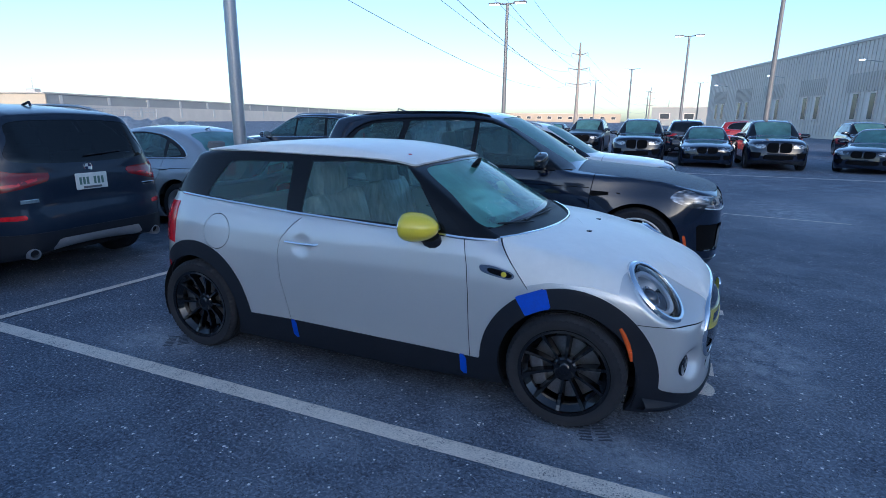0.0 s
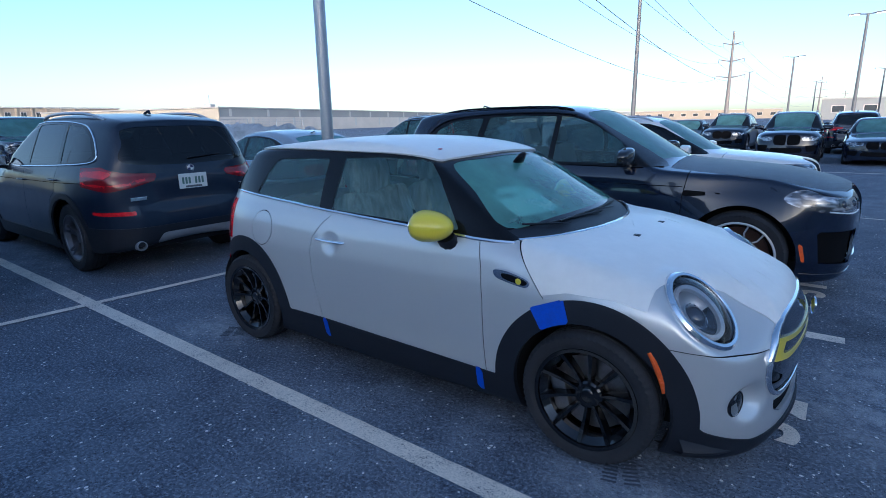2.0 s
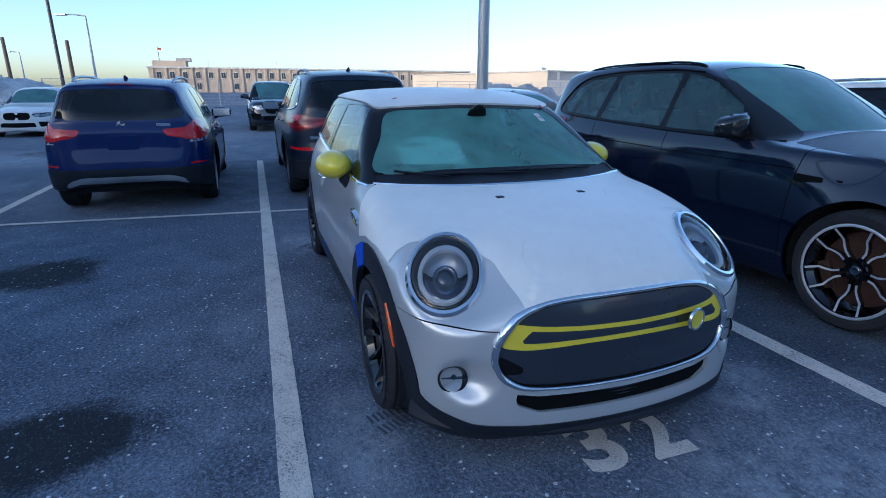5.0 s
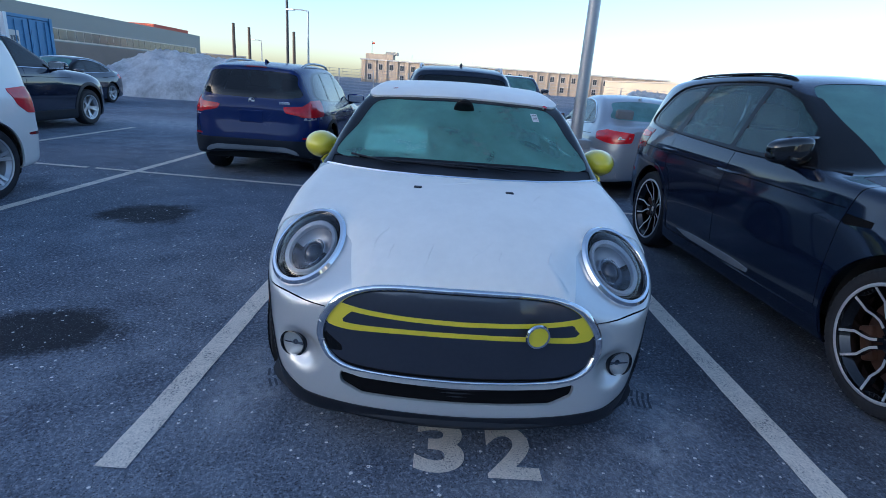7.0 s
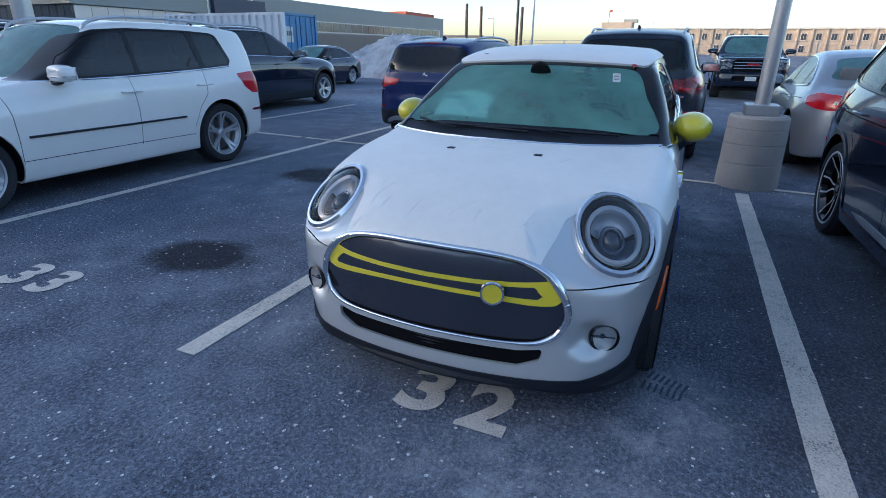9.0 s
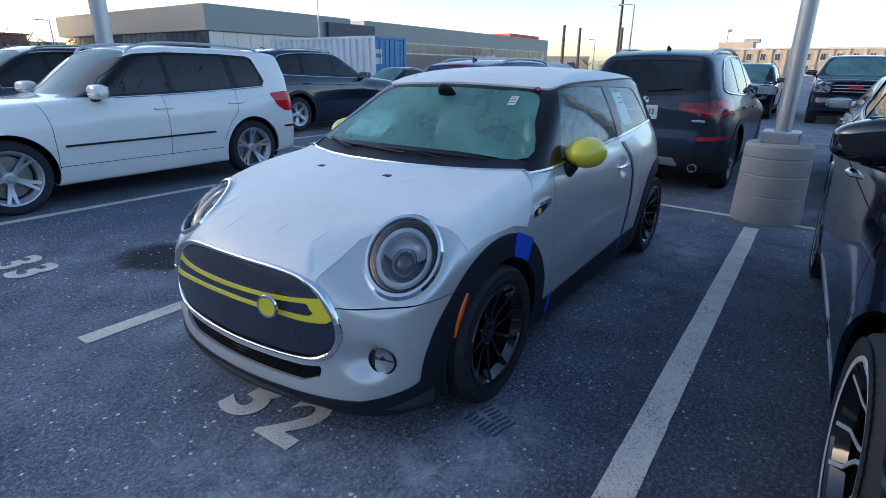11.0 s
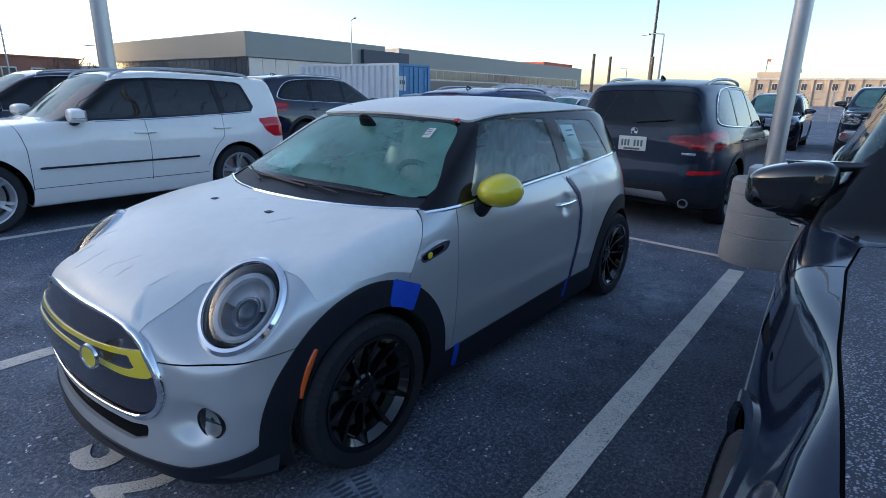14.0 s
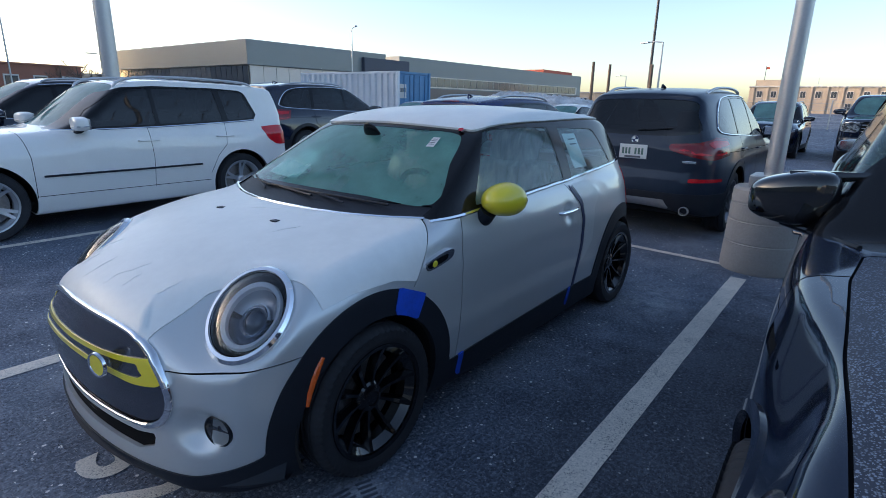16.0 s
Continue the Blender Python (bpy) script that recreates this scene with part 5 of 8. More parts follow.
    # body seams, doors, bonnet film
    seams = [[(-1.635, 0.985), (-1.70, 0.93), (-1.775, 0.84), (-1.79, 0.76), (-1.775, 0.60), (-1.735, 0.44), (-1.715, 0.31)], [(-0.575, 0.96), (-0.545, 0.82), (-0.528, 0.66), (-0.512, 0.29)], [(-0.39, 0.965), (-0.205, 0.735)]]
    for s in seams:
        for q in islands(skin_cut.line(s, 0.0024, side_only)):
            panel("panel_gap", q, M_SEAM, car, "", -0.004)
    for q in islands(skin_cut.line([(0.28, 0.626), (0.45, 0.616), (0.60, 0.598), (0.72, 0.585)], 0.0022)):
        panel("panel_gap", q, M_SEAM, car, "", -0.004)
    flap = take(lambda x, y, z: y + 0.5, lambda x, y, z: np.hypot(x + 2.292, z - 0.845) - 0.1095)
    panel("panel_gap", take(lambda x, y, z: y + 0.5, lambda x, y, z: np.hypot(x + 2.292, z - 0.845) - 0.1145), M_SEAM, car, "", -0.004)
    film_o = [(0.80, 0.0), (0.80, 0.385), (0.64, 0.41), (0.54, 0.43), (0.44, 0.445), (0.35, 0.50), (0.27, 0.62), (0.24, 0.72), (0.22, 0.95), (-0.6, 0.95), (-0.6, 0.0)]
    film_o = mirrored(film_o)
    def film(x, y, z):
        return np.interp(x, (-0.25, -0.1, 0.1, 0.25, 0.4, 0.8), (0.745, 0.785, 0.785, 0.755, 0.66, 0.66)) - z
    panel("bonnet_film", take(lambda x, y, z: -0.201 - x + (0.735 - z) * 0.804, film, lambda x, y, z: outline(x, y, film_o)), M_FILM, car, "white protective film over the bonnet", 0.0035, 0.004)
    door = [(-1.635, 0.985), (-1.70, 0.93), (-1.775, 0.84), (-1.79, 0.76), (-1.775, 0.60), (-1.735, 0.44), (-1.715, 0.25), (-0.512, 0.25), (-0.528, 0.66), (-0.545, 0.82), (-0.575, 1.1), (-1.635, 1.1)]
    for side in halves(take(side_only, lambda x, y, z: outline(x, z, door))):
        panel("door", side, M_SILVER, car, "", 0.0, 0.012)
    panel("fuel_flap", flap, M_SILVER, car, "", 0.001, 0.01)
    tails = take(lambda x, y, z: x + 2.72, lambda x, y, z: outline(np.abs(y), z, [(0.55, 0.98), (0.58, 0.74), (0.80, 0.72), (0.85, 0.95), (0.7, 1.0)]))
    for side in halves(tails):
        panel("tail_lamp", side, M_RED_LAMP, car, "", 0.004, 0.012)
    panel("body", skin_cut.rest, M_SILVER, car, "", 0.0, 0.015)

    # liners, floor, wheels
    arch_liner(car, (0.0, -2.495), 0.365, 0.50, 0.80, 0.31)
    part("floor_pan", box((-2.85, -0.62, 0.20), (0.45, 0.62, 0.27), 0.02), M_UNDER, car)
    part("firewall", box((-0.50, -0.70, 0.27), (-0.40, 0.70, 0.92), 0.02), M_UNDER, car)
    wm = wheel_meshes("mini", 0.311, 0.205, 0.232, 10, 0.0, 0.0125, M_BLACK_WHEEL, M_BLACK_WHEEL, flare=1.75)
    for x, y, turn in ((0, 0.742, 8), (0, -0.742, 14), (-2.495, 0.742, 30), (-2.495, -0.742, 3)):
        set_wheel(car, x, y, wm, 0.311, turn)

    # front lip
    bm = bmesh.new()
    rows = []
    for i in range(33):
        s = -1 + 2 * i / 32
        a = s * 1.28
        px, py = 0.17 + 0.563 * math.cos(a) ** 0.72, 0.776 * math.sin(a) / math.sin(1.28)
        rows.append([bm.verts.new(p) for p in ((px - 0.06, py * 0.955, 0.246), (px - 0.012, py * 0.985, 0.226), (px + 0.004, py, 0.202), (px + 0.012, py * 1.008, 0.184), (px + 0.000, py * 1.0, 0.165), (px - 0.12, py * 0.93, 0.159))])
    for p, q in zip(rows, rows[1:]):
        for j in range(5):
            bm.faces.new((p[j], p[j + 1], q[j + 1], q[j]))
    bmesh.ops.recalc_face_normals(bm, faces=bm.faces)
    part("front_lip", bm, M_PLASTIC, car, "black plastic front lip", smooth=True)

    def side_y(x, z):
        ys = np.linspace(0.4, 1.0, 241)
        return float(ys[np.argmax(f(np.full(241, x), ys, np.full(241, z)) > 0)])

    for sg in (1, -1):
        pts = [(x, sg * (side_y(x, z) + 0.003), z) for x, z in ((0.258, 0.600), (0.278, 0.566), (0.297, 0.525), (0.313, 0.480), (0.322, 0.435))]
        part("side_marker", tube(pts, [0.008, 0.0115, 0.012, 0.011, 0.007], 10), M_ORANGE, car, "orange side marker", smooth=True)
    # lamps
    for sg in (1, -1):
        n = Vector((LN[0], sg * LN[1], LN[2]))
        mm = Matrix.Translation((LC[0], sg * LC[1], LC[2])) @ n.to_track_quat("X", "Z").to_matrix().to_4x4() @ Matrix.Diagonal((1, WIDE, TALL, 1))
        lamp = part("headlight", lathe([(0.0, -0.085), (0.053, -0.080), (0.097, -0.058), (0.122, -0.016), (0.134, 0.012)], 48, "x"), M_LAMP_DARK, car, "round headlight with chrome ring", mm, smooth=True)
        part("ring", lathe([(0.133, -0.03), (0.135, 0.012), (0.139, 0.018), (0.150, 0.017), (0.159, 0.006), (0.161, -0.03)], 64, "x"), M_CHROME, lamp, "chrome ring", smooth=True)
        part("shell", lathe([(0.160, -0.004), (0.165, -0.008), (0.172, -0.03), (0.186, -0.09), (0.195, -0.13)], 64, "x"), M_SILVER, lamp, "", smooth=True)
        part("daylight_ring", lathe([(0.090, -0.024), (0.094, -0.008), (0.108, -0.002), (0.112, -0.016)], 48, "x"), M_DRL, lamp, "pale daytime light ring", smooth=True)
        # an upper bright half-bowl, a dark lower one and a blade between them
        def half_bowl(a0, a1):
            bm = bmesh.new()
            rows = [[bm.verts.new((x, r * math.cos(a), r * math.sin(a))) for a in np.linspace(a0, a1, 19)] for r, x in ((0.022, -0.070), (0.048, -0.062), (0.070, -0.044), (0.089, -0.022))]
            for p, q in zip(rows, rows[1:]):
                for u in range(18):
                    bm.faces.new((p[u], p[u + 1], q[u + 1], q[u]))
            bmesh.ops.recalc_face_normals(bm, faces=bm.faces)
            return bm
        part("reflector", half_bowl(0.12, math.pi - 0.12), M_ALLOY, lamp, "bright upper reflector bowl", smooth=True)
        part("reflector", half_bowl(math.pi + 0.12, 2 * math.pi - 0.12), M_LAMP_BOWL, lamp, "dim lower reflector bowl", smooth=True)
        bm = bmesh.new()
        bmesh.ops.create_uvsphere(bm, u_segments=28, v_segments=16, radius=0.048)
        bmesh.ops.translate(bm, verts=bm.verts, vec=(-0.054, 0, -0.006))
        lens = part("projector", bm, M_LENS, lamp, "round projector lens", smooth=True)
        part("lens_collar", lathe([(0.044, -0.040), (0.051, -0.032), (0.055, -0.038), (0.054, -0.055)], 32, "x"), M_CHROME, lens, "chrome collar", Matrix.Translation((0, 0, -0.006)), smooth=True)
        cover = part("cover", lathe([(0.0, 0.046), (0.045, 0.043), (0.089, 0.033), (0.12, 0.020), (0.133, 0.012)], 48, "x"), M_CLEAR, lamp, "clear domed cover with dew", smooth=True)
        cover.visible_shadow = False
        # fog lamp
        ss = np.linspace(0, 0.4, 401)
        k = int(np.argmax(f(0.36 + 0.86 * ss, 0.545 + 0.5 * ss, np.full(401, 0.392)) > 0))
        fm = Matrix.Translation((0.36 + 0.86 * ss[k] + 0.012, sg * (0.545 + 0.5 * ss[k] - 0.004), 0.392)) @ Vector((0.955, sg * 0.29, 0.02)).to_track_quat("X", "Z").to_matrix().to_4x4() @ Matrix.Diagonal((1.0, 1.14, 1.14, 1))
        fog = part("fog_lamp", lathe([(0.0, -0.030), (0.028, -0.022), (0.041, -0.004), (0.044, 0.006), (0.049, 0.003), (0.052, -0.06)], 36, "x"), M_LAMP_DARK, car, "round fog lamp", fm, smooth=True)
        part("bulb", lathe([(0.0, -0.008), (0.012, -0.012), (0.016, -0.026)], 20, "x"), M_LAMP_BOWL, fog, "", smooth=True)
        part("fin", box((-0.018, -0.036, -0.002), (-0.004, 0.036, 0.002)), M_LAMP_BOWL, fog)
        part("fog_glass", lathe([(0.0, 0.010), (0.02, 0.009), (0.042, 0.003)], 28, "x"), M_CLEAR, fog, "", smooth=True).visible_shadow = False
        # mirrors, handles, side vents, belt trim
        door_mirror(car, -0.852, sg * 0.850, 1.008, M_YELLOW, sg, (0.152, 0.100, 0.080), base_dx=0.085)
        handle(car, -1.612, sg * 0.812, 0.835, M_CHROME, sg, 0.245, 0.01)
        vm = Matrix.Translation((-0.372, sg * (side_y(-0.372, 0.81) - 0.004), 0.810)) @ Matrix.Rotation(0.16, 4, "Y") @ Matrix.Rotation(-0.10 * sg, 4, "X")
        shape = rounded([(-0.095, 0.012), (-0.085, -0.016), (-0.03, -0.024), (0.07, -0.022), (0.095, 0.0), (0.07, 0.018), (-0.03, 0.024)], 4)
        sv = part("side_vent", prism([tuple(p * (1.0, 1.12)) for p in shape], -0.014, 0.014), M_CHROME, car, "chrome side vent with yellow badge", vm)
        part("inset", prism([tuple(p * (0.70, 0.66) + np.array((0.016, 0))) for p in shape], -0.0165, 0.0165), M_BLACK_GLOSS, sv)
        part("badge", lathe([(0, 0.021), (0.012, 0.021), (0.015, 0.018), (0.015, -0.018), (0.012, -0.021), (0, -0.021)], 20, "y"), M_YELLOW, sv, "yellow round badge", Matrix.Translation((0.040, 0, -0.002)))
        pts = []
        for x in np.linspace(-2.70, -0.40, 24):
            z = float(np.interp(x, (-2.75, -2.5, -1.64, -0.57, -0.40), (1.06, 1.052, 1.004, 0.960, 0.955)))
            ys = np.linspace(0.5, 0.9, 81)
            val = f(np.full(81, x), ys, np.full(81, z))
            pts.append((x, sg * float(ys[np.argmin(np.abs(val))] + 0.004), z))
        part("belt_trim", tube(pts, 0.0095, 6), M_CHROME, car, "chrome strip along the window line", smooth=True)
    # chrome strip at the foot of the windshield
    pts = []
    for y in np.linspace(-0.72, 0.72, 25):
        x = -0.174 - 0.43 * y * y
        zs = np.linspace(0.8, 1.1, 151)
        val = f(np.full(151, x), np.full(151, y), zs)
        pts.append((x, float(y), float(zs[np.argmin(np.abs(val))] + 0.004)))
    part("cowl_trim", tube(pts, 0.008, 6), M_CHROME, car, "chrome strip at the foot of the windshield", smooth=True)
    roundel(car, Matrix.Translation((0.752, 0.268, 0.580)) @ Matrix.Rotation(0.22, 4, "Z"), 0.046, M_YELLOW, M_CHROME, "grille_badge")
    def top_z(x, y):
        zs = np.linspace(0.6, 1.05, 226)
        return float(zs[np.argmin(np.abs(f(np.full(226, x), np.full(226, y), zs)))])
    for x0, y0, x1, y1, bend in ((0.63, -0.16, 0.50, -0.13, 0.012), (0.62, 0.02, 0.53, 0.06, -0.01), (0.55, 0.05, 0.47, 0.10, 0.01), (0.60, 0.12, 0.52, 0.13, 0.008), (0.59, -0.30, 0.50, -0.28, 0.01), (0.10, 0.30, -0.02, 0.36, 0.006), (-0.05, -0.10, -0.12, 0.08, 0.01), (0.56, -0.36, 0.40, -0.30, -0.01), (0.57, 0.30, 0.47, 0.33, 0.012)):
        pts = [(x0 + (x1 - x0) * u, y0 + (y1 - y0) * u + bend * math.sin(3.0 * u) + 0.004 * math.sin(9 * u)) for u in np.linspace(0, 1, 9)]
        part("film_crease", tube([(x, y, top_z(x, y) + 0.0030) for x, y in pts], [0.0008, 0.002, 0.0026, 0.003, 0.003, 0.003, 0.0026, 0.002, 0.0008], 6), M_FILM, car, "crease in the bonnet film", smooth=True)
    for y in (-0.215, 0.215):
        part("washer_nozzle", box((-0.016, y - 0.019, 0.934), (0.016, y + 0.019, 0.946), 0.004), M_PLASTIC, car)
    def on_screen(y, z, up=0.007):
        xs = np.linspace(-1.2, -0.2, 401)
        val = f(xs, np.full(401, y), np.full(401, z))
        k = int(np.argmax(val > 0))
        return Vector((float(xs[k]) + up, y, z + up * 0.8))
    for a, b, c in (((0.30, 0.988), (0.10, 1.006), (-0.36, 1.0)), ((-0.32, 0.988), (-0.46, 1.0), (-0.60, 1.012))):
        wiper(car, [on_screen(*a), on_screen(*b)], [on_screen(a[0] + (0.22 if a[0] > 0 else 0.40), 0.995), on_screen(*b), on_screen(*c)])
    for lo, hi in (((-0.70, 0.50), (0, 0)),):
        p = on_screen(0.44, 1.270, 0.004)
        q = on_screen(0.452, 1.228, 0.004)
        r = on_screen(0.40, 1.270, 0.004)
        s = on_screen(0.412, 1.228, 0.004)
        bm = bmesh.new()
        bm.faces.new([bm.verts.new(k) for k in (p, q, s, r)])
        part("window_sticker", bm, M_PAPER, car, "white sticker inside the windshield")
        for i in range(4):
            u = 0.2 + 0.18 * i
            bm = bmesh.new()
            bm.faces.new([bm.verts.new(k + Vector((0.003, 0, 0.002))) for k in (p.lerp(q, u).lerp(r.lerp(s, u), 0.15), p.lerp(q, u + 0.06).lerp(r.lerp(s, u + 0.06), 0.15), p.lerp(q, u + 0.06).lerp(r.lerp(s, u + 0.06), 0.85), p.lerp(q, u).lerp(r.lerp(s, u), 0.85))])
            part("sticker_bar", bm, M_INK, car)
    # cabin
    part("dashboard", box((-0.62, -0.66, 0.60), (-0.40, 0.66, 0.93), 0.05), M_CABIN, car, smooth=True)
    part("dashboard_top", box((-0.75, -0.62, 0.86), (-0.42, 0.62, 0.935), 0.03), M_CABIN, car, smooth=True)
    bm = bmesh.new()
    pts = [Matrix.Translation((-0.86, 0.36, 0.94)) @ Matrix.Rotation(radians(-62), 4, "Y") @ Vector((0.185 * math.cos(a), 0.185 * math.sin(a), 0)) for a in np.linspace(0, 2 * math.pi, 33)]
    add_tube(bm, pts, 0.015, 8)
    add_tube(bm, [(-0.86, 0.36, 0.94), (-0.66, 0.36, 0.84)], 0.05, 10)
    add_tube(bm, [pts[8], (-0.84, 0.36, 0.93), pts[24]], 0.02, 8)
    part("steering_wheel", bm, M_CABIN, car, smooth=True)
    for y in (0.37, -0.37):
        seat(car, -1.30, y, 0.36, M_PLASTIC_WRAP)
    bm = box((-2.30, -0.60, 0.40), (-1.95, 0.60, 0.55), 0.05)
    add_box(bm, (-2.42, -0.60, 0.50), (-2.27, 0.60, 1.02), 0.05)
    part("rear_bench", bm, M_SEAT, car, smooth=True)
    part("rear_view_mirror", box((-0.935, -0.13, 1.205), (-0.905, 0.13, 1.275), 0.014), M_BLACK_GLOSS, car, smooth=True)
    bm = bmesh.new()
    bmesh.ops.create_uvsphere(bm, u_segments=24, v_segments=14, radius=1.0)
    bmesh.ops.transform(bm, verts=bm.verts, matrix=Matrix.Translation(on_screen(0, 1.272, -0.014)) @ Matrix.Rotation(radians(-58), 4, "Y") @ Matrix.Diagonal((0.085, 0.062, 0.018, 1)))
    part("sensor_pod", bm, M_BLACK_GLOSS, car, smooth=True)
    def sheet(name, y0, y1, z0, z1, deep, mat, label=""):
        bm = bmesh.new()
        grid = [[bm.verts.new(on_screen(y0 + (y1 - y0) * i / 6, z0 + (z1 - z0) * j / 4, -deep)) for i in range(7)] for j in range(5)]
        for j in range(4):
            for i in range(6):
                bm.faces.new((grid[j][i], grid[j][i + 1], grid[j + 1][i + 1], grid[j + 1][i]))
        part(name, bm, mat, car, label, smooth=True)
    sheet("paper_sheet", -0.54, -0.20, 1.045, 1.150, 0.007, M_PAPER, "white paper sheet behind the windshield")
    sheet("paper_sheet", -0.46, -0.26, 1.05, 1.172, 0.010, M_PAPER)
    for u in range(5):
        sheet("paper_line", -0.53 + u * 0.031, -0.51 + u * 0.031, 1.124, 1.14, 0.0055, M_INK)
    # a sheet of paper inside the left rear side window
    ys = np.linspace(0.4, 1.0, 241)
    def inside(x, z, deep):
        return Vector((x, float(ys[np.argmax(f(np.full(241, x), ys, np.full(241, z)) > 0)]) - deep, z))
    bm = bmesh.new()
    bm.faces.new([bm.verts.new(inside(x, z, 0.012)) for x, z in ((-1.86, 1.06), (-1.84, 1.27), (-2.02, 1.265), (-2.05, 1.06))])
    part("paper_sheet", bm, M_PAPER, car, "white paper sheet inside the rear side window")
    for i in range(2):
        z = 1.20 + 0.03 * i
        bm = bmesh.new()
        bm.faces.new([bm.verts.new(inside(x, zz, 0.009)) for x, zz in ((-1.89, z), (-1.89, z + 0.008), (-1.99, z + 0.008), (-1.99, z))])
        part("paper_line", bm, M_INK, car)
    return car


def other_car(m, name, label, shape, colour, wheels, steer=0.0, glass=None, screen=None, h=0.042, group="parked cars", simple=False):
    """A parked car from a table of its outlines; its front axle stands at the origin, its nose towards +x."""
    car = base(name, m, label, "pickup" if "pickup" in name else "car", group)
    s = shape
    wb, r, hw = s["wheelbase"], s["tyre"], s["track"]
    f = body_field(s["profile"], s["plan"], s["inset"], s.get("bow", 0.16), s.get("crown", 0.09), s.get("k", ((0.25, 0.06), (0.5, 0.12), (1.0, 0.12), (1.25, 0.09))), [(0, 0.5, 0.02, 0.5), (-wb, 0.5, 0.025, 0.5), *s.get("lean", ())], s.get("belt", ((-9, 0), (9, 0))))
    px, pz = zip(*s["profile"])
    rest = surface(f, (min(px) - 0.1, -1.08, 0.1), (max(px) + 0.1, 1.08, max(pz) + 0.1), h)
    glass, screen = glass or M_TINT, screen or M_RIME_GLASS

    skin_cut = Skin(rest)
    take = skin_cut.take
    side_only = lambda x, y, z: 0.4 - np.abs(y)
    arch = s.get("arch", r + 0.055)
    for wx in (0.0, -wb):
        take(lambda x, y, z: np.hypot(x - wx, z - r) - arch, lambda x, y, z: 0.45 - np.abs(y))
    nose, tail = max(px), min(px)
    for nm, poly, mat, lift, lab in s.get("front", ()):
        side = rounded(poly, 3) if len(poly) > 4 else np.array(poly)
        piece = take(lambda x, y, z: 0.05 - x, lambda x, y, z: outline(np.abs(y) + 0.75 * np.maximum(nose - 0.25 - x, 0), z, side))
        for q in (halves(piece) if nm in ("headlight", "air_intake", "grille", "fog_lamp") else (piece,)):
            lamp = panel(nm, q, mat, car, lab, lift, 0.012)
            if nm == "headlight" and lamp and not simple:
                v = tidy(q)[0]
                a = np.abs(v[:, 1])
                sg = 1 if v[:, 1].mean() > 0 else -1
                for u in (0.24, 0.60):
                    yy = a.min() + u * (a.max() - a.min())
                    near = v[np.abs(a - yy) < 0.04]
                    c = near.mean(0) if len(near) else v.mean(0)
                    bm = bmesh.new()
                    bmesh.ops.create_uvsphere(bm, u_segments=18, v_segments=10, radius=0.036)
                    bmesh.ops.translate(bm, verts=bm.verts, vec=(c[0] - 0.022, sg * abs(c[1]), c[2]))
                    part("lens", bm, M_LENS, lamp, "round projector lens", smooth=True)
                low = []
                for u in np.linspace(0.05, 0.92, 9):
                    near = v[np.abs(a - (a.min() + u * (a.max() - a.min()))) < 0.03]
                    if len(near):
                        low.append(Vector(near[near[:, 2].argmin()]) + Vector((0.004, sg * 0.002, 0.012)))
                if len(low) > 2:
                    part("light_bar", tube(low, 0.006, 6), M_DRL, lamp, "pale light bar", smooth=True)
    for nm, poly, mat, lift, lab in s.get("rear", ()):
        piece = take(lambda x, y, z: x + wb + 0.3, lambda x, y, z: outline(np.abs(y) + 0.75 * np.maximum(x - tail - 0.25, 0), z, np.array(poly)))
        for q in (halves(piece) if nm in ("tail_lamp", "tail_lamp_bar", "reflector", "reverse_lamp", "panel_gap") else (piece,)):
            panel(nm, q, mat, car, lab, lift, 0.012)
    # glass
    frame = s["frame"]
    trim = Skin(take(side_only, lambda x, y, z: outline(x, z, np.array(frame))))
    for poly in s["windows"]:
        for q in halves(trim.take(lambda x, y, z: outline(x, z, np.array(poly)))):
            ob = panel("side_window", q, glass, car, "", -0.004)
            if ob:
                ob.visible_shadow = False
    for q in halves(trim.rest):
        panel("window_trim", q, M_BLACK_GLOSS, car, "", 0.0)
    panel("windshield", take(lambda x, y, z: -wb * 0.62 - x, lambda x, y, z: outline(y, z, rounded(s["screen"], 4))), screen, car, "windshield misted with rime", -0.004)
    panel("rear_window", take(lambda x, y, z: x + wb * 0.72, lambda x, y, z: outline(y, z, rounded(s["rear_screen"], 4))), s.get("rear_glass", M_TINT), car, "", -0.004)
    for nm, poly, mat, lift, lab in s.get("sides", ()):
        for q in halves(take(side_only, lambda x, y, z: outline(x, z, np.array(poly)))):
            panel(nm, q, mat, car, lab, lift, 0.012)
    if s.get("bonnet"):
        hood = np.array(mirrored(s["bonnet"]))
        top = Skin(take(lambda x, y, z: 0.80 - z, lambda x, y, z: outline(x, y, hood) - 0.006))
        panel("bonnet", top.take(lambda x, y, z: outline(x, y, hood)), s.get("bonnet_mat", colour), car, "bonnet under frozen drops", 0.0, 0.012)
        panel("panel_gap", top.rest, M_SEAM, car, "", -0.006)
    # cladding and seams
    clad = s.get("clad")
    if clad:
        def lower(x, y, z):
            d = np.minimum(np.hypot(x, z - r), np.hypot(x + wb, z - r)) - arch - clad[0]
            d = np.maximum(d, 0.45 - np.abs(y))
            return np.minimum(d, z - np.interp(x, (-wb - 0.6, -wb - 0.3, -wb, 0, 0.3, 0.6), (clad[2], clad[2], clad[1], clad[1], clad[3], clad[3])))
        panel("cladding", take(lower), s.get("clad_mat", M_PLASTIC), car, "", 0.008, 0.02)
    for line in s.get("seams", ()):
        for q in islands(skin_cut.line(line, 0.0035, side_only)):
            panel("panel_gap", q, M_SEAM, car, "", -0.004)
    panel("body", skin_cut.rest, colour, car, "", 0.0, 0.02)
    arch_liner(car, (0.0, -wb), arch + 0.02, 0.52, hw + 0.05, r)
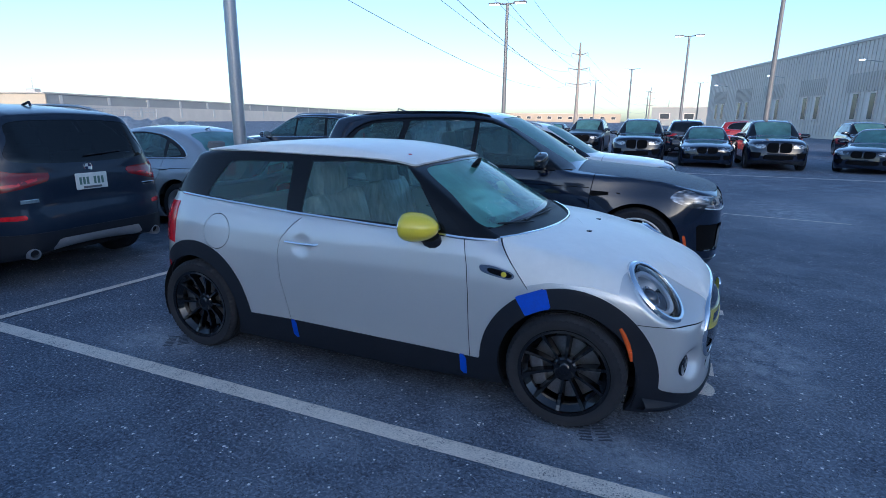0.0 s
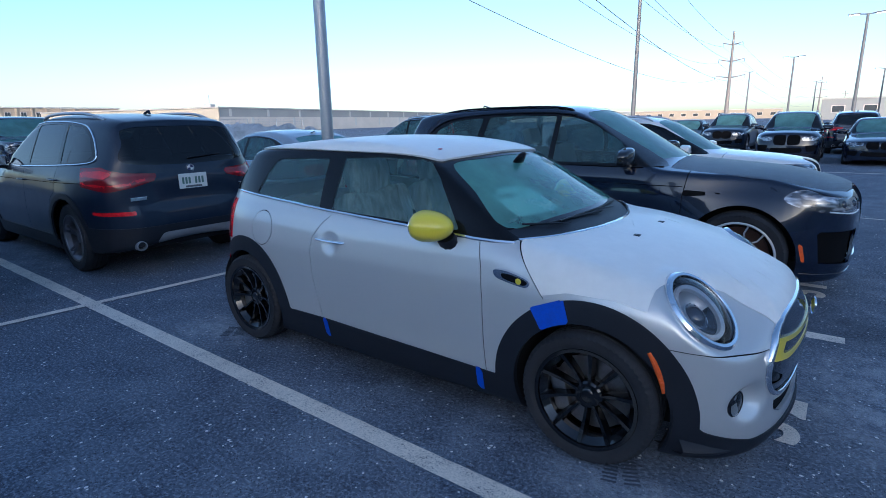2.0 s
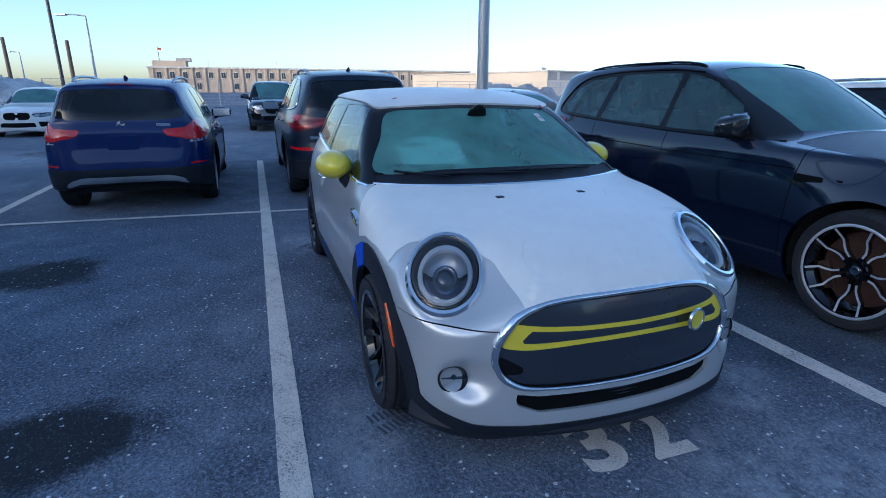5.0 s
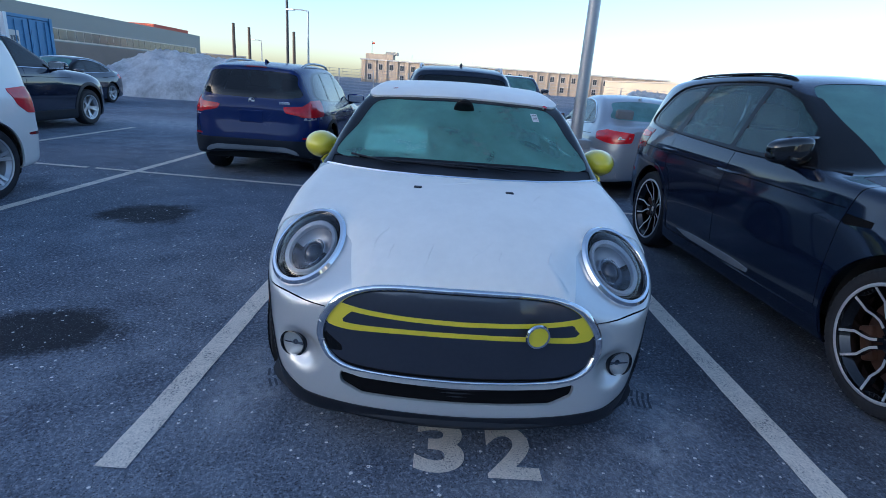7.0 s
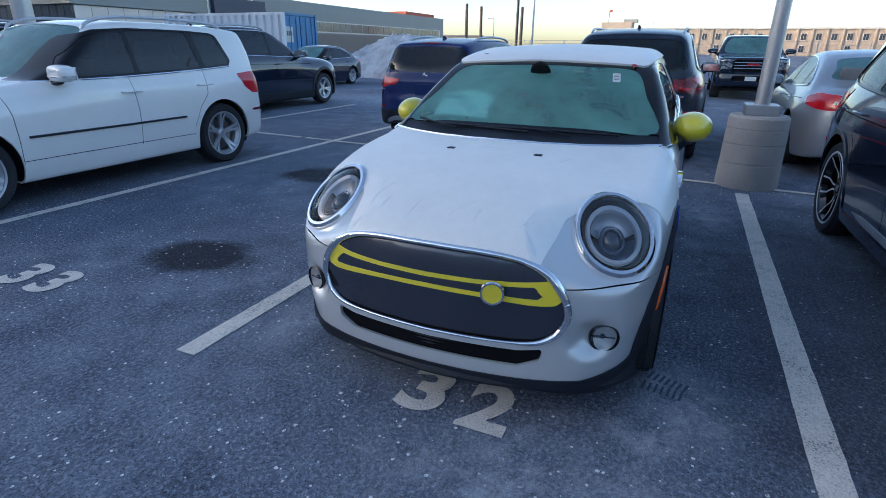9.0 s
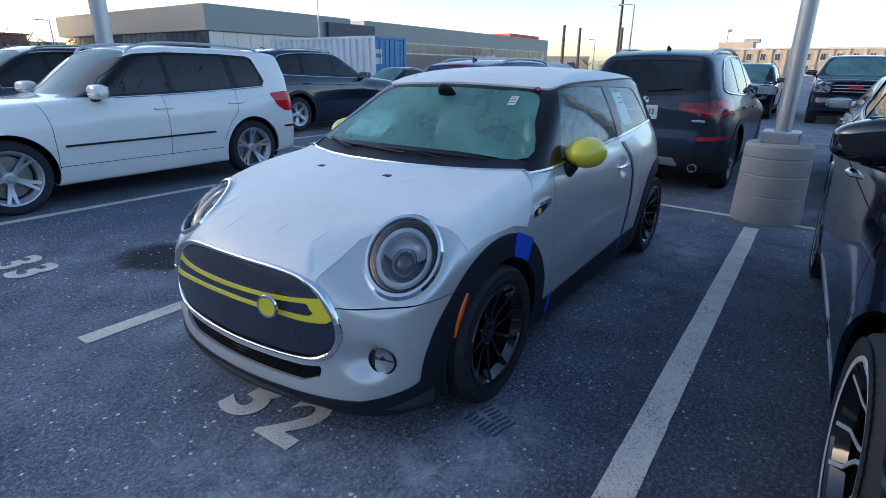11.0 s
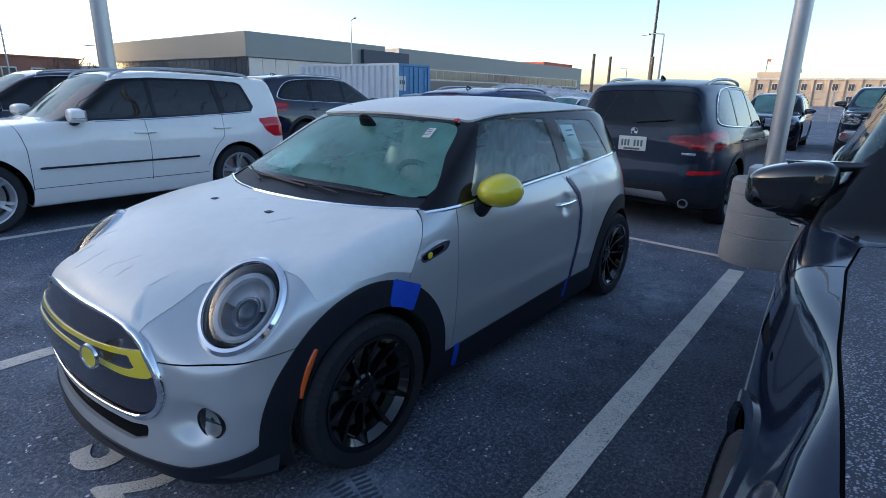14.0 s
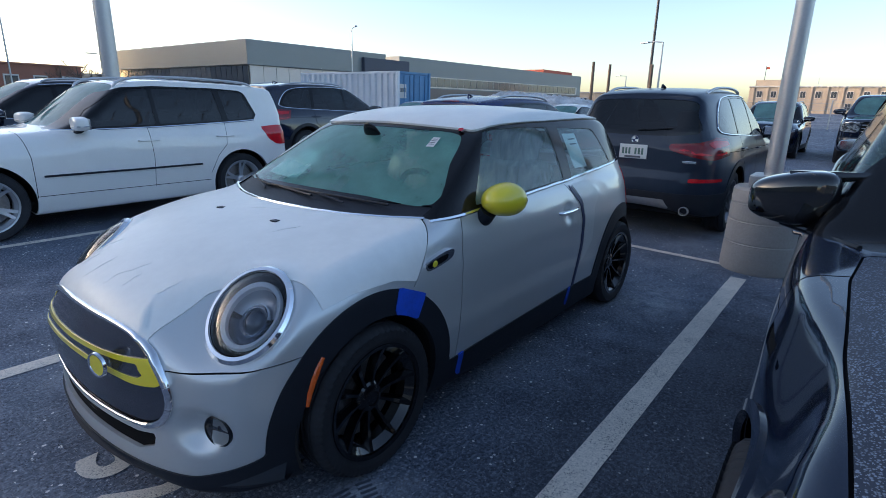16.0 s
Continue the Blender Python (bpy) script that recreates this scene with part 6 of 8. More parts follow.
    part("floor_pan", box((-wb - 0.6, -0.7, 0.24), (0.5, 0.7, 0.34), 0.02), M_UNDER, car)
    for x, y, turn in ((0, hw, 10), (0, -hw, 25), (-wb, hw, 50), (-wb, -hw, 5)):
        set_wheel(car, x, y, wheels, r, turn, steer if x == 0 else 0)
    # small fittings
    def side_y(x, z):
        ys = np.linspace(0.4, 1.05, 131)
        return float(ys[np.argmax(f(np.full(131, x), ys, np.full(131, z)) > 0)])
    for sg in (1, -1):
        mx, mz = s["mirror"]
        if s.get("wedge"):
            wedge_mirror(car, mx - 0.03, sg * (side_y(mx, mz) + 0.095), mz + 0.035, M_MIRROR_BLACK, sg)
        else:
            block_mirror(car, mx, sg * (side_y(mx, mz) + 0.175), mz + 0.01, s.get("mirror_mat", colour), sg)
        for hx, hz in s.get("handles", ()):
            handle(car, hx, sg * (side_y(hx, hz) - 0.002), hz, s.get("handle_mat", colour), sg, 0.24)
        if s.get("rails"):
            pts = []
            for x, up, y in rounded(s["rails"], 4, False):
                zs = np.linspace(2.0, 1.2, 401)
                z = float(zs[np.argmax(f(np.full(401, x), np.full(401, y), zs) < 0)])
                pts.append((x, sg * y, z + up))
            bm = tube(pts, s.get("rail_size", 0.018), 8, flat=0.9)
            part("roof_rail", bm, s.get("rail_mat", M_ALLOY), car, "", smooth=True)
        if s.get("trim"):
            pts = [(x, sg * (side_y(x, z) + 0.002), z) for x, z in rounded(s["trim"], 4, False)]
            part("window_strip", tube(pts, 0.009, 6), s.get("trim_mat", M_CHROME), car, "bright strip round the windows", smooth=True)
        if s.get("sill_strip"):
            pts = [(x, sg * (side_y(x, z) + 0.004), z) for x, z in s["sill_strip"]]
            part("sill_strip", tube(pts, 0.016, 8, flat=0.7), s.get("sill_mat", M_PLASTIC), car, "", smooth=True)
        for ex in s.get("exhaust", ()):
            tip = part("exhaust_tip", lathe([(0.036, 0.0), (0.040, 0.10), (0.050, 0.10), (0.052, 0.09), (0.048, -0.15)], 28, "x"), M_ALLOY, car, "", Matrix.Translation((tail + 0.16, sg * ex, 0.345)) @ Matrix.Rotation(math.pi, 4, "Z"), smooth=True)
            part("exhaust_bore", lathe([(0.0, 0.02), (0.039, 0.02)], 20, "x"), M_SEAM, tip)
    def back(y, z):
        xs = np.linspace(tail - 0.05, tail + 0.8, 301)
        return float(xs[np.argmax(f(xs, np.full(301, y), np.full(301, z)) < 0)])
    def fore(y, z):
        xs = np.linspace(nose + 0.05, nose - 0.8, 301)
        return float(xs[np.argmax(f(xs, np.full(301, y), np.full(301, z)) < 0)])
    if "badge" in s and not simple:
        z = s["badge"]
        roundel(car, Matrix.Translation((back(0, z), 0, z)) @ Matrix.Rotation(math.pi, 4, "Z"), 0.045, M_PLATE, M_CHROME)
    if "plate" in s and not simple:
        z = s["plate"]
        x = back(0, z) - 0.006
        pl = part("number_plate", box((x - 0.008, -0.155, z - 0.078), (x + 0.004, 0.155, z + 0.078), 0.006), s.get("plate_mat", M_PLATE), car, "number plate")
        if s.get("plate_mat", M_PLATE) is M_PLATE:
            for a, b in ((-0.115, -0.025), (0.03, 0.115)):
                for i in range(3):
                    u = a + (b - a) * i / 2.4
                    part("plate_bar", box((x - 0.0105, u, z - 0.03), (x - 0.006, u + 0.022, z + 0.04)), M_GREEN_INK, pl)
            part("plate_bar", box((x - 0.0105, -0.09, z - 0.068), (x - 0.006, 0.09, z - 0.048)), M_INK, pl)
    if s.get("rear_wiper") and not simple:
        z = s["rear_wiper"]
        part("rear_wiper", tube([(back(0.0, z) - 0.015, 0.0, z), (back(-0.35, z + 0.03) - 0.010, -0.38, z + 0.03)], 0.006, 6), M_PLASTIC, car)
    if s.get("antenna"):
        ax, az = s["antenna"]
        bm = bmesh.new()
        add_tube(bm, [(ax + 0.085, 0, az - 0.012), (ax + 0.02, 0, az + 0.008), (ax - 0.05, 0, az + 0.032), (ax - 0.065, 0, az - 0.01)], [0.010, 0.022, 0.012, 0.014], 8, flat=0.5)
        part("roof_antenna", bm, colour, car, smooth=True)
    for nm, lo, hi, mat, lab in s.get("marks", ()):
        y, z = (lo[0] + hi[0]) / 2, (lo[1] + hi[1]) / 2
        x = back(y, z)
        part(nm, box((x - 0.008, lo[0], lo[1]), (x + 0.01, hi[0], hi[1]), 0.003), mat, car, lab)
    for nm, lo, hi, mat, lab in s.get("fore_marks", ()):
        y, z = (lo[0] + hi[0]) / 2, (lo[1] + hi[1]) / 2
        x = fore(y, z)
        part(nm, box((x - 0.02, lo[0], lo[1]), (x + 0.008, hi[0], hi[1]), 0.003), mat, car, lab)
    if not simple:
        sx, sz = s["cabin"]
        for y in (0.38, -0.38):
            seat(car, sx, y, sz, None, s.get("seat_mat", M_SEAT), 0.58)
            seat(car, sx - 0.95, y, sz + 0.02, None, s.get("seat_mat", M_SEAT), 0.52)
        part("dashboard", box((sx + 0.55, -0.7, sz + 0.15), (sx + 0.95, 0.7, sz + 0.52), 0.06), M_CABIN, car, smooth=True)
    return car


# ---- the outlines of the parked cars ----
SUV_INSET = [(0.15, 0.06), (0.35, 0.02), (0.6, 0.0), (0.85, 0.008), (1.0, 0.03), (1.08, 0.06), (1.14, 0.09), (1.3, 0.155), (1.45, 0.22), (1.58, 0.285), (1.75, 0.40)]
SUV = dict(
    wheelbase=2.864, tyre=0.37, track=0.80, bow=0.16, crown=0.085, k=((0.25, 0.06), (0.5, 0.12), (0.75, 0.24), (1.05, 0.24), (1.2, 0.10)),
    profile=[(0.62, 0.24), (0.80, 0.27), (0.855, 0.45), (0.86, 0.65), (0.83, 0.84), (0.76, 0.965), (0.6, 1.01), (0.25, 1.065), (-0.15, 1.105), (-0.42, 1.135), (-0.56, 1.20), (-0.85, 1.375), (-1.15, 1.545), (-1.35, 1.62), (-1.7, 1.665), (-2.2, 1.68), (-2.8, 1.665), (-3.3, 1.625), (-3.50, 1.585), (-3.52, 1.545), (-3.62, 1.36), (-3.74, 1.13), (-3.80, 1.02), (-3.82, 0.82), (-3.86, 0.66), (-3.84, 0.47), (-3.70, 0.355), (-3.3, 0.32), (-2.5, 0.25), (0.0, 0.24)],
    plan=[(0.86, 0), (0.84, 0.35), (0.765, 0.62), (0.60, 0.81), (0.3, 0.905), (-0.3, 0.93), (-1.4, 0.938), (-2.6, 0.938), (-3.2, 0.915), (-3.6, 0.84), (-3.80, 0.62), (-3.85, 0.35), (-3.86, 0)],
    inset=SUV_INSET,
    frame=[(-0.48, 1.085), (-0.80, 1.29), (-1.15, 1.49), (-1.40, 1.555), (-1.9, 1.585), (-2.5, 1.58), (-3.0, 1.545), (-3.24, 1.45), (-3.42, 1.24), (-3.30, 1.165), (-2.6, 1.125), (-1.5, 1.09)],
    windows=[[(-0.70, 1.11), (-0.90, 1.31), (-1.18, 1.47), (-1.42, 1.535), (-1.60, 1.55), (-1.62, 1.115)], [(-1.70, 1.12), (-1.68, 1.555), (-2.1, 1.565), (-2.52, 1.555), (-2.60, 1.145)], [(-2.68, 1.15), (-2.60, 1.55), (-2.98, 1.52), (-3.18, 1.43), (-3.34, 1.25), (-3.25, 1.19)]],
    screen=[(-0.70, 1.16), (-0.63, 1.36), (-0.55, 1.56), (-0.25, 1.60), (0, 1.605), (0.25, 1.60), (0.55, 1.56), (0.63, 1.36), (0.70, 1.16), (0.35, 1.145), (0, 1.14), (-0.35, 1.145)],
    rear_screen=[(-0.64, 1.17), (-0.60, 1.36), (-0.54, 1.50), (0, 1.525), (0.54, 1.50), (0.60, 1.36), (0.64, 1.17), (0, 1.13)],
    front=[("headlight", [(0.42, 0.86), (0.44, 0.745), (0.62, 0.735), (0.86, 0.79), (1.02, 0.86), (0.80, 0.875)], M_HEADLAMP, -0.004, "slim headlight"),
           ("grille", [(0.03, 0.90), (0.03, 0.63), (0.10, 0.60), (0.32, 0.62), (0.37, 0.75), (0.34, 0.90), (0.18, 0.925)], M_SEAM, -0.02, "dark kidney grille"),
           ("air_intake", [(0.50, 0.60), (0.56, 0.40), (0.80, 0.42), (0.84, 0.60)], M_SEAM, -0.02, "side air intake"),
           ("lower_grille", [(-0.1, 0.52), (0.42, 0.52), (0.45, 0.38), (-0.1, 0.36)], M_SEAM, -0.02, "")],
    rear=[("tail_lamp_bar", [(0.44, 1.005), (0.64, 0.955), (0.80, 0.93), (1.14, 0.965), (1.14, 0.99), (0.80, 0.957), (0.62, 0.985), (0.46, 1.03)], M_RED_LAMP, 0.008, "bright red lamp bar"), ("tail_lamp_bar", [(0.72, 1.085), (0.80, 1.02), (1.14, 1.045), (1.14, 1.085), (0.84, 1.10)], M_RED_LAMP, 0.008, "bright red lamp bar"),
          ("tail_lamp", [(0.36, 1.055), (0.40, 0.985), (0.64, 0.925), (0.80, 0.895), (1.16, 0.94), (1.16, 1.12), (0.84, 1.135), (0.66, 1.075)], M_DARK_RED, 0.004, "red tail lamp"),
          ("reflector", [(0.62, 0.70), (0.62, 0.655), (1.02, 0.665), (1.02, 0.70)], M_RED_LAMP, 0.004, "red reflector"),
          ("skid_plate", [(-0.1, 0.455), (0.40, 0.455), (0.46, 0.37), (0.40, 0.31), (-0.1, 0.31)], M_SKID, 0.006, "silver skid plate")],
    clad=(0.06, 0.36, 0.53, 0.34),
    seams=[[(-0.42, 1.12), (-0.46, 0.85), (-0.47, 0.36)], [(-1.64, 1.10), (-1.66, 0.80), (-1.64, 0.36)], [(-2.64, 1.14), (-2.62, 0.85), (-2.50, 0.78), (-2.40, 0.6)], [(-0.47, 0.93), (-1.0, 0.935), (-2.6, 0.955), (-3.3, 0.97)]],
    mirror=(-0.72, 1.135), handles=[(-1.45, 0.945), (-2.45, 0.985)], badge=1.085, plate=0.95, rear_wiper=1.19, antenna=(-2.95, 1.665),
    rails=[(-1.60, -0.01, 0.57), (-1.68, 0.03, 0.58), (-2.3, 0.045, 0.59), (-2.95, 0.035, 0.58), (-3.25, -0.01, 0.56)],
    trim=[(-0.52, 1.085), (-1.5, 1.095), (-2.6, 1.13), (-3.30, 1.17), (-3.42, 1.24), (-3.24, 1.45), (-3.0, 1.545), (-2.5, 1.585), (-1.9, 1.59), (-1.40, 1.56)],
    exhaust=(0.62,), cabin=(-1.75, 0.55),
    marks=[("model_badge", (0.50, 0.80), (0.66, 0.835), M_CHROME, "chrome model badge"), ("model_badge", (-0.68, 0.86), (-0.50, 0.885), M_CHROME, "chrome model badge")])
SUV_SPORT = dict(SUV, profile=[{(0.25, 1.065): (0.25, 1.06), (0.6, 1.01): (0.6, 0.985), (0.76, 0.965): (0.755, 0.925), (0.83, 0.84): (0.83, 0.81)}.get(p, p) for p in SUV["profile"]], clad=None, clad_mat=M_BLACK_GLOSS, trim=SUV["trim"], trim_mat=M_BLACK_GLOSS, rail_mat=M_BLACK_GLOSS, exhaust=(0.55, 0.68), 
                 front=[("headlight", [(0.44, 0.865), (0.46, 0.765), (0.62, 0.745), (0.84, 0.770), (1.00, 0.800), (1.09, 0.855), (1.02, 0.925), (0.92, 0.945), (0.80, 0.900), (0.62, 0.880)], M_HEADLAMP, -0.004, "slim headlight"), ("grille", SUV["front"][1][1], M_SEAM, -0.02, "dark kidney grille"), ("air_intake", [(0.46, 0.62), (0.52, 0.34), (0.84, 0.36), (0.90, 0.62)], M_SEAM, -0.03, "large side air intake"), SUV["front"][3]])
SMALL_SUV = dict(
    SUV, wheelbase=2.76, tyre=0.345, track=0.765, clad=(0.05, 0.34, 0.54, 0.33),
    profile=[(0.60, 0.22), (0.76, 0.25), (0.82, 0.42), (0.825, 0.62), (0.79, 0.78), (0.70, 0.88), (0.5, 0.93), (0.2, 0.975), (-0.15, 1.01), (-0.40, 1.035), (-0.55, 1.10), (-0.85, 1.28), (-1.12, 1.43), (-1.35, 1.50), (-1.7, 1.535), (-2.2, 1.545), (-2.8, 1.53), (-3.2, 1.49), (-3.38, 1.455), (-3.40, 1.41), (-3.50, 1.22), (-3.60, 1.05), (-3.65, 0.96), (-3.66, 0.80), (-3.69, 0.62), (-3.67, 0.46), (-3.54, 0.37), (-3.2, 0.33), (-2.4, 0.23), (0.0, 0.22)],
    plan=[(0.825, 0), (0.81, 0.32), (0.73, 0.6), (0.56, 0.78), (0.28, 0.87), (-0.3, 0.89), (-1.4, 0.895), (-2.6, 0.895), (-3.1, 0.87), (-3.45, 0.80), (-3.63, 0.60), (-3.68, 0.32), (-3.69, 0)],
    inset=[(z - 0.1, v) for z, v in SUV_INSET],
    frame=[(-0.48, 0.985), (-0.80, 1.18), (-1.15, 1.37), (-1.40, 1.43), (-1.9, 1.455), (-2.5, 1.45), (-2.95, 1.415), (-3.12, 1.34), (-3.24, 1.14), (-3.14, 1.065), (-2.6, 1.03), (-1.5, 0.99)],
    windows=[[(-0.70, 1.01), (-0.90, 1.20), (-1.18, 1.35), (-1.42, 1.41), (-1.60, 1.425), (-1.62, 1.015)], [(-1.70, 1.02), (-1.68, 1.43), (-2.1, 1.435), (-2.48, 1.425), (-2.52, 1.04)], [(-2.60, 1.05), (-2.56, 1.42), (-2.88, 1.39), (-3.06, 1.31), (-3.16, 1.14), (-3.08, 1.09)]],
    screen=[(-0.66, 1.06), (-0.60, 1.24), (-0.52, 1.44), (0, 1.485), (0.52, 1.44), (0.60, 1.24), (0.66, 1.06), (0, 1.04)],
    rear_screen=[(-0.62, 1.10), (-0.58, 1.26), (-0.52, 1.385), (0, 1.41), (0.52, 1.385), (0.58, 1.26), (0.62, 1.10), (0, 1.065)],
    rear=[("reverse_lamp", [(0.67, 0.845), (0.67, 0.815), (1.06, 0.825), (1.06, 0.855)], M_SKID, 0.005, "pale reversing lamp"), ("tail_lamp_bar", [(0.70, 0.90), (0.74, 0.875), (1.08, 0.88), (1.08, 1.02), (0.76, 1.03)], M_RED_LAMP, 0.010, "bright red lamp block"), ("tail_lamp", [(0.40, 0.968), (0.45, 0.895), (0.62, 0.865), (0.66, 0.845), (1.08, 0.855), (1.08, 1.065), (0.74, 1.06), (0.65, 0.985)], M_RED_LAMP, 0.004, "red tail lamp"),
          ("reflector", [(0.66, 0.60), (0.66, 0.565), (0.98, 0.575), (0.98, 0.605)], M_RED_LAMP, 0.004, "red reflector"),
          ("brake_light", [(-0.1, 1.475), (0.20, 1.47), (0.20, 1.445), (-0.1, 1.45)], M_DARK_RED, 0.004, ""),
          ("skid_plate", [(-0.1, 0.455), (0.44, 0.455), (0.56, 0.42), (0.63, 0.365), (0.60, 0.345), (0.48, 0.385), (-0.1, 0.38)], M_SKID, 0.008, "silver skid plate")],
    seams=[[(-0.42, 1.02), (-0.46, 0.75), (-0.47, 0.34)], [(-1.64, 1.0), (-1.66, 0.70), (-1.64, 0.34)], [(-2.55, 1.04), (-2.52, 0.80), (-2.40, 0.7), (-2.3, 0.5)], [(-0.47, 0.83), (-1.0, 0.835), (-2.6, 0.855), (-3.2, 0.87)]],
    mirror=(-0.72, 1.04), handles=[(-1.45, 0.86), (-2.4, 0.89)], badge=1.03, plate=0.83, plate_mat=M_BLUE_PAINT, antenna=(-2.9, 1.525),
    rails=[(-1.50, -0.01, 0.53), (-1.58, 0.03, 0.54), (-2.2, 0.045, 0.55), (-2.8, 0.035, 0.54), (-3.05, -0.01, 0.52)],
    trim=None, exhaust=(), cabin=(-1.70, 0.48), rear_wiper=None,
    marks=[("model_badge", (-0.50, 1.00), (-0.36, 1.035), M_CHROME, "chrome model badge"), ("exhaust_tip", (0.38, 0.28), (0.48, 0.34), M_SEAM, "")])
BOXY_SUV = dict(
    SUV, wheelbase=2.755, tyre=0.36, track=0.79, crown=0.05, bow=0.12, clad=None,
    profile=[(0.60, 0.26), (0.78, 0.28), (0.83, 0.45), (0.83, 0.70), (0.81, 0.90), (0.74, 0.985), (0.5, 1.015), (0.1, 1.05), (-0.25, 1.075), (-0.45, 1.10), (-0.60, 1.18), (-0.82, 1.36), (-1.05, 1.53), (-1.22, 1.60), (-1.6, 1.635), (-2.2, 1.64), (-2.9, 1.62), (-3.30, 1.59), (-3.38, 1.565), (-3.44, 1.42), (-3.54, 1.15), (-3.60, 1.02), (-3.62, 0.80), (-3.66, 0.62), (-3.64, 0.42), (-3.55, 0.32), (-2.4, 0.26), (0.0, 0.25)],
    plan=[(0.83, 0), (0.82, 0.4), (0.76, 0.68), (0.60, 0.83), (0.3, 0.90), (-0.3, 0.915), (-1.4, 0.92), (-2.6, 0.92), (-3.1, 0.91), (-3.45, 0.86), (-3.60, 0.70), (-3.65, 0.4), (-3.66, 0)],
    inset=[(0.15, 0.06), (0.35, 0.02), (0.6, 0.0), (0.85, 0.006), (0.98, 0.02), (1.05, 0.05), (1.12, 0.075), (1.3, 0.12), (1.45, 0.165), (1.56, 0.205), (1.75, 0.30)],
    frame=[(-0.42, 1.075), (-0.70, 1.27), (-1.0, 1.47), (-1.18, 1.53), (-1.7, 1.555), (-2.5, 1.55), (-2.88, 1.53), (-2.95, 1.50), (-3.07, 1.22), (-3.02, 1.155), (-2.5, 1.125), (-1.5, 1.09)],
    windows=[[(-0.62, 1.10), (-0.80, 1.28), (-1.06, 1.46), (-1.25, 1.515), (-1.56, 1.53), (-1.58, 1.115)], [(-1.66, 1.12), (-1.64, 1.53), (-2.1, 1.535), (-2.50, 1.53), (-2.56, 1.145)], [(-2.64, 1.15), (-2.58, 1.53), (-2.86, 1.51), (-2.91, 1.49), (-3.03, 1.225), (-3.0, 1.18)]],
    screen=[(-0.72, 1.13), (-0.66, 1.34), (-0.60, 1.54), (0, 1.585), (0.60, 1.54), (0.66, 1.34), (0.72, 1.13), (0, 1.10)],
    rear_screen=[(-0.66, 1.14), (-0.62, 1.48), (0, 1.50), (0.62, 1.48), (0.66, 1.14), (0, 1.12)],
    rear=[("tail_lamp", [(0.60, 1.05), (0.62, 0.80), (0.95, 0.82), (1.06, 0.90), (1.10, 1.06), (0.85, 1.08)], M_RED_LAMP, 0.006, "red tail lamp"), ("reflector", [(0.70, 0.62), (0.70, 0.585), (1.0, 0.595), (1.0, 0.625)], M_DARK_RED, 0.004, "")],
    seams=[[(-0.38, 1.07), (-0.42, 0.8), (-0.42, 0.40)], [(-1.60, 1.08), (-1.62, 0.75), (-1.60, 0.40)], [(-2.58, 1.13), (-2.55, 0.85), (-2.42, 0.72), (-2.30, 0.5)], [(-0.42, 0.415), (-2.3, 0.415)]],
    mirror=(-0.62, 1.13), handles=[(-1.42, 0.94), (-2.38, 0.96)], badge=1.06, plate=0.86, antenna=None, mirror_mat=M_WHITE_PAINT,
    rails=[(-1.38, -0.01, 0.61), (-1.48, 0.04, 0.62), (-2.2, 0.05, 0.63), (-3.0, 0.04, 0.62), (-3.15, -0.01, 0.61)],
    trim=[(-0.46, 1.072), (-1.5, 1.088), (-2.5, 1.122), (-3.02, 1.152)], exhaust=(), cabin=(-1.65, 0.55), marks=[],
    sill_strip=[(-0.5, 0.62), (-1.55, 0.62), (-2.18, 0.625)], sill_mat=M_PLASTIC)
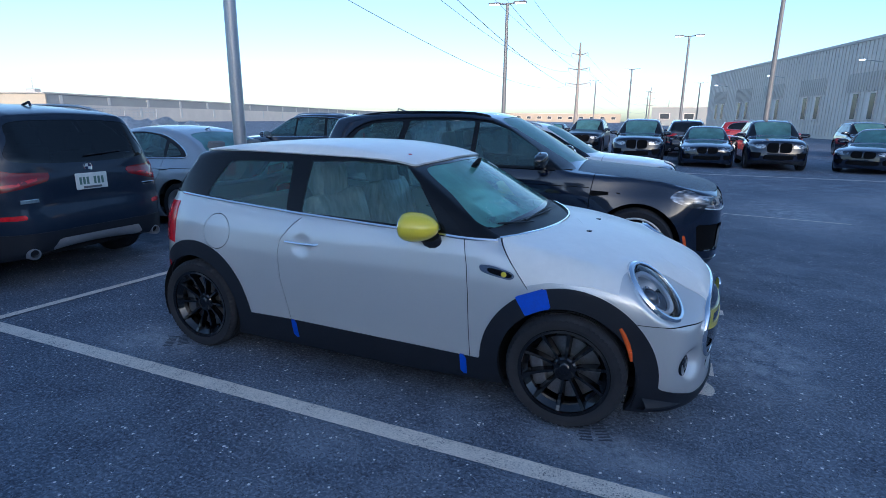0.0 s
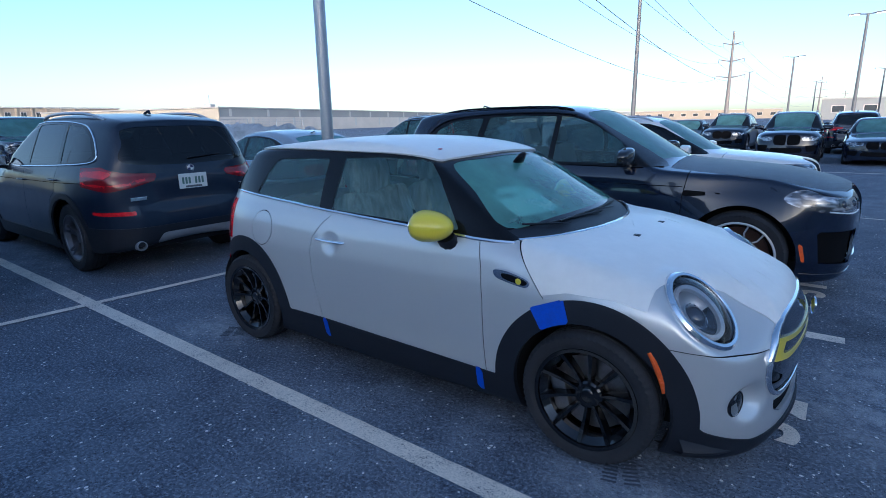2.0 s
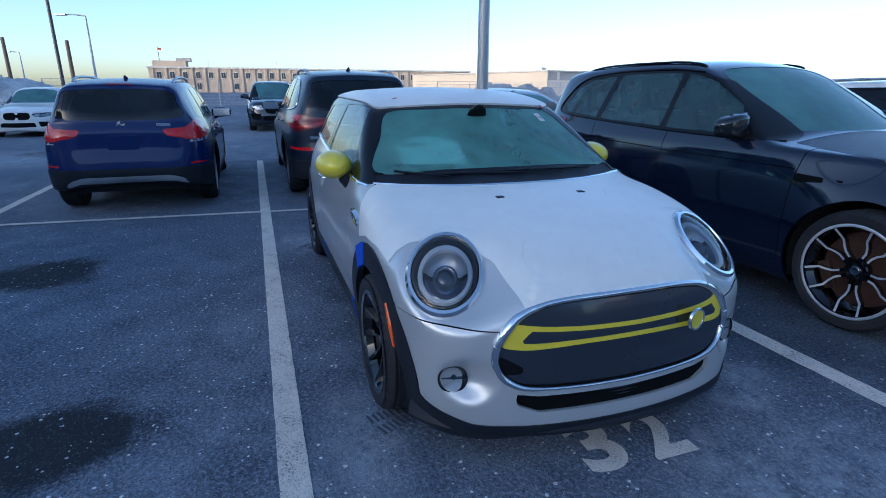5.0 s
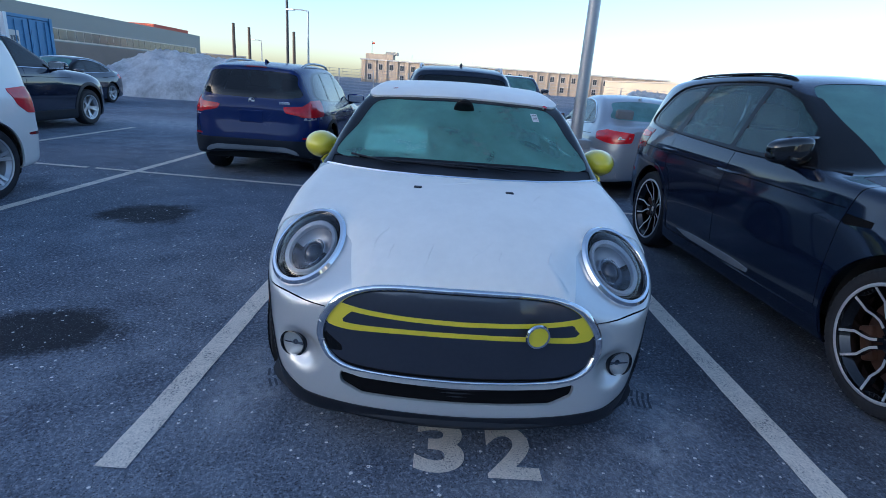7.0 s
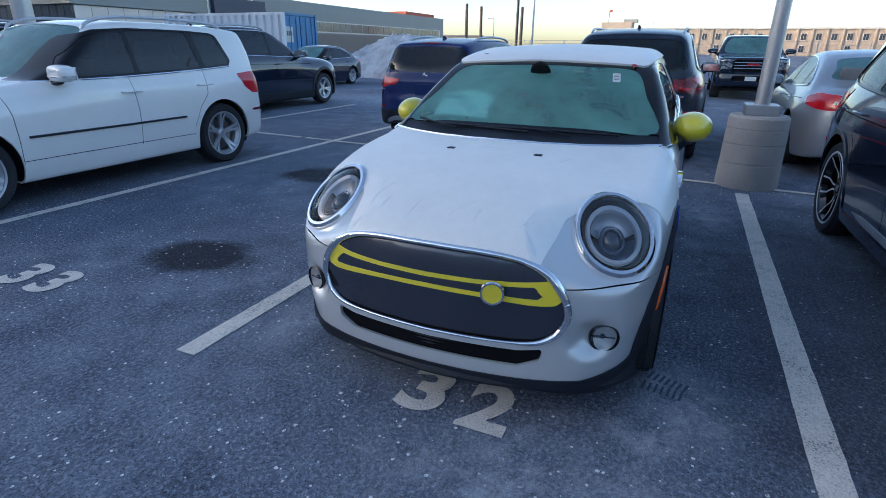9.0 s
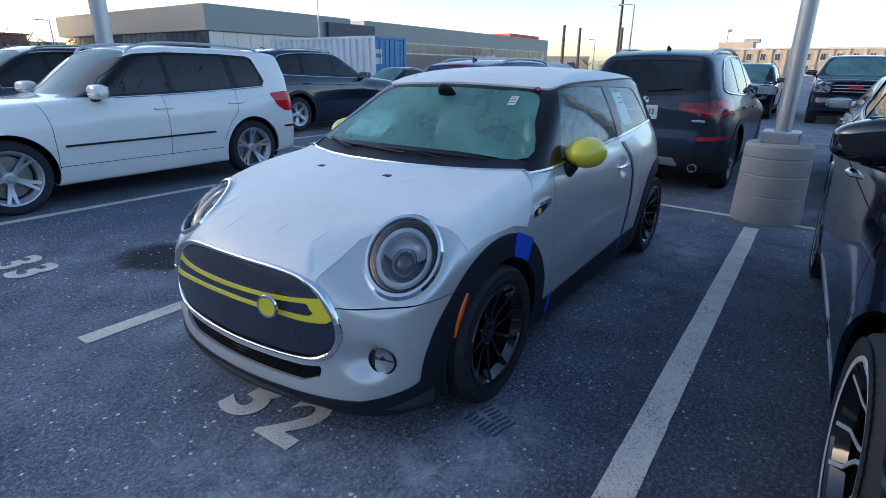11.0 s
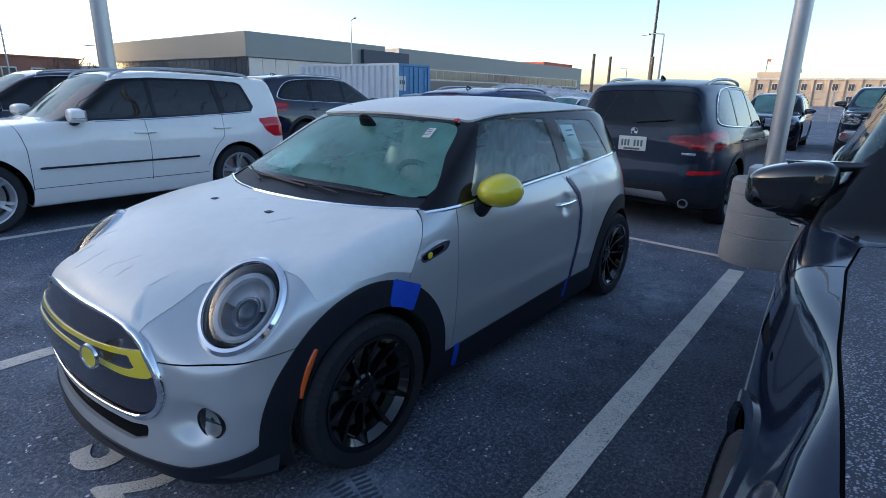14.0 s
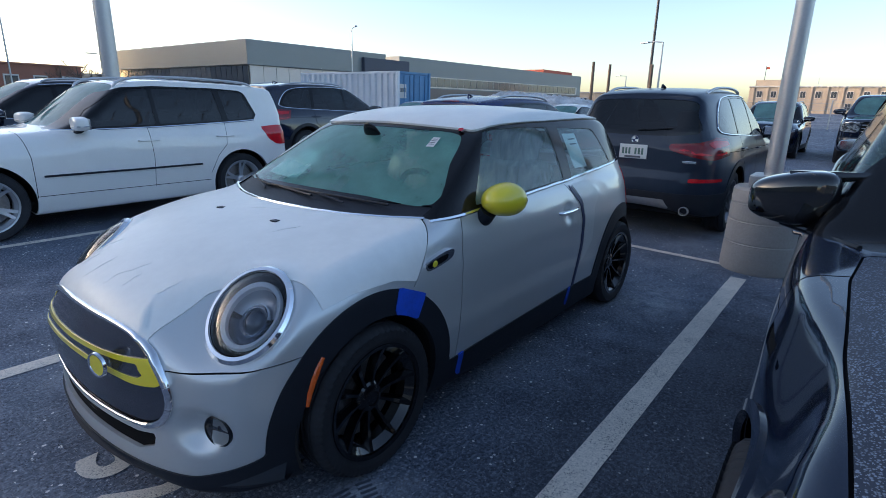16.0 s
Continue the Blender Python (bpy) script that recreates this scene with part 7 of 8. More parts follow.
SEDAN = dict(
    wheelbase=2.81, tyre=0.325, track=0.765, bow=0.18, crown=0.10,
    profile=[(0.58, 0.18), (0.74, 0.20), (0.80, 0.36), (0.80, 0.54), (0.76, 0.68), (0.66, 0.75), (0.4, 0.815), (0.0, 0.875), (-0.35, 0.925), (-0.55, 0.97), (-0.85, 1.13), (-1.15, 1.29), (-1.40, 1.385), (-1.7, 1.425), (-2.1, 1.43), (-2.5, 1.38), (-2.85, 1.26), (-3.12, 1.10), (-3.25, 1.055), (-3.55, 1.04), (-3.76, 1.02), (-3.80, 0.95), (-3.81, 0.75), (-3.84, 0.58), (-3.81, 0.40), (-3.65, 0.27), (-2.4, 0.20), (0.0, 0.18)],
    plan=[(0.80, 0), (0.785, 0.32), (0.71, 0.60), (0.55, 0.78), (0.28, 0.875), (-0.3, 0.90), (-1.4, 0.908), (-2.6, 0.90), (-3.2, 0.875), (-3.6, 0.78), (-3.78, 0.60), (-3.83, 0.3), (-3.84, 0)],
    inset=[(0.1, 0.06), (0.3, 0.02), (0.5, 0.0), (0.7, 0.01), (0.82, 0.035), (0.9, 0.07), (0.95, 0.10), (1.1, 0.17), (1.25, 0.245), (1.36, 0.31), (1.5, 0.42)],
    k=((0.25, 0.06), (0.5, 0.12), (0.9, 0.12), (1.15, 0.09)),
    frame=[(-0.62, 0.935), (-0.95, 1.11), (-1.25, 1.255), (-1.5, 1.325), (-1.9, 1.345), (-2.3, 1.315), (-2.6, 1.235), (-2.86, 1.10), (-2.92, 1.01), (-2.6, 0.985), (-1.5, 0.95)],
    windows=[[(-0.82, 0.96), (-1.02, 1.11), (-1.28, 1.235), (-1.5, 1.30), (-1.64, 1.31), (-1.66, 0.965)], [(-1.74, 0.97), (-1.72, 1.315), (-1.95, 1.32), (-2.28, 1.29), (-2.46, 1.235), (-2.48, 0.995)], [(-2.54, 1.0), (-2.53, 1.205), (-2.72, 1.12), (-2.82, 1.035)]],
    screen=[(-0.66, 0.98), (-0.60, 1.15), (-0.50, 1.33), (0, 1.375), (0.50, 1.33), (0.60, 1.15), (0.66, 0.98), (0, 0.965)],
    rear_screen=[(-0.56, 1.09), (-0.52, 1.20), (-0.46, 1.31), (0, 1.345), (0.46, 1.31), (0.52, 1.20), (0.56, 1.09), (0, 1.075)],
    front=[("headlight", [(0.40, 0.69), (0.42, 0.60), (0.62, 0.575), (0.86, 0.62), (0.98, 0.69), (0.76, 0.715)], M_HEADLAMP, -0.004, "slim headlight"),
           ("grille", [(0.03, 0.70), (0.03, 0.52), (0.10, 0.50), (0.29, 0.52), (0.33, 0.61), (0.30, 0.70), (0.16, 0.715)], M_SEAM, -0.015, "dark kidney grille"),
           ("air_intake", [(0.50, 0.46), (0.54, 0.30), (0.76, 0.32), (0.80, 0.44)], M_SEAM, -0.02, ""),
           ("lower_grille", [(-0.1, 0.42), (0.42, 0.42), (0.45, 0.30), (-0.1, 0.28)], M_SEAM, -0.02, "")],
    rear=[("panel_gap", [(0.595, 1.06), (0.603, 1.06), (0.603, 0.63), (0.595, 0.63)], M_SEAM, -0.006, ""), ("panel_gap", [(0.0, 0.628), (1.1, 0.638), (1.1, 0.630), (0.0, 0.620)], M_SEAM, -0.006, ""),
          ("reverse_lamp", [(0.46, 0.875), (0.46, 0.845), (0.63, 0.835), (0.63, 0.87)], M_SKID, 0.006, "pale reversing lamp"),
          ("tail_lamp", [(0.42, 0.93), (0.44, 0.80), (0.66, 0.765), (1.02, 0.81), (1.06, 0.90), (0.80, 0.95)], M_RED_LAMP, 0.004, "red tail lamp")], rear_glass=M_RIME_GLASS,
    clad=None,
    seams=[[(-0.50, 0.93), (-0.54, 0.7), (-0.55, 0.30)], [(-1.68, 0.94), (-1.70, 0.65), (-1.68, 0.30)], [(-2.50, 0.98), (-2.48, 0.75), (-2.36, 0.62), (-2.3, 0.45)], [(-0.55, 0.795), (-1.5, 0.81), (-3.1, 0.86)]],
    mirror=(-0.88, 0.985), handles=[(-1.48, 0.82), (-2.36, 0.84)], badge=0.97, antenna=(-2.55, 1.37),
    trim=[(-0.66, 0.935), (-1.5, 0.952), (-2.6, 0.985), (-2.92, 1.01), (-2.86, 1.10), (-2.6, 1.235), (-2.3, 1.315), (-1.9, 1.345), (-1.5, 1.325)],
    exhaust=(0.55,), cabin=(-1.75, 0.38), marks=[("trunk_handle", (-0.25, 0.78), (0.25, 0.81), M_CHROME, "")])
PICKUP = dict(
    SUV, wheelbase=3.65, tyre=0.41, track=0.86, crown=0.04, bow=0.08,
    profile=[(0.75, 0.40), (0.95, 0.42), (1.0, 0.60), (1.0, 0.95), (0.97, 1.15), (0.85, 1.22), (0.3, 1.27), (-0.25, 1.30), (-0.42, 1.36), (-0.70, 1.58), (-0.95, 1.78), (-1.2, 1.86), (-1.9, 1.89), (-2.4, 1.86), (-2.55, 1.75), (-2.62, 1.45), (-2.70, 1.36), (-4.7, 1.34), (-4.76, 1.25), (-4.78, 0.8), (-4.75, 0.5), (-4.5, 0.42), (0, 0.40)],
    plan=[(1.0, 0), (0.99, 0.5), (0.93, 0.82), (0.75, 0.96), (0.3, 1.0), (-1, 1.01), (-4.3, 1.01), (-4.7, 0.97), (-4.78, 0.7), (-4.78, 0)],
    inset=[(0.3, 0.05), (0.6, 0.0), (1.1, 0.01), (1.25, 0.03), (1.35, 0.08), (1.6, 0.18), (1.8, 0.26), (2.0, 0.36)],
    frame=[(-0.5, 1.32), (-0.78, 1.55), (-1.05, 1.72), (-1.4, 1.77), (-2.2, 1.76), (-2.4, 1.7), (-2.45, 1.36)], windows=[[(-0.7, 1.34), (-0.9, 1.52), (-1.15, 1.68), (-1.5, 1.73), (-1.52, 1.35)], [(-1.6, 1.35), (-1.58, 1.73), (-2.2, 1.72), (-2.3, 1.38)]],
    screen=[(-0.74, 1.36), (-0.62, 1.76), (0, 1.80), (0.62, 1.76), (0.74, 1.36), (0, 1.33)], rear_screen=[(-0.55, 1.45), (-0.5, 1.7), (0.5, 1.7), (0.55, 1.45)],
    front=[("headlight", [(0.56, 1.14), (0.56, 0.90), (0.70, 0.88), (0.96, 0.92), (1.02, 1.14)], M_HEADLAMP, 0.004, "block headlight"), ("grille", [(0.0, 1.16), (0.50, 1.16), (0.53, 0.84), (0.0, 0.80)], M_SEAM, -0.01, "dark bar grille"), ("air_intake", [(-0.1, 0.70), (0.5, 0.70), (0.52, 0.55), (-0.1, 0.55)], M_SEAM, -0.02, "")],
    rear=[], clad=None, seams=[[(-0.45, 1.3), (-0.47, 0.5)], [(-1.55, 1.3), (-1.55, 0.5)], [(-2.5, 1.34), (-2.48, 0.5)]], mirror=(-0.70, 1.38), handles=[(-1.42, 1.15), (-2.3, 1.15)], rails=None, trim=None, antenna=None, exhaust=(), cabin=(-1.6, 0.75), marks=[],
    fore_marks=[("grille_bar", (-0.5, 1.06), (0.5, 1.085), M_CHROME, ""), ("grille_bar", (-0.5, 0.98), (0.5, 1.0), M_CHROME, ""), ("grille_bar", (-0.5, 0.90), (0.5, 0.92), M_CHROME, ""), ("grille_badge", (-0.16, 0.99), (0.16, 1.05), M_RED_LAMP, "red grille badge"), ("number_plate", (-0.15, 0.56), (0.15, 0.68), M_PLATE, "white number plate")])


def set_back(shape, amount, z0):
    """Moves windshield, front pillars and front side glass towards the rear."""
    def mv(x, z):
        w = np.interp(x, (-1.9, -1.3, -0.3, 0.25), (0, 1, 1, 0)) * np.interp(z, (z0 - 0.1, z0), (0, 1))
        return (float(x - amount * w), z)
    out = dict(shape)
    for key in ("profile", "frame", "trim"):
        if out.get(key):
            out[key] = [mv(*p) for p in out[key]]
    out["windows"] = [[mv(*p) for p in w] for w in out["windows"]]
    out["mirror"] = (out["mirror"][0] - amount - 0.05, out["mirror"][1])
    out["handles"] = [(x - 0.16, z) for x, z in out["handles"]]
    return out


SUV, SUV_SPORT = set_back(SUV, 0.17, 1.10), set_back(SUV_SPORT, 0.17, 1.10)
SMALL_SUV, BOXY_SUV, SEDAN = set_back(SMALL_SUV, 0.15, 1.0), set_back(BOXY_SUV, 0.24, 1.06), set_back(SEDAN, 0.12, 0.9)
SUV_SPORT["rails"] = [(x, min(up, 0.012), y) for x, up, y in SUV_SPORT["rails"]]
SUV_SPORT["mirror_mat"], SUV_SPORT["rail_size"] = M_BLACK_GLOSS, 0.011
SUV_SPORT.update(wedge=True, lean=[(0.05, 1.06, -0.060, 0.42), (0.12, 1.10, -0.066, 0.36)], k=((0.25, 0.06), (0.5, 0.12), (0.75, 0.09), (0.95, 0.035), (1.12, 0.035), (1.2, 0.06)), clad=(0.030, 0.30, 0.30, 0.27), clad_mat=M_BLACK_PAINT, bonnet=[(0.74, 0.0), (0.735, 0.30), (0.69, 0.52), (0.58, 0.68), (0.40, 0.745), (0.0, 0.765), (-0.40, 0.765), (-0.60, 0.74), (-0.60, 0.0)], bonnet_mat=M_RIME_PAINT,
                 # the sill piece draws a bright side reflection as a pale panel
                 sides=[("sill_strip", [(-2.30, 0.345), (-1.95, 0.375), (-1.3, 0.370), (-0.88, 0.335), (-1.3, 0.318), (-1.95, 0.322)], M_SKID, 0.006, "pale tapered sill streak, a reflection drawn as a panel"), ("side_marker", [(0.42, 0.52), (0.45, 0.52), (0.485, 0.365), (0.458, 0.365)], M_ORANGE, 0.004, "orange side marker"), ("fender_vent", [(-0.46, 0.905), (-0.10, 0.885), (-0.46, 0.845)], M_SEAM, -0.006, "black fender vent")])
SUV["plate_mat"] = M_PLATE
del BOXY_SUV["mirror_mat"]


# ---- the parked cars in their bays ----
small_hatchback(pose(0, 0, 0))
W_SPORT = wheel_meshes("sport", 0.37, 0.255, 0.285, 5, 0.20, 0.0115, M_BLACK_WHEEL, M_BLACK_WHEEL, M_MACHINED, True)
W_SUV = wheel_meshes("suv", 0.37, 0.235, 0.250, 5, 0.16, 0.016, M_DARK_ALLOY, M_DARK_ALLOY)
W_SMALL = wheel_meshes("small_suv", 0.345, 0.225, 0.235, 5, 0.16, 0.02, M_ALLOY, M_ALLOY)
W_BOXY = wheel_meshes("boxy", 0.36, 0.235, 0.262, 5, 0.15, 0.020, M_ALLOY, M_ALLOY)
W_SEDAN = wheel_meshes("sedan", 0.325, 0.225, 0.228, 5, 0.15, 0.018, M_ALLOY, M_ALLOY)
W_TRUCK = wheel_meshes("truck", 0.41, 0.28, 0.26, 6, 0.0, 0.03, M_ALLOY, M_ALLOY)
other_car(pose(0.13, 2.96, 0, 0, 0, 1.6), "sport_utility_car", "black sporty SUV with rimed bonnet and bright-faced black wheels", SUV_SPORT, M_BLACK_PAINT, W_SPORT, h=0.03, glass=M_RIME_SIDE)
other_car(pose(-5.715 - 2.864, 0.085, 0, 0, 0, 180), "utility_car", "dusty dark grey SUV with roof rails and white number plate", SUV, M_DARK_GREY_PAINT, W_SUV, h=0.035)
other_car(pose(-4.72 - 3.69 + 0.09, -2.64, 0, 0, 0, 180), "compact_utility_car", "deep blue compact SUV with silver rear skid plate", SMALL_SUV, M_BLUE_PAINT, W_SMALL, h=0.035)
other_car(pose(0.06, -5.36, 0), "boxy_utility_car", "white boxy SUV with chrome window strip and silver wheels", BOXY_SUV, M_WHITE_PAINT, W_BOXY, h=0.035, glass=M_TINT)
other_car(pose(-4.95 - 3.84, 2.95, 0, 0, 0, 180), "saloon_car", "silver-blue saloon with rime, parked nose away", SEDAN, M_SILVER_CAR, W_SEDAN, h=0.038, glass=M_RIME_SIDE)
# further off
other_car(pose(-0.2, 6.5, 0), "compact_utility_car", "white compact SUV with rime on its bonnet", SMALL_SUV, M_WHITE_PAINT, W_SMALL, h=0.045)
other_car(pose(-10.0, 8.5, 0, 0, 0, 180), "utility_car", "black SUV with bright window strip beside a snow bank", SUV, M_BLACK_PAINT, W_SUV, h=0.045, glass=M_RIME_SIDE)
other_car(pose(0.1, -8.4, 0), "utility_car", "dark SUV with rimed windshield and roof rails", SUV, M_BLACK_PAINT, W_SUV, h=0.05, simple=True)
other_car(pose(-9.43, -8.75, 0, 0, 0, 180) @ Matrix.Scale(1.07, 4), "utility_car", "black SUV with bright window strip and silver wheels", SUV, M_BLACK_PAINT, W_SMALL, h=0.04)
other_car(pose(-13.7, -12.4, 0, 0, 0, 0), "saloon_car", "black saloon parked before the snow heap", SEDAN, M_BLACK_PAINT, W_SEDAN, h=0.05, simple=True)
other_car(pose(-17.7, -7.7, 0), "saloon_car", "white saloon with dark kidney grille facing the aisle", SEDAN, M_WHITE_PAINT, W_SEDAN, h=0.045, simple=True)
other_car(pose(-18.0, -0.4, 0), "utility_car", "dark SUV facing the aisle", SUV, M_BLACK_PAINT, W_SUV, h=0.045, simple=True)
other_car(pose(-17.3, 2.45, 0), "pickup_truck", "black pickup with chrome-barred grille and red badge", PICKUP, M_BLACK_PAINT, W_TRUCK, h=0.05, simple=True)
# the row across the aisle, noses towards the lot
for _x, _shape, _mat, _wh, _lab in ((-0.75, SUV, M_BLACK_PAINT, W_SUV, "black SUV with bright kidney grille across the aisle"), (1.6, SEDAN, M_BLACK_PAINT, W_SEDAN, "black saloon across the aisle"), (3.75, SUV, M_BLACK_PAINT, W_SUV, "black SUV across the aisle"), (6.4, SEDAN, M_BLACK_PAINT, W_SEDAN, "black coupe across the aisle, parked askew")):
    other_car(pose(_x, 18.3, 0, 0, 0, -90 if _x < 6 else -115), "utility_car" if _shape is SUV else "saloon_car", _lab, _shape, _mat, _wh, h=0.05, simple=True)
for _x, _y, _shape, _mat, _a, _lab in ((-3.6, 24.0, SUV, M_DARK_GREY_PAINT, -90, "dark SUV in the second row"), (1.0, 27.0, SUV, M_BLACK_PAINT, 90, "black SUV in the second row"), (3.6, 31.0, SEDAN, M_RED_PAINT, 10, "red saloon far down the lot"), (9.0, 27.0, SUV, M_BLACK_PAINT, -90, "black SUV in the second row"), (7.0, 36.0, SUV, M_RED_PAINT, 0, "dark red SUV far down the lot"), (-5.6, 24.5, SEDAN, M_DARK_GREY_PAINT, -90, "dark saloon in the second row"), (12.5, 24.0, SEDAN, M_WHITE_PAINT, -90, "pale saloon in the second row")):
    other_car(pose(_x, _y, 0, 0, 0, _a), "utility_car" if _shape is SUV else "saloon_car", _lab, _shape, _mat, W_SUV if _shape is SUV else W_SEDAN, h=0.06, simple=True)


# ---- poles, lamps, wires ----
M_GALV = plain("galvanised_steel", (0.42, 0.43, 0.44), 0.42, 0.7, 2.0, 0.12, 40)
M_LOT_POLE = plain("weathered_bronze_pole", (0.23, 0.22, 0.215), 0.55, 0.2, 2.0, 0.12, 40)
M_PYLON = plain("weathered_steel", (0.33, 0.285, 0.26), 0.7, 0.2, 2.0, 0.12, 40)
M_DARK_POLE = plain("dark_painted_pole", (0.06, 0.06, 0.065), 0.5, 0.2, 2, 0.15, 40)
M_CONCRETE = plain("cast_concrete", (0.36, 0.34, 0.315), 0.9, 0, 3.0, 0.14, 45, 0.004)
M_WOOD_POLE = plain("weathered_wood_pole", (0.16, 0.12, 0.09), 0.9, 0, 2, 0.25, 40, 0.004)
M_WIRE = plain("wire", (0.24, 0.24, 0.25), 0.6)


def lot_pole(x, y, label, h=9.5, drum=True, r=0.074):
    """A tapered lamp column on a round concrete base."""
    p = base("lamp_column", pose(x, y, 0), label, "lamp post", "lamp columns")
    if drum:
        part("concrete_base", lathe([(0.0, 0.0), (0.305, 0.0), (0.312, 0.03), (0.305, 0.26), (0.297, 0.265), (0.297, 0.275), (0.303, 0.28), (0.300, 0.46), (0.292, 0.465), (0.292, 0.475), (0.298, 0.48), (0.296, 0.62), (0.289, 0.625), (0.289, 0.635), (0.295, 0.64), (0.292, 0.74), (0.272, 0.765), (0.0, 0.768)], 48, "z"), M_CONCRETE, p, "banded cast concrete drum", smooth=True)
        part("base_cover", box((-0.16, -0.16, 0.765), (0.16, 0.16, 0.875), 0.012), M_GALV, p, "square steel base cover")
        part("shaft", tube([(0, 0, 0.87), (0, 0, h)], [r, r * 0.62], 20), M_GALV, p, smooth=True)
    else:
        part("shaft", tube([(0, 0, 0), (0, 0, h)], [0.125, 0.085], 10), M_LOT_POLE, p, smooth=True)
    M_HEAD = M_GALV if drum else M_LOT_POLE
    for sg in (-1, 1):
        part("arm", tube([(0, 0, h - 0.05), (sg * 0.45, 0, h)], 0.04, 8), M_HEAD, p)
        head = part("lamp_head", box((sg * 0.4, -0.16, h - 0.03), (sg * 1.05, 0.16, h + 0.06), 0.03), M_HEAD, p)
        part("lens", box((sg * 0.45, -0.13, h - 0.045), (sg * 1.0, 0.13, h - 0.028)), M_LAMP_GLOW if not drum else M_PALE, head)
    return p


lot_pole(-4.262, 1.539, "galvanised lamp column on a banded concrete drum base")
lot_pole(-2.3, -7.3, "galvanised lamp column beside a white SUV", 9.5, r=0.125)
for _az, _d, _h in ((106.6, 31.5, 7.75), (89.4, 47.0, 7.95), (94.2, 75.0, 8.0), (97.5, 95.0, 8.0), (82.3, 30.0, 8.2), (88.0, 95.0, 7.5), (92.5, 120.0, 7.5)):
    lot_pole(0.39 + _d * math.cos(radians(_az)), -3.37 + _d * math.sin(radians(_az)), "galvanised twin-head lamp column out in the lot", _h, False)


def street_lamp(x, y, h, turn, arm=1.6):
    p = base("street_lamp", pose(x, y, 0, 0, 0, turn), "slim pale street lamp with one curved arm", "lamp post", "street lamps")
    part("shaft", tube([(0, 0, 0), (0, 0, h - 0.4), (0, 0, h)], [0.09, 0.06, 0.05], 10), M_GALV, p, smooth=True)
    part("arm", tube([(0, 0, h), (arm * 0.5, 0, h + 0.08), (arm, 0, h + 0.1)], 0.04, 8), M_GALV, p)
    part("lamp_head", box((arm - 0.1, -0.12, h + 0.03), (arm + 0.6, 0.12, h + 0.14), 0.03), M_GALV, p)
    return p


street_lamp(-40.0, -10.6, 5.8, 250, 1.3)
street_lamp(-39.5, -42.5, 8.5, 60)
street_lamp(-14.5, -62.0, 8.2, 0)
street_lamp(-70.0, -24.0, 5.0, 250, 1.0)
street_lamp(-24.0, -66.0, 5.6, 0, 1.0)
street_lamp(-58.0, -70.0, 6.0, 40, 1.0)
for _x, _y, _h, _m in ((-61.3, -18.2, 14.5, M_DARK_POLE), (-49.6, -19.8, 5.35, M_WOOD_POLE), (-54.2, -20.0, 5.4, M_WOOD_POLE), (-50.0, -14.4, 5.0, M_WOOD_POLE)):
    tagged(part("bare_pole", tube([(0, 0, 0), (0, 0, _h)], [0.17, 0.13], 12), _m, None, "", pose(_x, _y, 0), True), "bare dark pole standing behind the lot", "pole", "bare poles")


def pylon(x, y, h, turn):
    p = base("power_pylon", pose(x, y, 0, 0, 0, turn), "tall tapered steel power pylon with three cross-arms", "pylon", "power pylons")
    part("mast", tube([(0, 0, 0), (0, 0, h)], [0.85, 0.34], 12), M_PYLON, p, smooth=True)
    for z, w in ((h * 0.86, 3.4), (h * 0.68, 4.4), (h * 0.50, 5.2)):
        part("cross_arm", tube([(-w, 0, z + 0.6), (-w * 0.5, 0, z + 0.1), (0, 0, z - 0.3), (w * 0.5, 0, z + 0.1), (w, 0, z + 0.6)], [0.15, 0.22, 0.34, 0.22, 0.15], 6), M_PYLON, p)
        for sg in (-1, 1):
            part("insulator", tube([(sg * w, 0, z + 0.5), (sg * w, 0, z - 0.7)], 0.09, 6), M_DARK_POLE, p)
    return p


pylon(-38.9, 238.0, 33.5, 6)
pylon(-22.0, 560.0, 33.0, 6)
pylon(-8.0, 880.0, 33.0, 6)


def wire(a, b, sag, label="power line high over the lot"):
    pts = []
    for i in range(41):
        s = i / 40
        p = Vector(a).lerp(Vector(b), s)
        p.z -= 4 * sag * s * (1 - s)
        pts.append(p)
    tagged(part("power_line", tube(pts, 0.038, 5), M_WIRE), label, "wire", "power lines")


for _k, (_z, _w) in enumerate(((0.86, 3.4), (0.68, 4.4), (0.50, 5.2))):
    for _sg in (-1, 1):
        wire((-38.9 + _sg * _w, 238.0, 33.5 * _z - 0.7), (-15.0 + _sg * _w, -82.0, 33.5 * _z + 9.3), 10.0)
        wire((-38.9 + _sg * _w, 238.0, 33.5 * _z - 0.7), (-22.0 + _sg * _w, 560.0, 33.0 * _z - 0.7), 9.0)


# ---- container, snow, fence ----
def corrugated(n, pitch):
    pts = []
    for i in range(n):
        x = i * pitch
        pts += [(x, 0), (x + pitch * 0.38, 0), (x + pitch * 0.50, 0.11), (x + pitch * 0.88, 0.11)]
    return pts


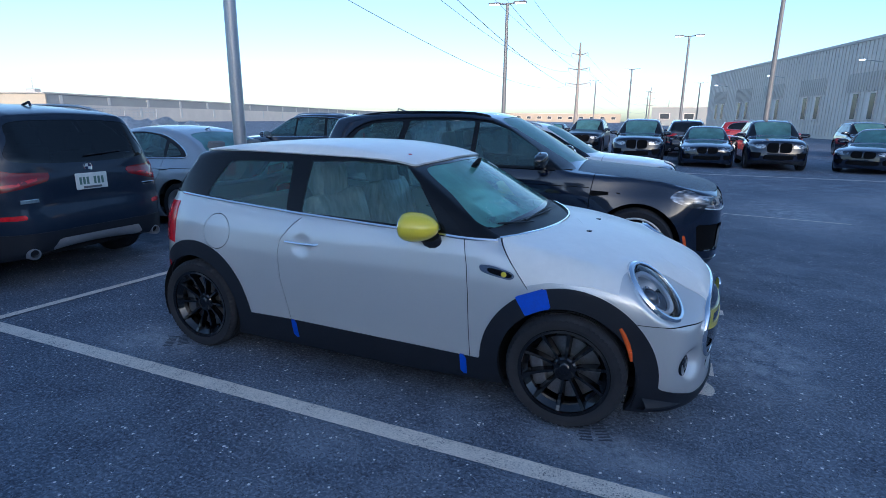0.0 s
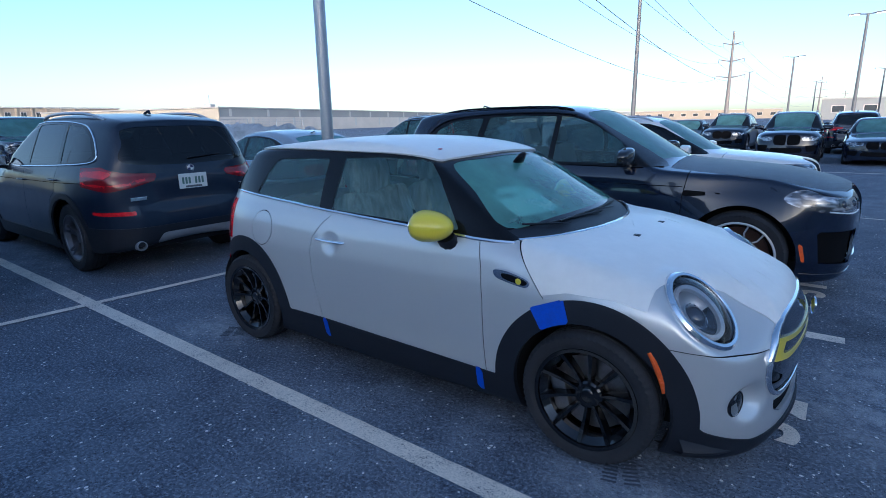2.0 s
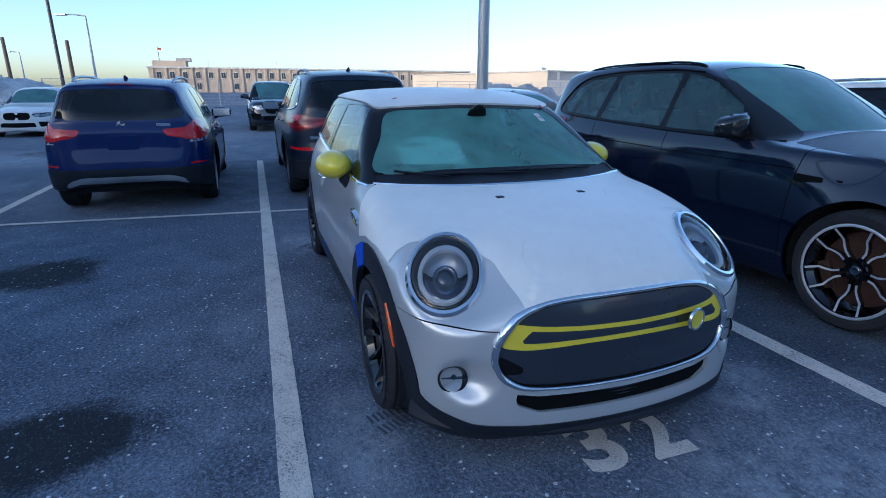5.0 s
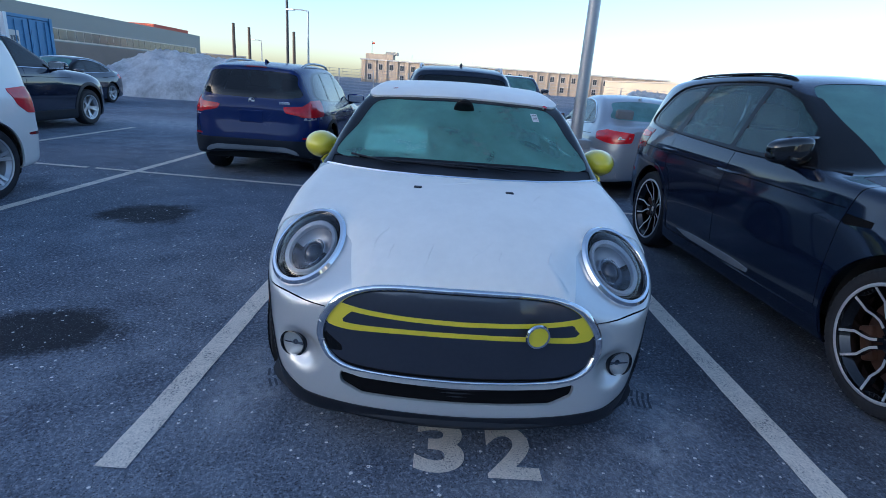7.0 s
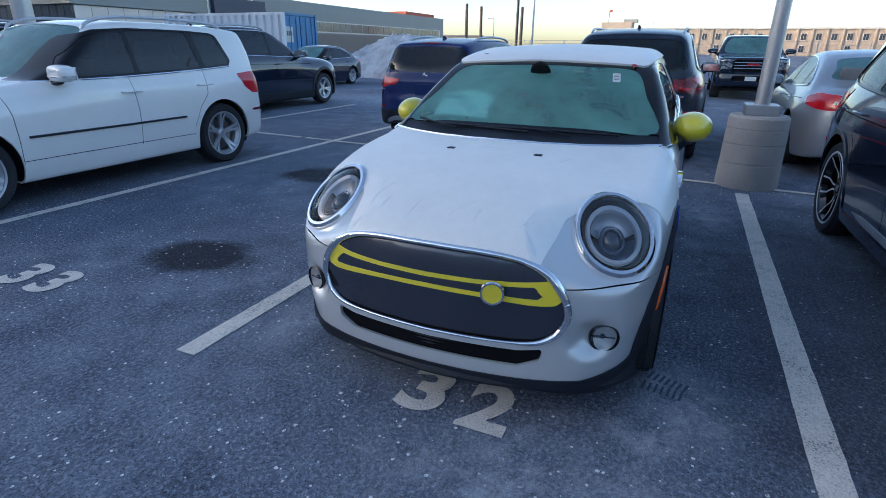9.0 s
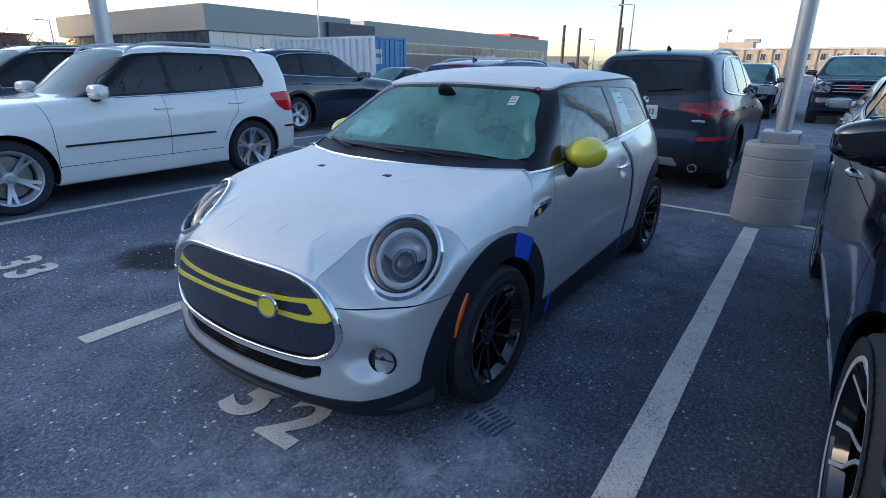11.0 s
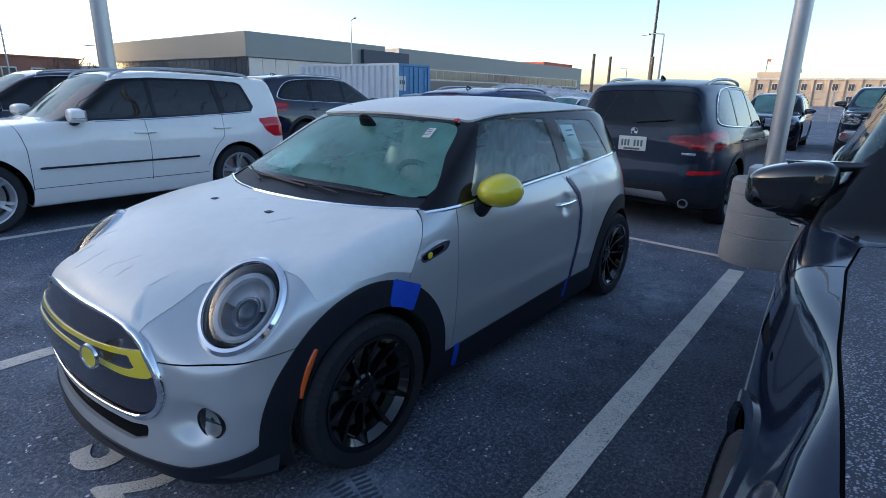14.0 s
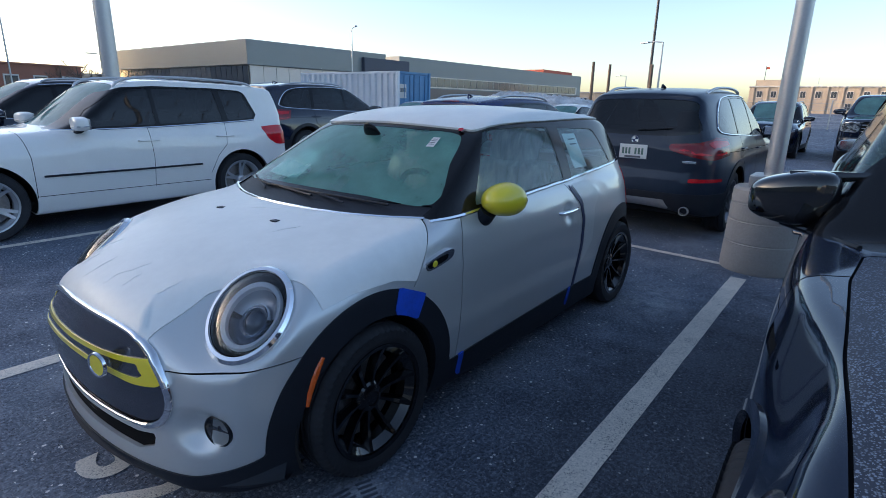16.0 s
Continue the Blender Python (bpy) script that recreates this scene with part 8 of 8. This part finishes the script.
def container(m):
    c = base("shipping_container", m, "pale ribbed shipping container with blue doors", "container")
    white = plain("container_pale_blue", (0.66, 0.69, 0.72), 0.5, 0.1, 1.5, 0.1, 20)
    blue = plain("container_blue", (0.07, 0.20, 0.38), 0.5, 0.1, 1.5, 0.15, 20)
    L, W, H = 7.6, 2.44, 2.86
    bm = bmesh.new()
    pts = corrugated(17, 0.445)
    lo = [bm.verts.new((-0.036 - d, -x, 0.15)) for x, d in [(p[0], -p[1]) for p in pts]]
    hi = [bm.verts.new((-0.036 - d, -x, H - 0.1)) for x, d in [(p[0], -p[1]) for p in pts]]
    for i in range(len(pts) - 1):
        bm.faces.new((lo[i], lo[i + 1], hi[i + 1], hi[i]))
    part("side_sheet", bm, white, c, "pale corrugated side")
    part("box", box((-W, -L, 0.12), (-0.08, -0.08, H - 0.03)), blue, c)
    for y in (0.0, -L):
        for x in (0.0, -W):
            part("corner_post", box((x - 0.08, y - 0.08, 0), (x + 0.08, y + 0.08, H), 0.01), white if x == 0 else blue, c)
    part("top_rail", box((-0.06, -L, H - 0.12), (0.05, 0, H), 0.01), white, c)
    part("top_rail", box((-W, -0.06, H - 0.12), (0, 0.05, H), 0.01), blue, c)
    for x in (-W + 0.05, -W / 2 + 0.02):
        d = part("door", box((x, -0.05, 0.15), (x + W / 2 - 0.1, 0.02, H - 0.14), 0.01), blue, c)
        for u in (0.3, 0.75):
            part("lock_rod", tube([(x + u, 0.05, 0.2), (x + u, 0.05, H - 0.2)], 0.022, 6), blue, d)
        for z in (0.6, 1.1, 1.6, 2.1):
            part("door_rib", box((x + 0.05, 0.02, z), (x + W / 2 - 0.15, 0.035, z + 0.25), 0.008), blue, d)
    s = part("sign", box((-0.62, 0.03, 1.55), (-0.12, 0.045, 2.25)), M_PALE, c, "pale sign with dark lettering bars")
    for i in range(3):
        part("sign_bar", box((-0.55 + i * 0.14, 0.045, 1.85), (-0.45 + i * 0.14, 0.052, 2.05)), M_INK, s)
    return c


container(pose(-19.2, -17.0, 0))


def snow(name, x, y, rx, ry, h, seed, label):
    m, t, b, _ = nodes_of(name)
    c = ramp(t, noise_of(t, 1.2, 8.0, 0.75), [(0.3, (0.36, 0.36, 0.36)), (0.5, (0.70, 0.70, 0.71)), (0.66, (0.92, 0.93, 0.94))])
    t.links.new(c, b.inputs["Base Color"])
    b.inputs["Roughness"].default_value = 0.8
    bump(t, noise_of(t, 9.0, 8.0, 0.75), 1.0, 0.12, b)
    n = 72
    g = np.linspace(-1, 1, n)
    vs, fs = [], []
    for j in range(n):
        for i in range(n):
            u, v = g[i], g[j]
            d = math.hypot(u, v)
            base_h = max(0.0, 1 - d ** 3) ** 0.7
            p = Vector((u * rx, v * ry, seed))
            k = 0.70 + 0.13 * noise.fractal(p * 0.55, 1.0, 2.0, 5) + 0.07 * abs(noise.noise(p * 2.2)) + 0.10 * abs(noise.noise(p * 5.0))
            vs.append((u * rx, v * ry, max(0.0, base_h * k) * h * 1.35 - 0.02))
    for j in range(n - 1):
        for i in range(n - 1):
            fs.append((j * n + i, j * n + i + 1, (j + 1) * n + i + 1, (j + 1) * n + i))
    ob = put(name, mesh_of(name, vs, fs, mat=m), None, "", pose(x, y, 0))
    return tagged(ob, label, "snow pile", "snow heaps")


snow("snow_mound", -10.6, 5.0, 2.9, 1.4, 1.50, 3.1, "grimy ploughed snow bank behind a silver saloon")
snow("snow_mound", -24.5, -12.2, 4.2, 4.8, 1.8, 8.7, "grimy grey snow heap at the edge of the lot")


M_PRINT = plain("damp_asphalt", (0.075, 0.088, 0.115), 0.8, 0, 20, 0.3, 120)


def tread_print(x, y, turn):
    """A print of tyre tread in road dust: rows of short dark bars."""
    bm = bmesh.new()
    for i in range(7):
        for j in range(2):
            add_box(bm, (-0.075 + j * 0.08 + 0.006 * (i % 2), -0.085 + i * 0.026, 0.001), (-0.010 + j * 0.085, -0.074 + i * 0.026, 0.0035), 0, Matrix.Rotation(0.2 * (j - 0.5), 4, "Z"))
    ob = part("tread_print", bm, M_PRINT, None, "", pose(x, y, 0, 0, 0, turn))
    tagged(ob, "dark tyre tread print on the asphalt", "road marking", "tread prints", "structure")


tread_print(0.17, -0.80, 20)
tread_print(0.17, 0.90, -15)
tread_print(-2.74, -0.84, 40)


# ---- far edge: brick house, bare trees, wire fence ----
def brick_house(x, y, turn):
    b = base("brick_building", pose(x, y, 0, 0, 0, turn), "low red-brown brick building beyond the lot", "building")
    wall = plain("red_brown_brick", (0.30, 0.13, 0.09), 0.85, 0, 0.6, 0.2, 9)
    part("wall", box((-7, -6, 0), (7, 6, 4.5)), wall, b)
    part("roof_edge", box((-7.2, -6.2, 4.5), (7.2, 6.2, 4.7)), wall, b)
    for i in range(4):
        w = part("window", box((-6.0 + i * 3.1, 5.95, 1.8), (-4.4 + i * 3.1, 6.06, 3.4)), M_PALE, b)
        part("pane", box((-5.85 + i * 3.1, 6.03, 1.95), (-4.55 + i * 3.1, 6.09, 3.25)), M_WINDOW_DARK, w)
    return b


brick_house(-17.2, -81.0, 14)
M_BARK = plain("grey_brown_bark", (0.16, 0.125, 0.10), 0.9, 0, 3, 0.3, 30, 0.01)


def bare_tree(x, y, h, seed):
    """A leafless tree: trunk, limbs and many thin twigs."""
    rng = random.Random(seed)
    tree = base("bare_tree", pose(x, y, 0), "leafless winter tree at the far edge of the lot", "tree", "bare trees")
    part("trunk", tube([(0, 0, 0), (0.1, 0.05, h * 0.25), (0, 0.1, h * 0.5), (0.05, 0, h * 0.8)], [0.16, 0.13, 0.09, 0.03], 8), M_BARK, tree, smooth=True)
    twigs = bmesh.new()
    for k in range(9):
        a, z = rng.uniform(0, 6.28), h * rng.uniform(0.22, 0.6)
        l = h * rng.uniform(0.22, 0.36)
        tip = Vector((l * math.cos(a), l * math.sin(a), z + l * rng.uniform(0.5, 1.0)))
        root = Vector((0, 0.05, z))
        mid = root.lerp(tip, 0.5) + Vector((0, 0, -0.05 * l))
        part("limb", tube([root, mid, tip], [0.06, 0.04, 0.015], 6), M_BARK, tree)
        for j in range(14):
            s = root.lerp(tip, rng.uniform(0.35, 1.0))
            e = s + Vector((rng.gauss(0, 0.5), rng.gauss(0, 0.5), rng.uniform(0.1, 0.8))) * (h * 0.11)
            add_tube(twigs, [s, s.lerp(e, 0.5) + Vector((rng.gauss(0, 0.04), 0, 0.03)), e], [0.018, 0.013, 0.008], 3)
    part("crown", twigs, M_BARK, tree)["kind"] = "stuff"
    return tree


for _k, (_az, _d, _h) in enumerate(((-107.2, 78.0, 5.4), (-108.4, 82.0, 6.0), (-109.3, 76.0, 5.0), (-110.6, 84.0, 5.6), (-111.6, 90.0, 5.4))):
    bare_tree(1.3 + _d * math.cos(radians(_az)), 2.2 + _d * math.sin(radians(_az)), _h, 40 + _k)

for _k, (_x, _y, _h) in enumerate(((-118.0, -42.5, 4.6), (-121.0, -40.5, 3.6), (-117.0, -44.6, 3.8), (-120.0, -46.5, 4.4))):
    bare_tree(_x, _y, _h, 60 + _k)


def wire_fence(a, b, h):
    """Posts and wires of a long fence before the campus."""
    f = base("wire_fence", Matrix.Identity(4), "tall grey wire mesh fence before the office block", "fence")
    a, b = Vector((*a, 0)), Vector((*b, 0))
    n = int((b - a).length / 3.0)
    for i in range(n + 1):
        p = a.lerp(b, i / n)
        part("post", tube([p, p + Vector((0, 0, h))], 0.045, 6), M_GALV, f)
    mesh = bmesh.new()
    for i in range(9):
        z = Vector((0, 0, 0.1 + (h - 0.12) * i / 8))
        add_tube(mesh, [a + z, b + z], 0.012, 3)
    side = (b - a).normalized()
    k = 0.0
    while k < (b - a).length - 0.4:
        add_tube(mesh, [a + side * k, a + side * (k + 0.2) + Vector((0, 0, h))], 0.007, 3)
        k += 0.4
    part("mesh", mesh, M_GALV, f)["kind"] = "stuff"
    return f


wire_fence((-48.0, -16.0), (-45.0, 34.0), 2.1)
